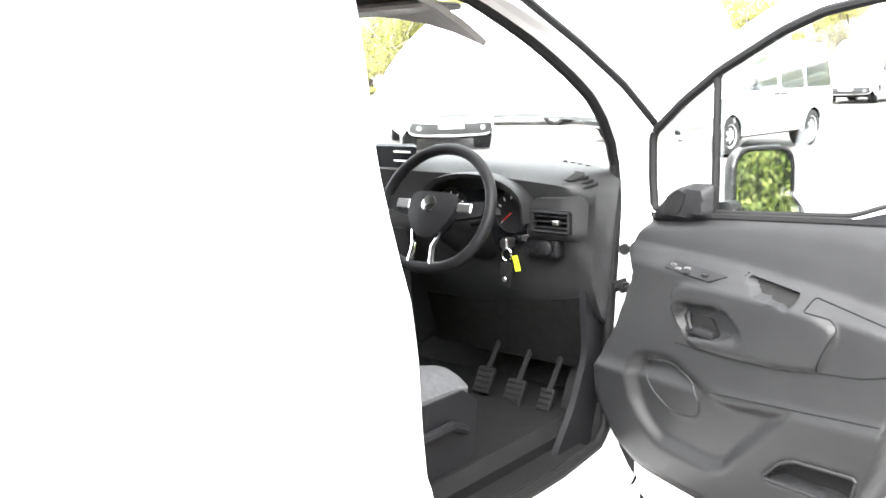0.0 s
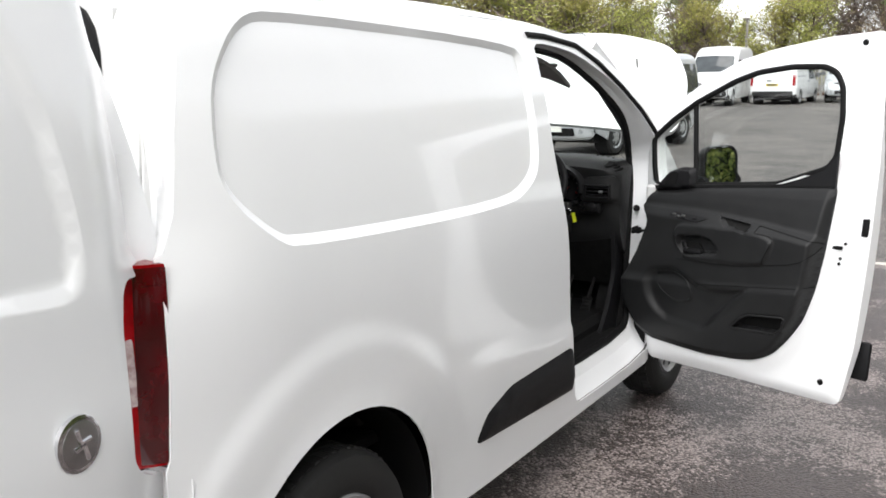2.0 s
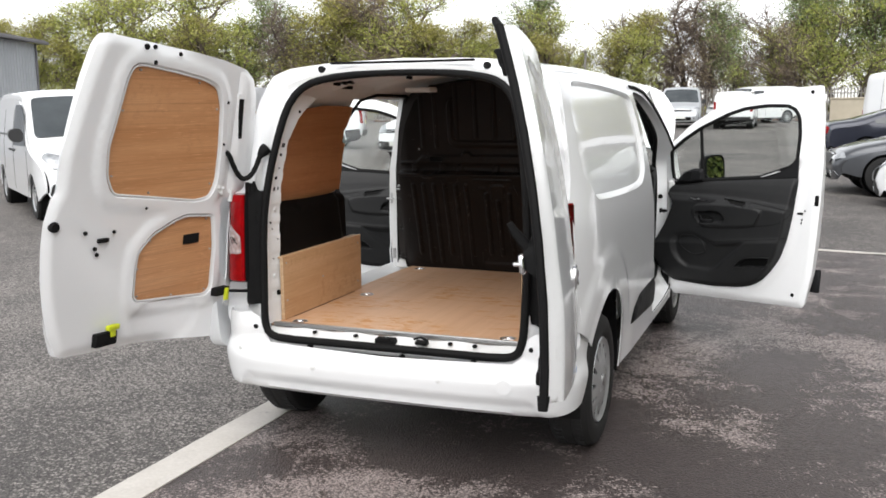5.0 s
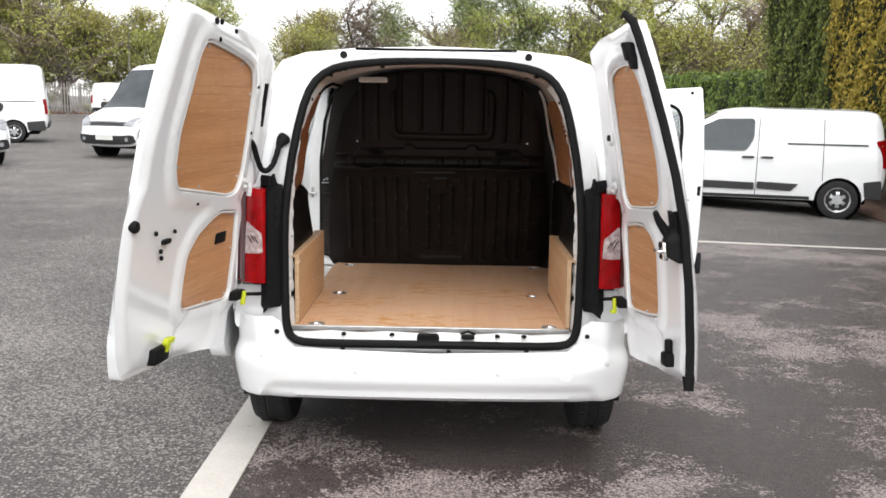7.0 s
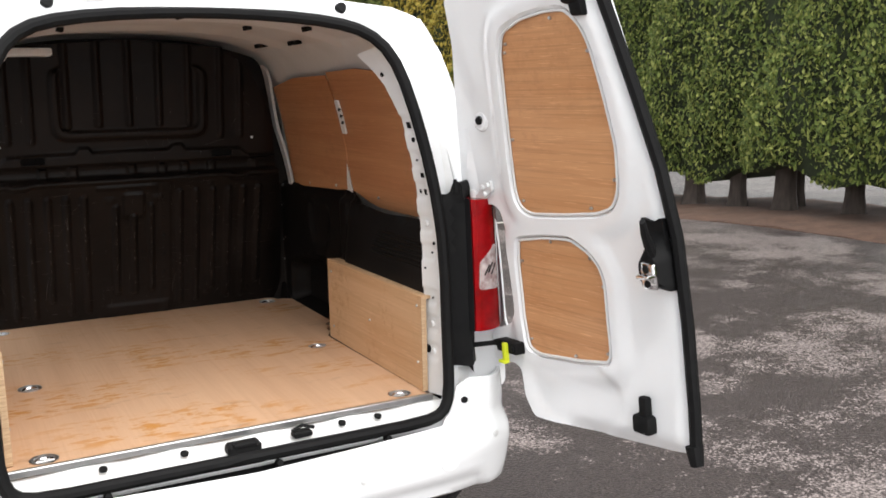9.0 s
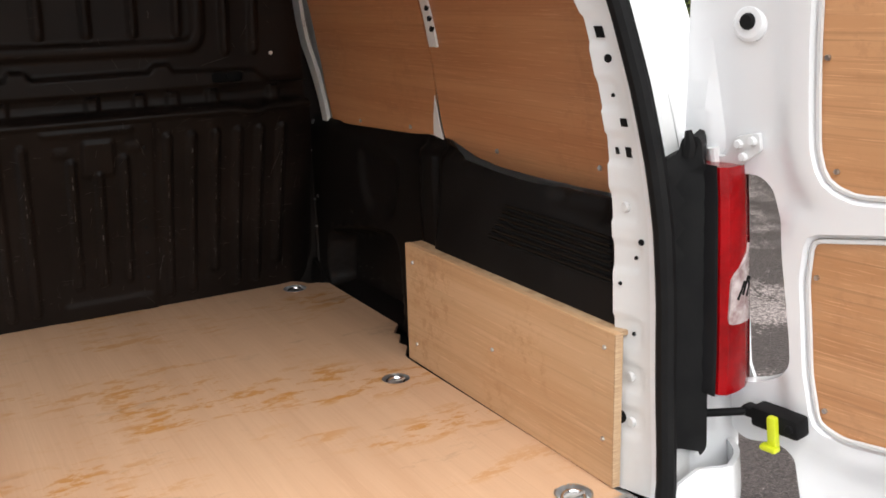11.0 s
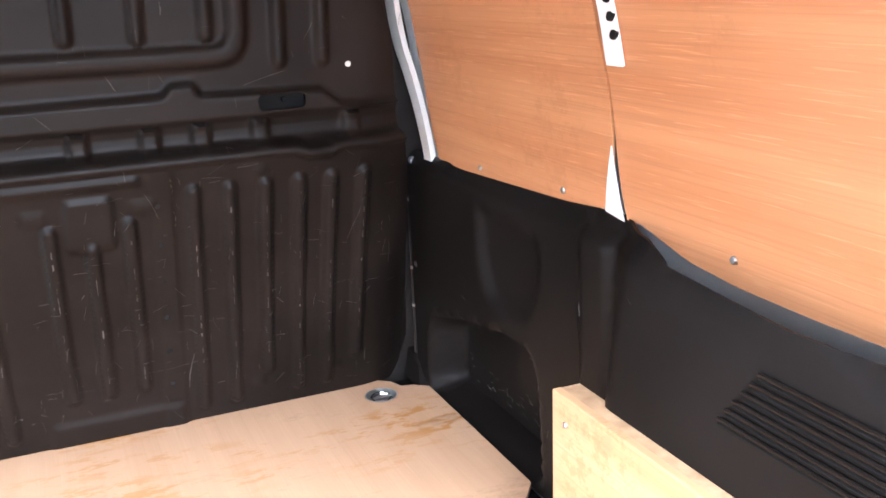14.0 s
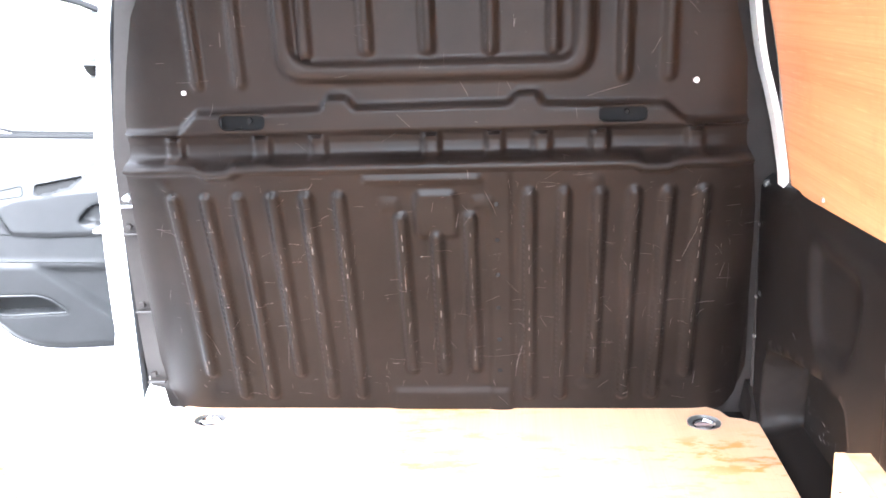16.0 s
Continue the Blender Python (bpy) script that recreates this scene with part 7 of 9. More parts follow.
LINE = surface("worn_white_line", (0.60, 0.57, 0.53), (0.52, 0.49, 0.45), 0.6, scale=3, bump=0.2, bump_scale=90, spots=(0.30, 0.28, 0.27), spot_scale=9, spot_lo=0.62, spot_hi=0.78, fine=(60, 0.15))
SOIL = surface("brown_needle_litter", (0.17, 0.10, 0.07), (0.10, 0.06, 0.042), 0.9, scale=4, bump=0.8, bump_scale=40, spots=(0.24, 0.17, 0.13), spot_scale=30, fine=(40, 0.4))
xs = np.r_[-600, -200, np.arange(-60, -12, 4.0), np.arange(-12, 14, 1.0), np.arange(14, 61, 4.0), 200, 600]
ys = np.r_[-300, -100, np.arange(-20, 0, 4.0), np.arange(0, 30, 1.0), np.arange(30, 100, 4.0), 200, 700]
gv = [(x, y, float(rise(x, y)) - 0.012 - (0.03 if -0.5 < x < 7 and -13 < y < 7 else 0)) for y in ys for x in xs]
gf = [(j * len(xs) + i, j * len(xs) + i + 1, (j + 1) * len(xs) + i + 1, (j + 1) * len(xs) + i) for j in range(len(ys) - 1) for i in range(len(xs) - 1)]
tagged(part("ground", (gv, gf), GREY), "grey chipped tarmac yard", "ground", kind="structure")
bay = sheet([(-0.86, -14.0), (7.75, -14.0), (7.35, 4.0), (7.1, 7.2), (-0.90, 7.75)], [], 0.5, lambda x, y: (x, y, rise(x, y) - 0.002), thick=0.05)
tagged(part("pavement", bay, DARK), "dark patched asphalt bay with pale worn marks", "asphalt", kind="structure")
lines = []
for a, b, w in (((-0.92, -14.0), (-0.92, 7.75), 0.20), ((-0.92, 7.72), (7.05, 7.20), 0.11)):
    d = Vector((b[0] - a[0], b[1] - a[1], 0)).normalized() * (w / 2)
    q = [(a[0] - d.y, a[1] + d.x), (a[0] + d.y, a[1] - d.x), (b[0] + d.y, b[1] - d.x), (b[0] - d.y, b[1] + d.x)]
    area = sum(p[0] * r[1] - r[0] * p[1] for p, r in zip(q, q[1:] + q[:1]))
    q = q if area > 0 else q[::-1]
    tagged(part("road_marking", sheet(q, [], 0.4, lambda x, y: (x, y, rise(x, y) + 0.004), thick=0.02), LINE), "worn white painted bay line", "road marking", kind="structure")
verge = sheet([(7.78, -16.0), (9.7, -16.0), (9.7, 62.0), (7.4, 62.0), (7.3, 20.0), (7.12, 7.2), (7.37, 4.0)], [], 0.22,
              lambda x, y: (x, y, rise(x, y) + 0.05 * np.clip(x - 7.2, 0, 0.8) + 0.018 * np.sin(7.1 * x + 3.3 * y) * np.sin(5.2 * y - 2 * x)), thick=0.06)
tagged(part("soil_verge", verge, SOIL), "brown soil verge with needle litter under hedge", "soil", kind="structure")

# ---------------------------------------------------------------- leaves
def leaf_stuff(name, c1, c2, c3, rough=0.55):
    """Foliage whose sprays each take their own green."""
    m = bpy.data.materials.new(name)
    m.use_nodes = True
    nt = m.node_tree
    b = nt.nodes["Principled BSDF"]
    geo = nt.nodes.new("ShaderNodeNewGeometry")
    ramp = nt.nodes.new("ShaderNodeValToRGB")
    ramp.color_ramp.elements[0].color, ramp.color_ramp.elements[1].color = (*c1, 1), (*c3, 1)
    ramp.color_ramp.elements.new(0.55).color = (*c2, 1)
    nt.links.new(geo.outputs["Random Per Island"], ramp.inputs[0])
    nt.links.new(ramp.outputs[0], b.inputs["Base Color"])
    b.inputs["Roughness"].default_value = rough
    b.inputs["Specular IOR Level"].default_value = 0.25
    return m


HEDGE = leaf_stuff("conifer_sprays", (0.054, 0.080, 0.015), (0.125, 0.165, 0.033), (0.29, 0.31, 0.082))
# Conifer green darkened to carry the shade inside the hedge.
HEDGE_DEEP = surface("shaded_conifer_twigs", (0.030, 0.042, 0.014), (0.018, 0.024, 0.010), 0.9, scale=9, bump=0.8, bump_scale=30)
GOLD = leaf_stuff("golden_conifer_sprays", (0.22, 0.19, 0.03), (0.38, 0.29, 0.045), (0.58, 0.43, 0.08))
CLIPPED = leaf_stuff("clipped_hedge_leaves", (0.08, 0.13, 0.025), (0.15, 0.22, 0.045), (0.23, 0.31, 0.075))
BARK = surface("brown_bark", (0.045, 0.034, 0.028), (0.085, 0.066, 0.054), 0.9, scale=20, stretch=(1, 1, 0.2), bump=0.7, bump_scale=50)


def sprays(P, N, size, droop, rng):
    """Small bent leaf sprays at points P facing roughly along N: two quads each, folded at the middle."""
    n = len(P)
    N = N + rng.normal(0, 0.45, (n, 3))
    N /= np.linalg.norm(N, axis=1, keepdims=True)
    up = np.array([0, 0, 1.0]) * droop + rng.normal(0, 0.5, (n, 3))
    T = up - (up * N).sum(1, keepdims=True) * N
    T /= np.maximum(np.linalg.norm(T, axis=1, keepdims=True), 1e-6)
    B = np.cross(N, T)
    s = size * rng.uniform(0.6, 1.35, (n, 1))
    w = s * rng.uniform(0.32, 0.55, (n, 1))
    tip, mid, end = P + T * s + N * s * 0.15, P + N * s * 0.30, P - T * s * 0.75
    V = np.stack([end, mid - B * w, tip, mid + B * w], 1).reshape(-1, 3)
    k = np.arange(n) * 4
    F = np.concatenate([np.stack([k, k + 1, k + 2], 1), np.stack([k, k + 2, k + 3], 1)])
    return V, F


def quick(name, V, F, material, parent, label=""):
    """As part(), for large meshes of triangles."""
    me = bpy.data.meshes.new(name)
    me.vertices.add(len(V))
    me.vertices.foreach_set("co", np.asarray(V, np.float32).ravel())
    F = np.asarray(F, np.int32)
    me.loops.add(F.size)
    me.loops.foreach_set("vertex_index", F.ravel())
    me.polygons.add(len(F))
    me.polygons.foreach_set("loop_start", np.arange(len(F), dtype=np.int32) * 3)
    me.update(calc_edges=True)
    me.materials.append(material)
    ob = new(name, me)
    ob.parent = parent
    tagged(ob, label, kind="stuff")
    return ob


def lumps(y, z, seed):
    """The uneven bulge of a hedge's face."""
    return (0.16 * np.sin(1.9 * y + seed) * np.sin(1.3 * z + 0.6 * y) + 0.09 * np.sin(5.3 * y + 2.1 * z + seed) + 0.06 * np.sin(9.7 * y - 4.1 * z) * np.sin(3.1 * z + 1.7 * y)
            + 0.04 * np.sin(17.0 * y + 11 * z) * np.sin(13 * z - 6 * y))


def hedge_row(owner, x0, y0, y1, z0, z1, deep, density, size, material, seed, end_face=True):
    rng = np.random.default_rng(seed)
    face = lambda y, z: x0 + 0.35 * np.clip((z - z0 - 0.5) / (z1 - z0), 0, 1) - lumps(y, z, seed) + 0.16 * np.exp(-((z - z0) / 0.3) ** 2)
    top = lambda y: z1 + 0.12 * np.sin(1.1 * y + seed) + 0.08 * np.sin(3.7 * y)
    base = lambda y: z0 + 0.10 * np.sin(2.3 * y + seed) + 0.07 * np.sin(6.1 * y)
    # a solid core behind the sprays, with the hedge's inner shade in its colour
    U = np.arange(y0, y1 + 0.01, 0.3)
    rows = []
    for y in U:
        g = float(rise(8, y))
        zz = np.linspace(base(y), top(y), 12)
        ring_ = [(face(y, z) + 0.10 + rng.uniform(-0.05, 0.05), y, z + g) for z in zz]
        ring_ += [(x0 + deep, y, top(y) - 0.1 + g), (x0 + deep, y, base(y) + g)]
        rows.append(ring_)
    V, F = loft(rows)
    mass = part("shaded_core", (V, F), HEDGE_DEEP, owner)
    tagged(mass, "solid dark core coloured as the hedge's inner shade", kind="stuff")
    n = int((y1 - y0) * (z1 - z0) * density)
    y, t = rng.uniform(y0, y1, n), rng.uniform(0, 1, n)
    z = base(y) + t * (top(y) - base(y))
    P = np.stack([face(y, z) + rng.uniform(-0.06, 0.14, n), y, z + rise(8, y)], 1)
    N = np.tile([-1.0, 0, 0.25], (n, 1))
    m = int((y1 - y0) * deep * density * 0.35)
    y = rng.uniform(y0, y1, m)
    P2 = np.stack([x0 + 0.3 + rng.uniform(0, deep - 0.3, m), y, top(y) + rng.uniform(-0.08, 0.10, m) + rise(8, y)], 1)
    N2 = np.tile([0, 0, 1.0], (m, 1))
    k = int(deep * (z1 - z0) * density * 0.6)
    P3 = np.stack([x0 + rng.uniform(0.2, deep, k), y0 + rng.uniform(-0.12, 0.08, k), z0 + rng.uniform(0, 1, k) * (z1 - z0) + float(rise(8, y0))], 1)
    N3 = np.tile([0, -1.0, 0.2], (k, 1))
    V, F = sprays(np.r_[P, P2, P3], np.r_[N, N2, N3], size, 0.8, rng)
    quick("foliage", V, F, material, owner)


def hedge_trunk(owner, x, y, rng):
    lean = rng.uniform(-0.08, 0.08)
    h = rng.uniform(1.25, 1.5)
    r = rng.uniform(0.09, 0.15)
    g = float(rise(x, y))
    rows = []
    for t, q in ((0.0, 1.7), (0.06, 1.25), (0.2, 1.0), (0.45, 0.92), (0.7, 1.0), (1.0, 0.7)):
        rows.append([(x + lean * t + q * r * math.cos(a) * (1 + 0.18 * math.sin(3 * a + y)), y + 0.5 * lean * t + q * r * math.sin(a), g + h * t - 0.03) for a in np.linspace(0, 2 * math.pi, 9, endpoint=False)])
    part("trunk", loft(rows), BARK, owner, "bare brown trunk")


near = thing("conifer_hedge", "tall clipped green conifer hedge on bare trunks", "hedge")
hedge_row(near, 7.95, -16.0, 13.6, 0.50, 5.7, 2.0, 1500, 0.036, HEDGE, 1)
rng = np.random.default_rng(4)
for y in np.arange(-15.5, 13.4, 0.92):
    hedge_trunk(near, 8.55 + rng.uniform(-0.15, 0.15), float(y) + rng.uniform(-0.2, 0.2), rng)
    if rng.random() < 0.3:
        hedge_trunk(near, 8.9, float(y) + 0.35, rng)
gold = thing("golden_conifer", "golden yellow conifer standing within the tall hedge", "conifer")
hedge_row(gold, 8.0, 13.6, 16.4, 0.5, 5.9, 2.0, 900, 0.05, GOLD, 2)
hedge_trunk(gold, 8.6, 15.0, rng)
last = thing("conifer_hedge", "tall clipped green conifer hedge beside golden conifer", "hedge")
hedge_row(last, 8.0, 16.4, 20.8, 0.5, 6.0, 2.0, 800, 0.052, HEDGE, 3)
for y in (17.0, 18.1, 19.3, 20.3):
    hedge_trunk(last, 8.6, y, rng)
low = thing("clipped_hedge", "long low square-clipped green hedge", "hedge")
hedge_row(low, 8.3, 20.8, 62.0, 0.05, 2.55, 1.6, 420, 0.06, CLIPPED, 5)

# ---------------------------------------------------------------- trees beyond the fence
LEAF_YELLOW = leaf_stuff("young_yellow_green_leaves", (0.22, 0.25, 0.05), (0.36, 0.39, 0.085), (0.54, 0.55, 0.17))
LEAF_OLIVE = leaf_stuff("olive_spring_leaves", (0.19, 0.19, 0.045), (0.31, 0.29, 0.075), (0.46, 0.42, 0.13))
LEAF_GREEN = leaf_stuff("fresh_green_leaves", (0.11, 0.155, 0.05), (0.20, 0.26, 0.095), (0.36, 0.41, 0.18))
LEAF_BUD = leaf_stuff("reddish_buds", (0.22, 0.17, 0.10), (0.32, 0.25, 0.15), (0.42, 0.35, 0.20))
TWIG = surface("grey_brown_twigs", (0.15, 0.115, 0.095), (0.22, 0.18, 0.155), 0.9, scale=3)


def branch_tree(seed, aspect, limbs, leaves, leaf_size, leaf, label, category="tree", multi=1, twig=0.012, bare=0.12, fluff=0.30):
    """A ten-metre tree: a tapered trunk that forks into limbs and twigs, with many small leaf sprays round the twigs."""
    rng = np.random.default_rng(seed)
    owner = thing("tree" if multi == 1 else "bush", label, category)
    wood, tips = [], []

    def limb(p, d, length, r, level):
        n = (7, 5, 3, 3)[level]
        pts = [p.copy()]
        for k in range(n):
            d = d + rng.normal(0, (0.07, 0.16, 0.22, 0.25)[level], 3) + np.array([0, 0, (0.05, 0.12, 0.08, 0.02)[level]])
            d /= np.linalg.norm(d)
            pts.append(pts[-1] + d * length / n)
            share = (k + 1) / n
            if level < 3 and not (level == 0 and share < bare):
                for _ in range(limbs[level]):
                    a = rng.uniform(0, 2 * math.pi)
                    e = d * rng.uniform(0.3, 0.8) + np.array([math.cos(a), math.sin(a), rng.uniform(0.0, 0.6)]) * 0.9
                    reach = (0.46, 0.50, 0.5)[level] * (1.1 - 0.55 * share if level == 0 else 1.0)
                    limb(pts[-1].copy(), e / np.linalg.norm(e), length * reach * rng.uniform(0.7, 1.2), r * 0.45, level + 1)
            if level >= 2 or share > 0.8:
                tips.append(pts[-1])
        rad = [max(r * (1 - 0.75 * k / n), twig) for k in range(n + 1)]
        rows = []
        for k, (q, s) in enumerate(zip(pts, rad)):
            t = pts[min(k + 1, n)] - pts[max(k - 1, 0)]
            t = t / np.linalg.norm(t)
            f = np.cross(t, [0.3, 0.9, 0.1])
            f /= np.linalg.norm(f)
            g = np.cross(t, f)
            m = 6 if level == 0 else 3
            rows.append([tuple(q + s * (f * math.cos(a) + g * math.sin(a))) for a in np.linspace(0, 2 * math.pi, m, endpoint=False)])
        wood.append((level, loft(rows)))

    for k in range(multi):
        lean = 0.08 if multi == 1 else 0.45
        d0 = np.array([rng.normal(0, lean), rng.normal(0, lean), 1.0])
        off = np.array([rng.uniform(-1, 1), rng.uniform(-1, 1), 0]) * (multi > 1) * 1.2
        limb(off + np.array([0, 0, -0.1]), d0 / np.linalg.norm(d0), 8.0, 0.20 / multi**0.5, 0)
    T = np.array(tips)
    high = np.percentile(T[:, 2], 99.5)
    wide = np.percentile(np.hypot(T[:, 0], T[:, 1]), 96)
    scale_to = np.array([5 * aspect / wide, 5 * aspect / wide, 9.7 / high])
    grow = lambda geo: ([tuple(np.array(p) * scale_to) for p in geo[0]], geo[1])
    part("trunk", grow(join(*[g for lv, g in wood if lv == 0])), BARK, owner)
    tagged(part("limbwork", grow(join(*[g for lv, g in wood if lv > 0])), TWIG, owner), kind="stuff")
    pick = rng.integers(0, len(T), leaves)
    P = T[pick] * scale_to + rng.normal(0, fluff, (leaves, 3))
    P[:, 2] = np.maximum(P[:, 2], 0.15)
    V, F = sprays(P, rng.normal(0, 1, (leaves, 3)), leaf_size, 0.2, rng)
    quick("crown", V, F, leaf, owner)
    return owner


KINDS = {
    "yellow": branch_tree(11, 0.80, (2, 2, 1), 11000, 0.085, LEAF_YELLOW, "leafy spring tree with yellow-green young leaves"),
    "olive": branch_tree(12, 0.85, (2, 2, 1), 14000, 0.09, LEAF_OLIVE, "dense rounded olive-green spring tree"),
    "green": branch_tree(13, 0.62, (2, 2, 1), 9000, 0.08, LEAF_GREEN, "tall open dark green spring tree"),
    "bare": branch_tree(14, 0.72, (2, 3, 2), 900, 0.06, LEAF_BUD, "bare brown tree with fine twigs", twig=0.017),
    "bud": branch_tree(15, 0.80, (2, 3, 1), 3500, 0.08, LEAF_BUD, "budding reddish-brown spring tree", twig=0.015),
    "bush": branch_tree(16, 1.25, (2, 2, 1), 14000, 0.13, LEAF_YELLOW, "broad many-stemmed yellow-green bush", "bush", multi=4, bare=0.0, fluff=0.5),
    "scrub": branch_tree(17, 1.30, (2, 2, 1), 13000, 0.13, LEAF_OLIVE, "broad olive scrub bush of many stems", "bush", multi=4, bare=0.0, fluff=0.5),
}
PLANTED = [(-92, 10, "olive"), (-88, 11, "olive"), (-80, 11, "yellow"), (-73, 12.4, "yellow"), (-67, 12.5, "yellow"), (-61, 13, "yellow"), (-56, 12, "green"), (-52, 9.6, "green"), (-49, 9.5, "bare"),
           (-45.5, 13, "olive"), (-42, 11.5, "olive"), (-39, 10.5, "bud"), (-36, 10.6, "yellow"), (-33, 8, "olive"), (-29, 8.0, "olive"), (-26.3, 11.4, "green"), (-23.5, 7.5, "bare"), (-20.5, 6.2, "olive"),
           (-16, 8.3, "olive"), (-13, 8.0, "bud"), (-9.7, 11.4, "bare"), (-6.8, 8.6, "bud"), (-4.5, 8.0, "green"), (-2, 9.2, "bare"), (0, 10.2, "green"), (3.4, 11, "green"), (7.5, 11.2, "green"),
           (11, 10.6, "bud"), (13.5, 10.8, "yellow"), (17.5, 11.4, "yellow"), (22, 10, "yellow"), (25, 9.6, "bud"), (28.5, 10.6, "yellow"), (32.5, 11.5, "yellow"), (37, 11, "olive"), (43, 11, "yellow"), (50, 11, "olive"), (58, 11, "green")]
rng = np.random.default_rng(8)
used = set()


def plant(kind, x, y, h, wide=1.0):
    s = h / 10
    m = pose(x, y, float(rise(x, y)) - 0.05, 0, 0, rng.uniform(0, 360)) @ Matrix.Diagonal((s * wide, s * wide, s, 1))
    if kind in used:
        copy_thing(KINDS[kind], m)
    else:
        used.add(kind)
        KINDS[kind].matrix_basis = m


NEARER = 0.73
for x, h, kind in PLANTED + [(x + 2.1, h * 0.72, {"green": "yellow", "bare": "bud", "bud": "bare", "olive": "yellow", "yellow": "olive"}[kind]) for x, h, kind in PLANTED]:
    y = 61.5 + rng.uniform(-1.8, 1.8)
    plant(kind, 2 + (x - 2) * NEARER, y, 1.6 + (h - 0.4) * NEARER * 1.08, 1.05)
for x in np.arange(-70, 46, 4.3):
    plant(("bush", "scrub", "scrub", "bud", "olive")[int(rng.integers(0, 5))], float(x) + rng.uniform(-0.8, 0.8), 58.5 + rng.uniform(-1.0, 4), rng.uniform(2.2, 3.6), 1.25)
for x in np.arange(-90, 60, 4.5):
    plant(("bud", "olive", "scrub")[int(rng.integers(0, 3))], float(x) + rng.uniform(-1.5, 1.5), 70 + rng.uniform(-3, 3), rng.uniform(4.6, 6.2), 1.35)

# ---------------------------------------------------------------- palisade fence, wall, shed, poles
PALE = surface("weathered_galvanised_steel", (0.30, 0.285, 0.26), (0.20, 0.185, 0.165), 0.6, metal=0.3, scale=0.8, spots=(0.17, 0.115, 0.08), spot_scale=2.2, spot_lo=0.60, spot_hi=0.74)
FENCE_Y = 55.0
fence = thing("palisade_fence", "grey-brown steel palisade security fence", "fence")
V, F = [], []
for k, x in enumerate(np.arange(-46, 34, 0.175)):
    g = float(rise(x, FENCE_Y))
    n = len(V)
    for y in (FENCE_Y - 0.012, FENCE_Y + 0.012):
        V += [(x - 0.034, y, g + 0.06), (x + 0.034, y, g + 0.06), (x + 0.034, y, g + 1.78), (x, y, g + 1.90), (x - 0.034, y, g + 1.78)]
    F += [(n, n + 1, n + 2, n + 3, n + 4), (n + 9, n + 8, n + 7, n + 6, n + 5)] + [(n + (i + 1) % 5, n + i, n + 5 + i, n + 5 + (i + 1) % 5) for i in range(5)]
tagged(part("paling", (V, F), PALE, fence), kind="stuff")
g = float(rise(0, FENCE_Y))
for z in (0.40, 1.50):
    part("rail", box(-46, 34, FENCE_Y + 0.02, FENCE_Y + 0.07, g + z, g + z + 0.06, 0.006), PALE, fence)
post = box(-0.05, 0.05, -0.04, 0.04, -0.1, 1.85, 0.008)
for k, x in enumerate(np.arange(-45, 34, 2.75)):
    ob = part("post", post, PALE, fence) if k == 0 else bpy.data.objects.new("post", first_post)
    if k == 0:
        first_post = ob.data
    else:
        scene.collection.objects.link(ob)
        ob.parent = fence
    ob.location = (float(x), FENCE_Y + 0.10, g)
BLOCK = surface("cream_painted_blockwork", (0.50, 0.45, 0.35), (0.42, 0.37, 0.29), 0.85, scale=1.2, bump=0.3, bump_scale=25)
blocks = thing("block_wall", "low cream painted concrete block wall", "wall")
part("wall", box(2.6, 7.9, 52.6, 52.85, g - 0.1, g + 1.20, 0.02), BLOCK, blocks)
part("coping", box(2.55, 7.95, 52.54, 52.91, g + 1.20, g + 1.27, 0.015), BLOCK, blocks)
kerb = thing("rubble_heap", "heap of pale rubble along the fence", "rubble", kind="stuff")
bits = []
for _ in range(240):
    x, y, s = rng.uniform(-26, 2.4), 54.4 - abs(rng.normal(0, 0.35)), rng.uniform(0.05, 0.15)
    bits.append(xf(box(-s, s, -s * 0.7, s * 0.7, -s * 0.5, s * 0.5, s * 0.2), pose(x, y, g + s * 0.3, rng.uniform(0, 40), rng.uniform(0, 40), rng.uniform(0, 180))))
tagged(part("rubble", join(*bits), SOIL, kerb), kind="stuff")

CLAD = surface("grey_profiled_cladding", (0.50, 0.52, 0.55), (0.44, 0.46, 0.49), 0.45, metal=0.15, scale=0.7, bump=0.1)
ROOFING = surface("dull_grey_roof_sheet", (0.22, 0.215, 0.23), (0.17, 0.165, 0.18), 0.6, metal=0.2, scale=0.6)
shed = thing("industrial_shed", "grey ribbed metal industrial shed with low roof", "building")
A, B_ = Vector((-33.0, 32.14, 0)), Vector((-24.9, 14.0, 0))
along = (B_ - A).normalized()
out = Vector((-along.y, along.x, 0))
out = out if out.x > 0 else -out
length, EAVE, WIDE = (B_ - A).length, 4.65, 14.0
frame_m = Matrix(((along.x, -out.x, 0, A.x), (along.y, -out.y, 0, A.y), (0, 0, 1, 0), (0, 0, 0, 1)))


def ribbed(n_len, high):
    """Profiled sheet: a trapezoid rib every 0.33 m."""
    pts = []
    for s in np.arange(0, n_len, 0.333):
        pts += [(s, 0.0), (s + 0.17, 0.0), (s + 0.20, -0.035), (s + 0.30, -0.035), (s + 0.333, 0.0)]
    V = [(s, d, z) for s, d in pts for z in (0, high)]
    F = [(2 * i, 2 * i + 2, 2 * i + 3, 2 * i + 1) for i in range(len(pts) - 1)]
    return V, F


side_wall = join(ribbed(length, EAVE), box(0, length, 0.05, 0.25, 0, EAVE, 0.01))
part("wall", xf(side_wall, frame_m), CLAD, shed, "grey ribbed wall")
end = join(box(-0.05, 0.15, 0.0, WIDE, 0, EAVE, 0.01), box(length - 0.15, length + 0.05, 0.0, WIDE, 0, EAVE, 0.01), box(0, length, WIDE - 0.2, WIDE, 0, EAVE, 0.01))
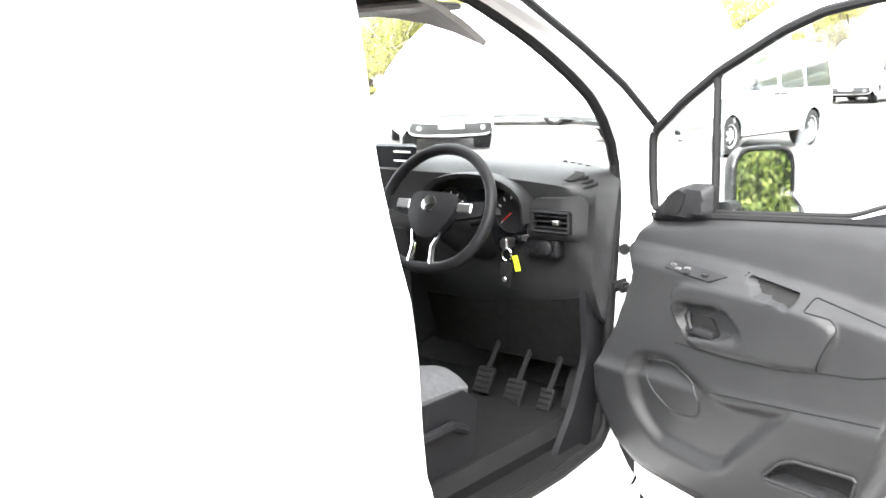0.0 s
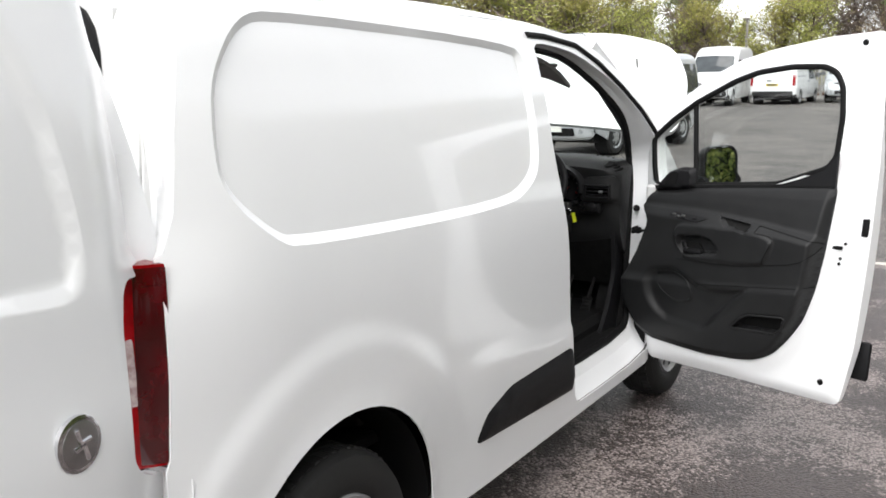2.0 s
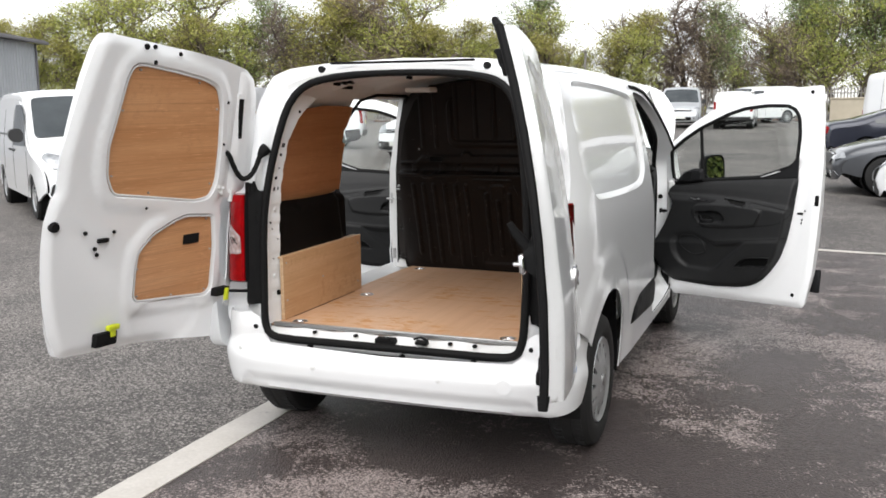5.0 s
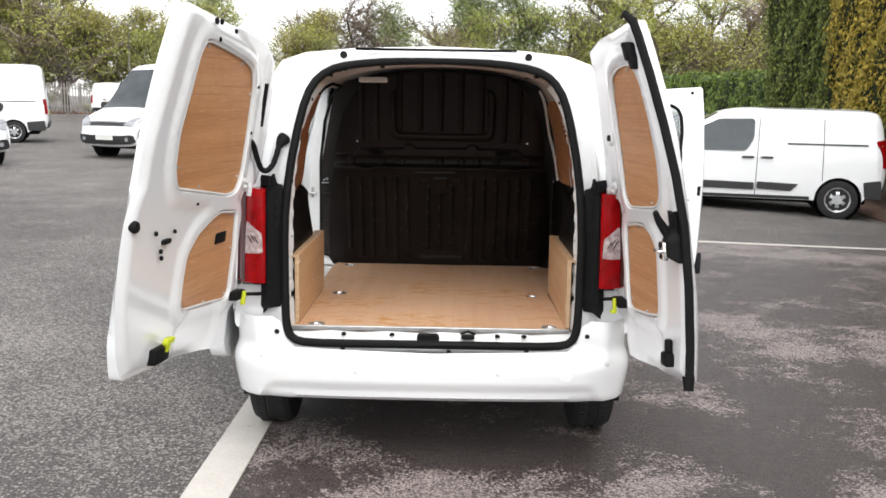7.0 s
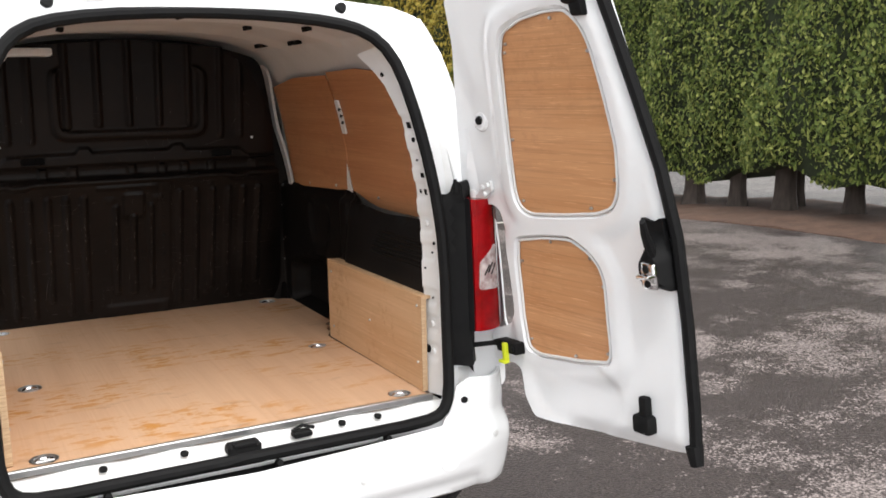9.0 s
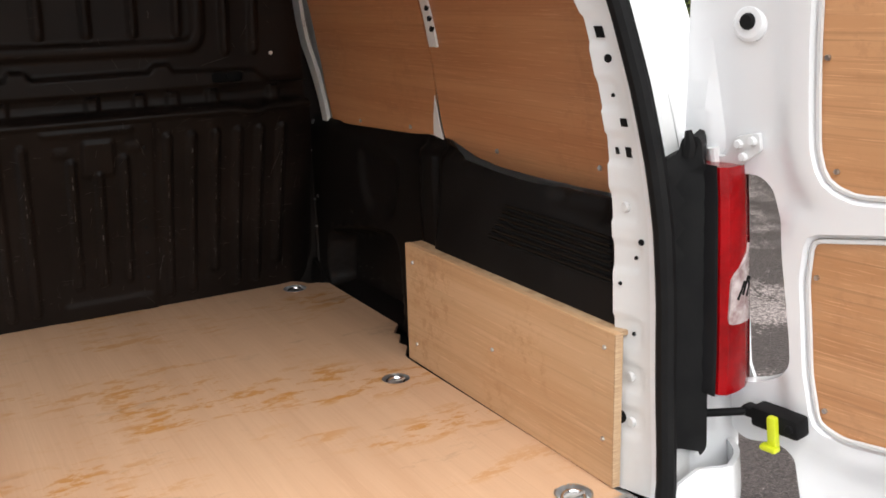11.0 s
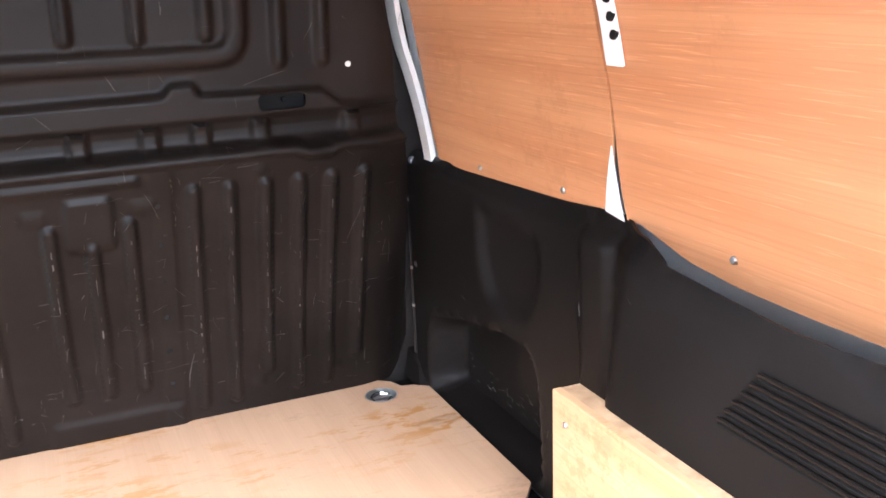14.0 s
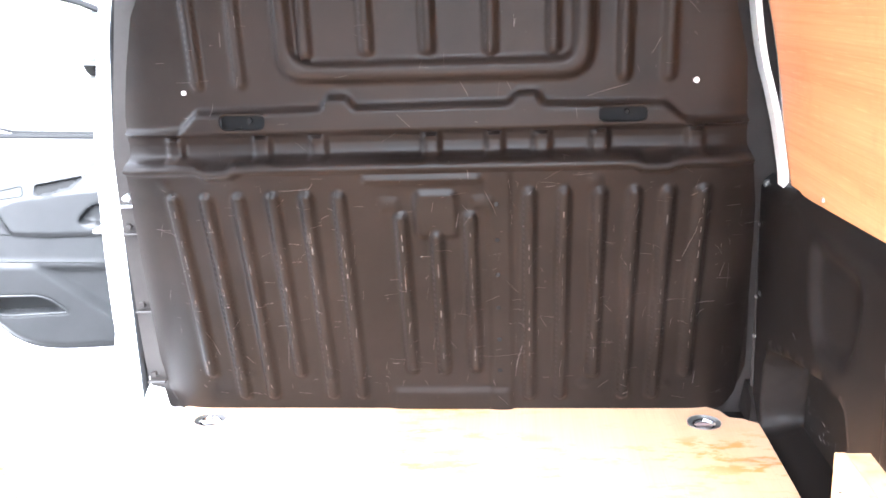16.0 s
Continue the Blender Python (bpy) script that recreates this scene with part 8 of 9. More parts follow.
part("wall", xf(end, frame_m), CLAD, shed, "grey ribbed wall")
roof_rows = [[(s, d, EAVE + 0.10 + h) for d, h in ((-0.35, -0.12), (-0.35, 0.08), (WIDE / 2, 1.15), (WIDE + 0.35, 0.08), (WIDE + 0.35, -0.12), (WIDE / 2, 0.95))] for s in (-0.4, length + 0.4)]
part("roof", xf(loft(roof_rows), frame_m), ROOFING, shed, "dull grey sheet roof")
part("gutter", xf(box(-0.4, length + 0.4, -0.5, -0.34, EAVE - 0.02, EAVE + 0.12, 0.02), frame_m), ROOFING, shed)
for s in (6.2, 11.5, 16.0):
    win = part("window", xf(box(s, s + 1.9, -0.06, 0.02, 2.75, 3.85, 0.01), frame_m), DARKGLASS, shed, "dark strip window")
    rim = join(box(s - 0.07, s + 1.97, -0.09, -0.02, 2.66, 2.75, 0.005), box(s - 0.07, s + 1.97, -0.09, -0.02, 3.85, 3.93, 0.005), box(s - 0.07, s, -0.09, -0.02, 2.75, 3.85, 0.005), box(s + 1.9, s + 1.97, -0.09, -0.02, 2.75, 3.85, 0.005))
    part("window_frame", xf(rim, frame_m), CLAD, win)
part("downpipe", xf(tube([(0.25, -0.10, 0), (0.25, -0.10, EAVE)], 0.05, 8), frame_m), ROOFING, shed)
for x, y, h in ((2 - 32 * 0.73, 59.5, 6.2), (2 - 19.5 * 0.73, 58.0, 4.9)):
    pole = thing("lamp_post", "thin pale grey lamp post beyond the fence", "lamp post")
    part("pole", tube([(x, y, 0.7), (x, y, h * 0.5), (x, y, h)], 0.08, 8), PALE, pole)
    part("lantern", box(x - 0.12, x + 0.12, y - 0.45, y + 0.1, h - 0.04, h + 0.07, 0.03), PALE, pole)

# ---------------------------------------------------------------- parked vehicles
PAINT_SILVER = surface("silver_car_paint", (0.56, 0.58, 0.60), (0.52, 0.54, 0.56), 0.3, metal=0.35, scale=1.5, coat=0.6)
PAINT_GREY = surface("grey_car_paint", (0.085, 0.09, 0.10), (0.075, 0.08, 0.09), 0.3, metal=0.5, scale=1.5, coat=0.8)
PAINT_BLUE = surface("dark_blue_car_paint", (0.030, 0.034, 0.052), (0.026, 0.029, 0.045), 0.3, metal=0.4, scale=1.5, coat=0.8)
PLASTIC = surface("black_bumper_plastic", (0.022, 0.022, 0.023), (0.030, 0.030, 0.031), 0.55, scale=8, bump=0.15)
PLATE = surface("white_number_plate", (0.72, 0.72, 0.68), (0.68, 0.68, 0.64), 0.4)
PLATE_REAR = surface("yellow_number_plate", (0.66, 0.52, 0.08), (0.62, 0.48, 0.07), 0.4)
LAMP = surface("headlamp_lens", (0.50, 0.52, 0.54), (0.22, 0.23, 0.24), 0.12, metal=0.2, scale=9, coat=1.0)

# shapes: length, half width, lean, belt, profile from the rear bottom over the roof to the nose bottom, axles, wheel radius
SHAPES = {
    "mid_van": dict(w=0.98, belt=1.02, lean=0.87, r=0.13, wheels=(-4.02, -0.93), wr=0.325,
                    pro=[(-5.00, 0.36), (-5.02, 0.85), (-4.98, 1.25), (-4.88, 1.93), (-4.55, 1.97), (-2.35, 1.97), (-1.95, 1.90), (-1.02, 1.20), (-0.35, 1.05), (-0.10, 0.88), (0.0, 0.62), (0.0, 0.42), (-0.10, 0.26)],
                    screen=(1.24, 1.84), lamp=(0.80, 1.02), grille=(0.80, 0.90), lower=(0.36, 0.60), side=[(-1.28, 1.09), (-1.62, 1.58), (-1.92, 1.72), (-2.50, 1.72), (-2.50, 1.07)]),
    "compact_van": dict(w=0.92, belt=1.00, lean=0.87, r=0.13, wheels=(-3.88, -0.84), wr=0.32,
                        pro=[(-4.60, 0.40), (-4.64, 0.80), (-4.60, 1.20), (-4.50, 1.74), (-4.25, 1.79), (-2.30, 1.80), (-1.90, 1.74), (-1.00, 1.18), (-0.38, 1.02), (-0.10, 0.86), (0.0, 0.64), (0.0, 0.44), (-0.10, 0.26)],
                        screen=(1.20, 1.72), lamp=(0.78, 1.00), grille=(0.66, 0.78), lower=(0.32, 0.60), side=[(-1.30, 1.08), (-1.62, 1.44), (-1.95, 1.60), (-2.52, 1.61), (-2.52, 1.28), (-2.40, 1.08)]),
    "high_van": dict(w=1.00, belt=1.10, lean=0.88, r=0.15, wheels=(-4.55, -1.00), wr=0.34,
                     pro=[(-5.50, 0.42), (-5.53, 0.9), (-5.50, 1.4), (-5.40, 2.44), (-5.10, 2.52), (-2.60, 2.52), (-2.10, 2.38), (-1.10, 1.38), (-0.40, 1.20), (-0.10, 1.00), (0.0, 0.72), (0.0, 0.48), (-0.10, 0.30)],
                     screen=(1.42, 2.10), lamp=(0.92, 1.16), grille=(0.78, 0.98), lower=(0.38, 0.66), side=[(-1.40, 1.24), (-1.75, 1.72), (-2.05, 1.92), (-2.62, 1.92), (-2.62, 1.22)]),
    "saloon": dict(w=0.91, belt=0.92, lean=0.74, r=0.12, wheels=(-3.75, -0.88), wr=0.33,
                   pro=[(-4.70, 0.32), (-4.74, 0.62), (-4.68, 0.98), (-4.45, 1.06), (-3.95, 1.10), (-3.05, 1.40), (-2.40, 1.44), (-1.95, 1.38), (-1.10, 0.98), (-0.45, 0.86), (-0.12, 0.72), (0.0, 0.52), (-0.02, 0.36), (-0.10, 0.20)],
                   screen=(1.00, 1.34), lamp=(0.60, 0.74), grille=(0.52, 0.70), lower=(0.24, 0.42), side=[(-1.45, 0.96), (-2.10, 1.30), (-2.90, 1.32), (-3.60, 1.08), (-3.60, 1.00)]),
    "suv": dict(w=0.93, belt=1.02, lean=0.80, r=0.13, wheels=(-3.55, -0.86), wr=0.36,
                pro=[(-4.40, 0.42), (-4.44, 0.8), (-4.38, 1.15), (-4.10, 1.58), (-3.80, 1.68), (-2.30, 1.69), (-1.90, 1.60), (-1.15, 1.10), (-0.40, 1.00), (-0.10, 0.86), (0.0, 0.60), (0.0, 0.42), (-0.10, 0.26)],
                screen=(1.14, 1.56), lamp=(0.76, 0.92), grille=(0.62, 0.90), lower=(0.30, 0.50), side=[(-1.50, 1.06), (-2.05, 1.50), (-3.70, 1.54), (-4.00, 1.22), (-3.95, 1.08)]),
}


def car_wheel(r):
    """Tyre and rim of a parked car, standing at the origin with its face to +x."""
    tyre = lathe([(r * 0.62, -0.19), (r * 0.86, -0.20), (r * 0.97, -0.18), (r, -0.15), (r, -0.04), (r * 0.97, -0.012), (r * 0.86, 0.0), (r * 0.66, -0.006), (r * 0.62, -0.03)], 28)
    outline = [(r * 0.64 * math.cos(t), r * 0.64 * math.sin(t)) for t in np.linspace(0, 2 * math.pi, 40, endpoint=False)]
    holes = []
    for k in range(6):
        a = 2 * math.pi * k / 6
        holes.append(fillet([(q * r * math.cos(a + d), q * r * math.sin(a + d)) for q, d in ((0.24, -0.22), (0.54, -0.32), (0.56, 0.32), (0.24, 0.22))], 0.02, 3))
    rim = sheet(outline, holes, 0.05, lambda u, v: (-0.012 - 0.03 * step01(0.1, 0.5 * r, np.hypot(u, v)) + 0.03 * step01(0.55 * r, 0.64 * r, np.hypot(u, v)), u, v), thick=0.02)
    return tyre, rim


def vehicle(name, label, shape, anchor, spot, heading, paint=None, windows="van", bumper=None, strip=False, group="parked vans", rear_glass=False, category="van", steer=0, yellow=False, tall=1.0):
    """A parked vehicle: nose at y = 0 and tail behind it, put down with its point anchor (x, y) on spot."""
    S = SHAPES[shape]
    paint, bumper = paint or WHITE, bumper or PLASTIC
    zoom = lambda z: z if z < S["belt"] else S["belt"] + (z - S["belt"]) * tall
    top_z = max(z for _, z in S["pro"])
    pro = np.array(fillet([(y, zoom(z)) for y, z in S["pro"]], 0.22, 6)[3:-3])
    pro = np.array([p for k, p in enumerate(pro) if k == 0 or np.hypot(*(p - pro[k - 1])) > 1e-3])
    tail, r, crown = pro[:, 0].min(), S["r"], 0.05
    tan = np.gradient(pro, axis=0)
    tan /= np.linalg.norm(tan, axis=1, keepdims=True)
    nor = np.stack([-tan[:, 1], tan[:, 0]], 1)
    roof = pro[:, 1].max()

    def half(y, z):
        lean = 1 - (1 - S["lean"]) * np.clip((z - S["belt"]) / (roof - S["belt"]), 0, 1) ** 1.25 - 0.05 * np.clip((0.55 - z) / 0.4, 0, 1) ** 2
        return S["w"] * lean * (1 - 0.13 * np.clip((y + 0.75) / 0.75, 0, 1) ** 2 - 0.035 * np.clip((tail + 0.4 - y) / 0.4, 0, 1) ** 2)

    def skin(P, N, x, lift=0.0):
        """A point of the shell over the profile, x metres off the middle."""
        w = half(P[..., 0], P[..., 1])
        ax = np.minimum(np.abs(x), w)
        bend = np.clip((ax - (w - r)) / r, 0, 1)
        drop = crown * (ax / w) ** 2 + r * (1 - np.sqrt(np.maximum(1 - bend**2, 0)))
        xx = np.sign(x) * ax
        grow = np.sqrt(np.maximum(1 - bend**2, 0))
        return xx + np.sign(x) * lift * bend, P[..., 0] + N[..., 0] * (lift * grow - drop), P[..., 1] + N[..., 1] * (lift * grow - drop)

    peak = int(np.argmax(pro[:, 1] + 0.02 * pro[:, 0]))

    def face(front):
        Q, M = (pro[peak:][::-1], nor[peak:][::-1]) if front else (pro[: peak - 3], nor[: peak - 3])
        o = np.argsort(Q[:, 1])
        Q, M = Q[o], M[o]

        def f(x, z, lift=0.008):
            z = np.asarray(z, float)
            P = np.stack([np.interp(z, Q[:, 1], Q[:, 0]), np.interp(z, Q[:, 1], Q[:, 1])], -1)
            N = np.stack([np.interp(z, Q[:, 1], M[:, 0]), np.interp(z, Q[:, 1], M[:, 1])], -1)
            N = N / np.linalg.norm(N, axis=-1, keepdims=True)
            return skin(P, N, np.asarray(x, float), lift)
        return f

    nose, back = face(True), face(False)
    owner = thing(name, label, category, group)

    def patch(pname, outline, f, material, lift=0.008, gap=0.09, lab="", parent=None, thick=0.012):
        area = sum(p[0] * q[1] - q[0] * p[1] for p, q in zip(outline, outline[1:] + outline[:1]))
        geo = sheet(outline if area > 0 else outline[::-1], [], gap, lambda x, z: f(x, z, lift), thick=thick)
        V, F = geo
        return part(pname, (V, F), material, parent or owner, lab)

    flank = lambda s: (lambda y, z, lift=0.008: (s * (half(y, z) + lift), y, z))
    # shell
    steps = np.r_[-1, -0.995, -0.97, -0.93, np.linspace(-0.86, 0.86, 9), 0.93, 0.97, 0.995, 1]
    rows = []
    for P, N in zip(pro, nor):
        x, y, z = skin(np.tile(P, (len(steps), 1)), np.tile(N, (len(steps), 1)), steps * half(P[0], P[1]))
        rows.append(list(zip(x, y, z)))
    V, F = loft(rows, closed=False)
    shell = (V, [tuple(reversed(f)) for f in F])
    edge = [tuple(p) for p in pro - nor * (r + crown)]
    bottom = []
    y_now = edge[-1][0]
    for wy in sorted(S["wheels"], reverse=True):
        R = S["wr"] + 0.045
        bottom.append((wy + R, 0.30))
        for a in np.linspace(0.05, math.pi - 0.05, 12):
            bottom.append((wy + R * math.cos(a), max(S["wr"] + R * math.sin(a), 0.30)))
        bottom.append((wy - R, 0.30))
    outline = edge + bottom
    out_ccw = sum(p[0] * q[1] - q[0] * p[1] for p, q in zip(outline, outline[1:] + outline[:1])) > 0
    ol = outline if out_ccw else outline[::-1]
    right = sheet(ol, [], 0.16, lambda y, z: (half(y, z), y, z), thick=0.03)
    left = flip(right)
    # weld the rim of the flanks to the shell by their shared edge
    part("body", join(shell, right, left), paint, owner, "", 40)
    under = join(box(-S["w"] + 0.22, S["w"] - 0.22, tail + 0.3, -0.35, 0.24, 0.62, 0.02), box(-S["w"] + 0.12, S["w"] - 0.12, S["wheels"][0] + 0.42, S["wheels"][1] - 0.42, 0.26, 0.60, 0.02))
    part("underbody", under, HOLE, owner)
    wx = S["w"] - 0.02
    tyre, rim = car_wheel(S["wr"])
    first_wheel = None
    for sx in (1, -1):
        for wy in S["wheels"]:
            turn = pose(sx * wx, wy, S["wr"], 0, 0, (0 if sx > 0 else 180) + (steer if wy > -2 else 0))
            if first_wheel is None:
                first_wheel = part("wheel", tyre, TYRE, owner)
                part("rim", rim, ALLOY, first_wheel)
                part("brake_disc", lathe([(S["wr"] * 0.5, -0.10), (S["wr"] * 0.5, -0.085), (0.05, -0.08)], 20), HOLE, first_wheel)
                first_wheel.matrix_basis = turn
            else:
                copy_thing(first_wheel, turn)
            liner = lathe([(S["wr"] + 0.055, -0.30), (S["wr"] + 0.055, -0.03)], 20)
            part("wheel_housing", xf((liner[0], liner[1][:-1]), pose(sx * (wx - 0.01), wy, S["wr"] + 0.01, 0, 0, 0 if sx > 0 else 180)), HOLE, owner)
    # glass
    z0, z1 = S["screen"][0], zoom(S["screen"][1])
    w0, w1 = half(-1.1, z0) - 0.10, half(-1.9, z1) - 0.11
    part_screen = patch("windscreen", fillet([(-w0, z0), (w0, z0), (w1, z1), (-w1, z1)], 0.08, 4), nose, DARKGLASS, 0.006, 0.12, "dark windscreen")
    wiper = tube([tuple(float(v) for v in nose(x, z0 + 0.03 + 0.05 * abs(x), 0.02)) for x in np.linspace(-0.6, 0.3, 6)], 0.012, 6)
    part("wiper", wiper, PLASTIC, owner)
    for sx in (1, -1):
        glass_outline = [(y, zoom(z)) for y, z in S["side"]]
        patch("side_window", fillet(glass_outline, 0.06, 4), flank(sx), DARKGLASS, 0.006, 0.14, "dark side window")
        if windows == "minibus":
            for a, b in ((-2.66, -3.55), (-3.68, -4.70)):
                patch("side_window", fillet([(a, 1.09), (b, 1.09), (b + 0.06, 1.70), (a, 1.72)], 0.07, 4), flank(sx), DARKGLASS, 0.006, 0.14, "dark side window")
        ym = S["side"][0][0] - 0.02
        mz = S["side"][0][1] + 0.06
        mir = rounded([(0, 0), (0.20, 0.01), (0.22, 0.20), (0.02, 0.22)], 2)
        arm = loft([[(sx * (half(ym, mz) + 0.02 + u), ym + k, mz + v) for u, v in mir] for k in (-0.08, 0.02, 0.08)])
        part("wing_mirror", arm, PLASTIC, owner, "black wing mirror")
        lamp_out = S["w"] * 0.86
        lz0, lz1 = S["lamp"]
        patch("headlight", fillet([(sx * (lamp_out - 0.34), lz0 + 0.02), (sx * (lamp_out - 0.06), lz0), (sx * (lamp_out + 0.06), lz1), (sx * (lamp_out - 0.02), lz1 + 0.02), (sx * (lamp_out - 0.20), lz1 - 0.04)], 0.03, 3), nose, LAMP, 0.012, 0.06, "clear headlight")
        rear_z = (0.85, 1.32) if "van" in shape or windows == "minibus" else (0.78, 0.96)
        wide = 0.13 if "van" in shape else 0.36
        rw = S["w"] * 0.965
        patch("tail_light", fillet([(sx * (rw - wide), rear_z[0]), (sx * (rw - 0.02), rear_z[0]), (sx * (rw - 0.02), rear_z[1]), (sx * (rw - wide), rear_z[1])], 0.03, 3), back, RED, 0.012, 0.06, "red tail light")
        for y in ((-2.44, -2.74) if "van" in shape else (-2.35, -3.2)):
            hz = S["belt"] - 0.02
            h = float(half(np.array(y), np.array(hz)))
            part("door_handle", xf(box(-0.02, 0.02, -0.10, 0.10, -0.018, 0.018, 0.012), pose(sx * (h + 0.018), y, hz)), PLASTIC, owner, "black door handle")
        for pts in ([(-2.58, 0.36), (-2.60, zoom(S["belt"] + 0.62) if "van" in shape else 1.2)], [(-1.22, 0.42), (-1.24, S["belt"])], [(-3.62, 0.62), (-3.60, zoom(S["belt"] + 0.62))]) if "van" in shape else ([(-2.45, 0.34), (-2.5, 1.0)], [(-1.3, 0.4), (-1.36, 0.9)]):
            (ya, za), (yb, zb) = pts
            patch("door_gap", [(ya - 0.005, za), (ya + 0.005, za), (yb + 0.005, zb), (yb - 0.005, zb)], flank(sx), HOLE, 0.003, 0.15, thick=0.004)
        if "van" in shape:
            patch("slide_rail", [(-3.05, S["belt"] + 0.20), (tail + 0.35, S["belt"] + 0.20), (tail + 0.35, S["belt"] + 0.226), (-3.05, S["belt"] + 0.226)], flank(sx), PLASTIC, 0.004, 0.2, "dark sliding door rail", thick=0.006)
        if strip:
            for a, b in ((S["wheels"][1] - 0.46, -2.56), (-2.60, S["wheels"][0] + 0.62)):
                patch("side_strip", fillet([(a, 0.58), (b, 0.56), (b + 0.12 if b < -2.7 else b, 0.44), (a, 0.46)], 0.02, 3), flank(sx), PLASTIC, 0.014, 0.16, "black side strip")
            patch("sill", [(S["wheels"][1] - 0.44, 0.31), (S["wheels"][0] + 0.44, 0.31), (S["wheels"][0] + 0.44, 0.36), (S["wheels"][1] - 0.44, 0.36)], flank(sx), PLASTIC, 0.008, 0.2)
            corner = fillet([(tail + 0.10, 0.36), (S["wheels"][0] - 0.40, 0.36), (S["wheels"][0] - 0.36, 0.62), (tail + 0.12, 0.66)], 0.03, 3)
            patch("bumper_corner", corner, flank(sx), PLASTIC, 0.014, 0.12, "black bumper corner")
    # front and rear trim
    g0, g1 = S["grille"]
    gw = S["w"] * 0.55
    patch("grille", fillet([(-gw, g0), (gw, g0), (gw * 1.05, g1), (-gw * 1.05, g1)], 0.03, 3), nose, PLASTIC, 0.010, 0.1, "black grille")
    patch("grille_bar", [(-gw * 0.9, g1 - 0.03), (gw * 0.9, g1 - 0.03), (gw * 0.9, g1 - 0.015), (-gw * 0.9, g1 - 0.015)], nose, CHROME, 0.018, 0.15)
    l0, l1 = S["lower"]
    lw = S["w"] * 0.86
    patch("front_bumper", fillet([(-lw, l0), (lw, l0), (lw * 0.96, l1), (lw * 0.55, l1 - 0.03), (-lw * 0.55, l1 - 0.03), (-lw * 0.96, l1)], 0.05, 3), nose, bumper, 0.016, 0.1, "front bumper")
    if bumper is not PLASTIC:
        patch("air_intake", fillet([(-gw, l0 + 0.03), (gw, l0 + 0.03), (gw * 0.95, l1 - 0.06), (-gw * 0.95, l1 - 0.06)], 0.04, 3), nose, HOLE, 0.022, 0.1, "dark air intake")
    for sx in (1, -1):
        patch("fog_lamp", [(sx * lw * 0.78 + 0.05 * math.cos(t), l0 + 0.12 + 0.05 * math.sin(t)) for t in np.linspace(0, 2 * math.pi, 12, endpoint=False)], nose, LAMP, 0.022, 0.05)
    pz = (l0 + l1) / 2 + 0.04
    patch("number_plate", [(-0.26, pz - 0.055), (0.26, pz - 0.055), (0.26, pz + 0.055), (-0.26, pz + 0.055)], nose, PLATE, 0.032, 0.15, "white number plate")
    patch("plate_bar", [(-0.20, pz - 0.03), (0.20, pz - 0.03), (0.20, pz + 0.03), (-0.20, pz + 0.03)], nose, HOLE, 0.037, 0.15, thick=0.004)
    rz = 0.62 if "van" in shape else 0.50
    patch("rear_bumper", fillet([(-lw, 0.38), (lw, 0.38), (lw, rz), (-lw, rz)], 0.05, 3), back, bumper, 0.03, 0.12, "rear bumper")
    patch("number_plate", [(-0.26, rz + 0.22), (0.26, rz + 0.22), (0.26, rz + 0.33), (-0.26, rz + 0.33)], back, PLATE_REAR, 0.02, 0.15, "yellow number plate")
    patch("plate_bar", [(-0.20, rz + 0.245), (0.20, rz + 0.245), (0.20, rz + 0.305), (-0.20, rz + 0.305)], back, HOLE, 0.025, 0.15, thick=0.004)
    if "van" in shape and not rear_glass:
        patch("door_gap", [(-0.006, 0.62), (0.006, 0.62), (0.006, roof - 0.2), (-0.006, roof - 0.2)], back, HOLE, 0.003, 0.15, thick=0.004)
        part("door_handle", xf(box(-0.10, 0.10, -0.02, 0.02, -0.03, 0.03, 0.012), Matrix.Translation([float(v) for v in back(-0.14, 1.06, 0.02)])), PLASTIC, owner, "black door handle")
    if rear_glass:
        ga, gb = S["belt"] + 0.08, roof - 0.16
        if shape == "saloon":
            ga, gb = 1.10, 1.36
        gw2 = S["w"] * 0.70
        patch("rear_window", fillet([(-gw2, ga), (gw2, ga), (gw2 * 0.9, gb), (-gw2 * 0.9, gb)], 0.06, 4), back, DARKGLASS, 0.006, 0.12, "dark rear window")
    h = Vector((heading[0], heading[1], 0)).normalized()
    yaw = math.degrees(math.atan2(-h.x, h.y))
    R = pose(0, 0, 0, 0, 0, yaw)
    p = R @ Vector((anchor[0], anchor[1], 0))
    x, y = spot[0] - p.x, spot[1] - p.y
    z = float(rise(spot[0], spot[1])) - 0.008
    pitch = math.degrees(math.atan(0.011 * h.y)) if y > 9 else 0
    owner.matrix_basis = pose(x, y, z, 0, 0, yaw) @ pose(0, 0, 0, pitch)
    return owner


NOSE = (0, 0)
vehicle("panel_van", "white mid-size panel van with grey windscreen", "mid_van", (0.96, -0.93), (-9.1, 7.2), (0.8, -0.6))
vehicle("panel_van", "white mid-size panel van with black lower bumper", "mid_van", NOSE, (-10.1, 15.9), (0.72, -0.69))
reefer = vehicle("refrigerated_van", "white raised-roof van with roof cooling unit", "mid_van", (-0.96, -4.02), (-13.2, 24.7), (-0.93, -0.36), strip=True, tall=1.42)
part("cooling_unit", box(-0.7, 0.7, -3.3, -2.3, 2.36, 2.58, 0.09, 2), WHITE, reefer, "white roof cooling unit")
vehicle("panel_van", "white raised-roof van with black bumper facing the yard", "mid_van", NOSE, (-8.4, 19.1), (-0.38, -0.92), tall=1.42)
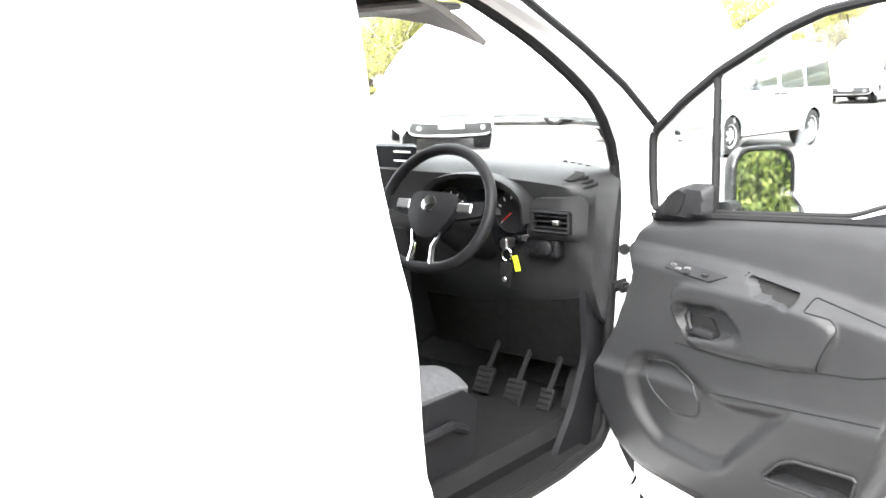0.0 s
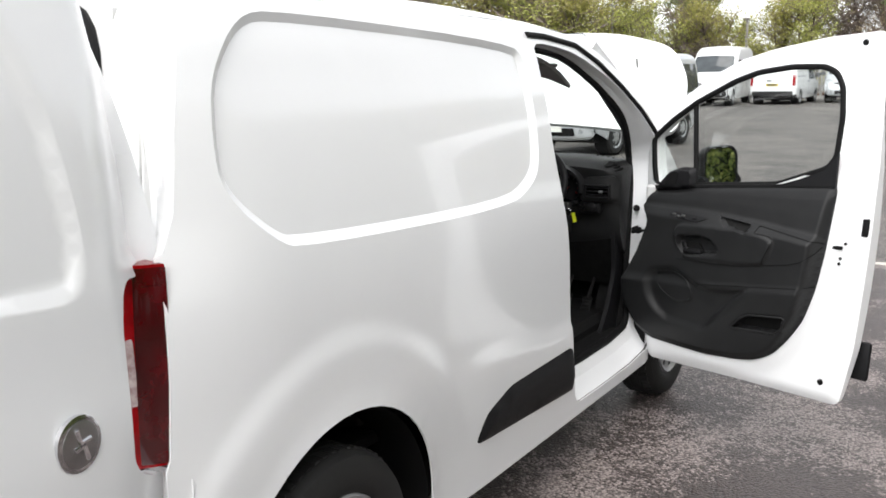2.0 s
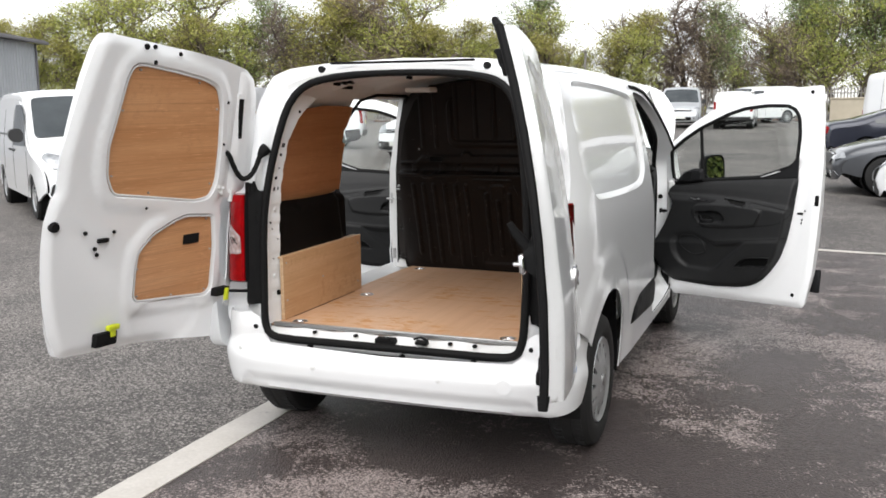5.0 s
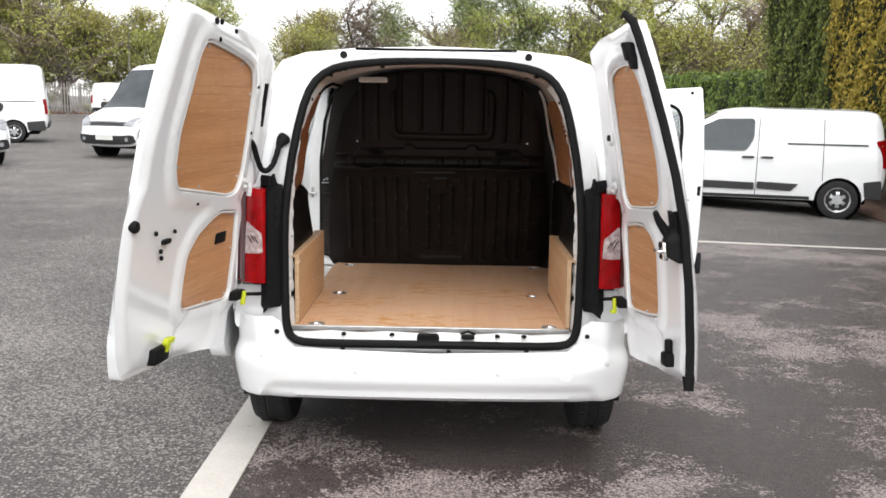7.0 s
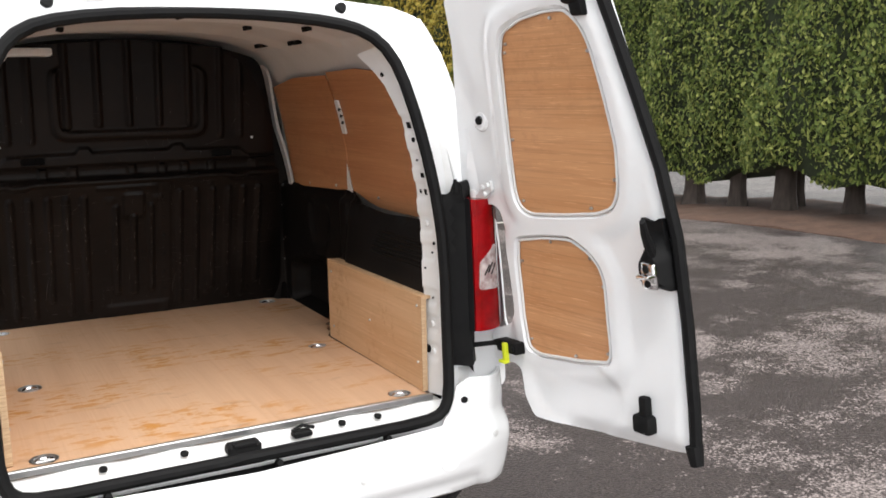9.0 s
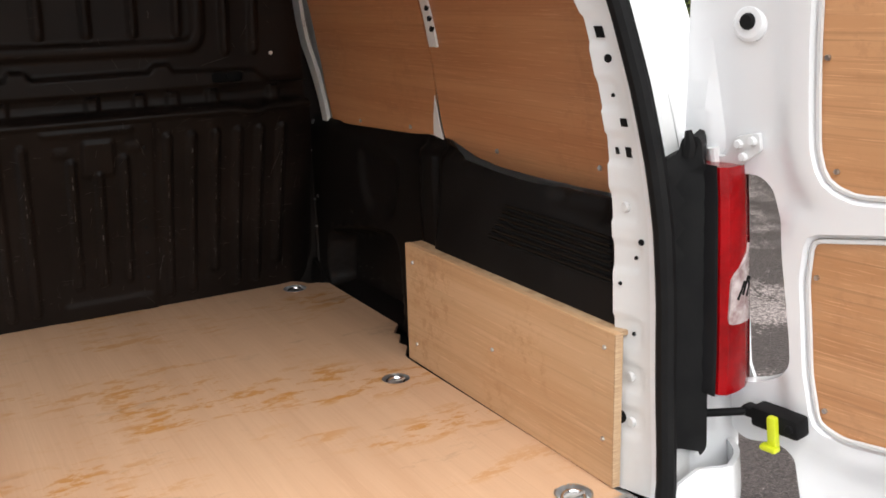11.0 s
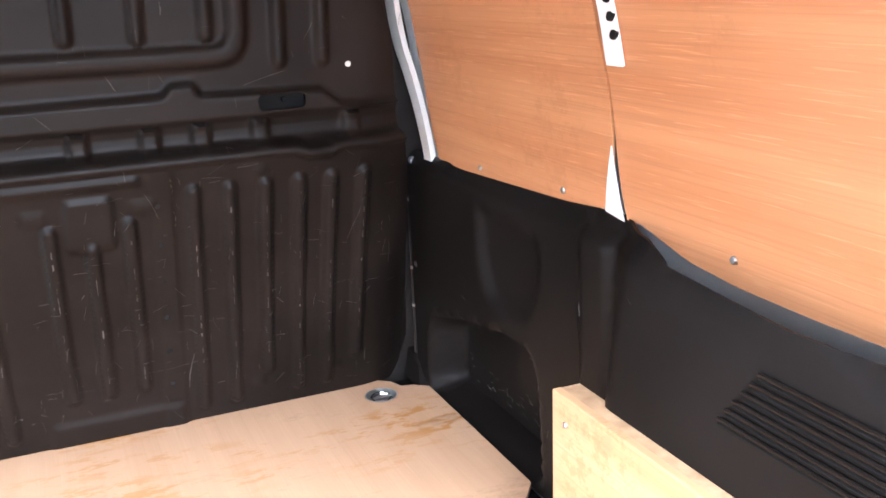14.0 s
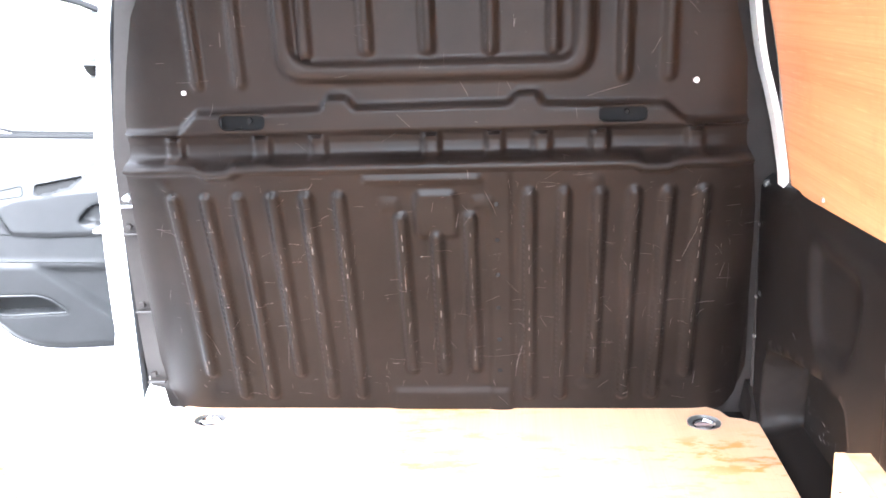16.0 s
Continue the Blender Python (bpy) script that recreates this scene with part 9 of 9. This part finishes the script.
vehicle("panel_van", "white panel van standing with its rear doors towards yard", "mid_van", (0, -5.0), (-18.6, 47.5), (0.08, 1.0))
vehicle("compact_van", "white compact van with black side strips", "compact_van", (-0.92, -3.88), (6.40, 11.4), (-0.965, 0.26), strip=True)
vehicle("panel_van", "white panel van parked by the clipped hedge", "mid_van", (0, -2.5), (6.1, 24.0), (0.85, 0.5), strip=True)
vehicle("high_roof_van", "white high-roofed van parked by the clipped hedge", "high_van", (0, -2.7), (6.0, 31.0), (0.8, 0.6))
vehicle("minibus", "silver minibus with dark side windows", "mid_van", (-0.96, -4.02), (-4.1, 19.7), (-0.12, -1.0), paint=PAINT_SILVER, windows="minibus", rear_glass=True, category="minibus", bumper=PAINT_SILVER)
vehicle("high_roof_van", "white high-roofed van facing down the yard", "high_van", NOSE, (-9.2, 39.0), (0.05, -1.0))
vehicle("panel_van", "white panel van seen by its rear doors", "mid_van", (0, -5.0), (-6.9, 41.0), (0.02, 1.0))
vehicle("minibus", "silver minibus facing down the yard by the fence", "mid_van", NOSE, (-4.2, 43.0), (0.1, -1.0), paint=PAINT_SILVER, windows="minibus", rear_glass=True, category="minibus", bumper=PAINT_SILVER)
vehicle("compact_van", "white compact van backing onto the yard", "compact_van", (0, -4.8), (-1.7, 42.0), (0.0, 1.0), strip=True)
vehicle("panel_van", "white panel van near the fence", "mid_van", NOSE, (-3.2, 49.0), (-0.75, -0.65))
vehicle("saloon_car", "dark blue saloon car with red tail lights", "saloon", (0.9, -4.65), (2.1, 20.5), (0.97, 0.10), paint=PAINT_BLUE, group="parked cars", rear_glass=True, category="car", bumper=PAINT_BLUE)
vehicle("saloon_car", "dark grey saloon car with clear headlights", "saloon", (-0.75, -0.1), (2.2, 14.0), (-0.96, -0.10), paint=PAINT_GREY, group="parked cars", rear_glass=True, category="car", bumper=PAINT_GREY)
vehicle("saloon_car", "silver saloon car standing behind the palisade fence", "saloon", NOSE, (-22.5, 57.0), (-0.95, 0.1), paint=PAINT_SILVER, group="parked cars", rear_glass=True, category="car", bumper=PAINT_SILVER)
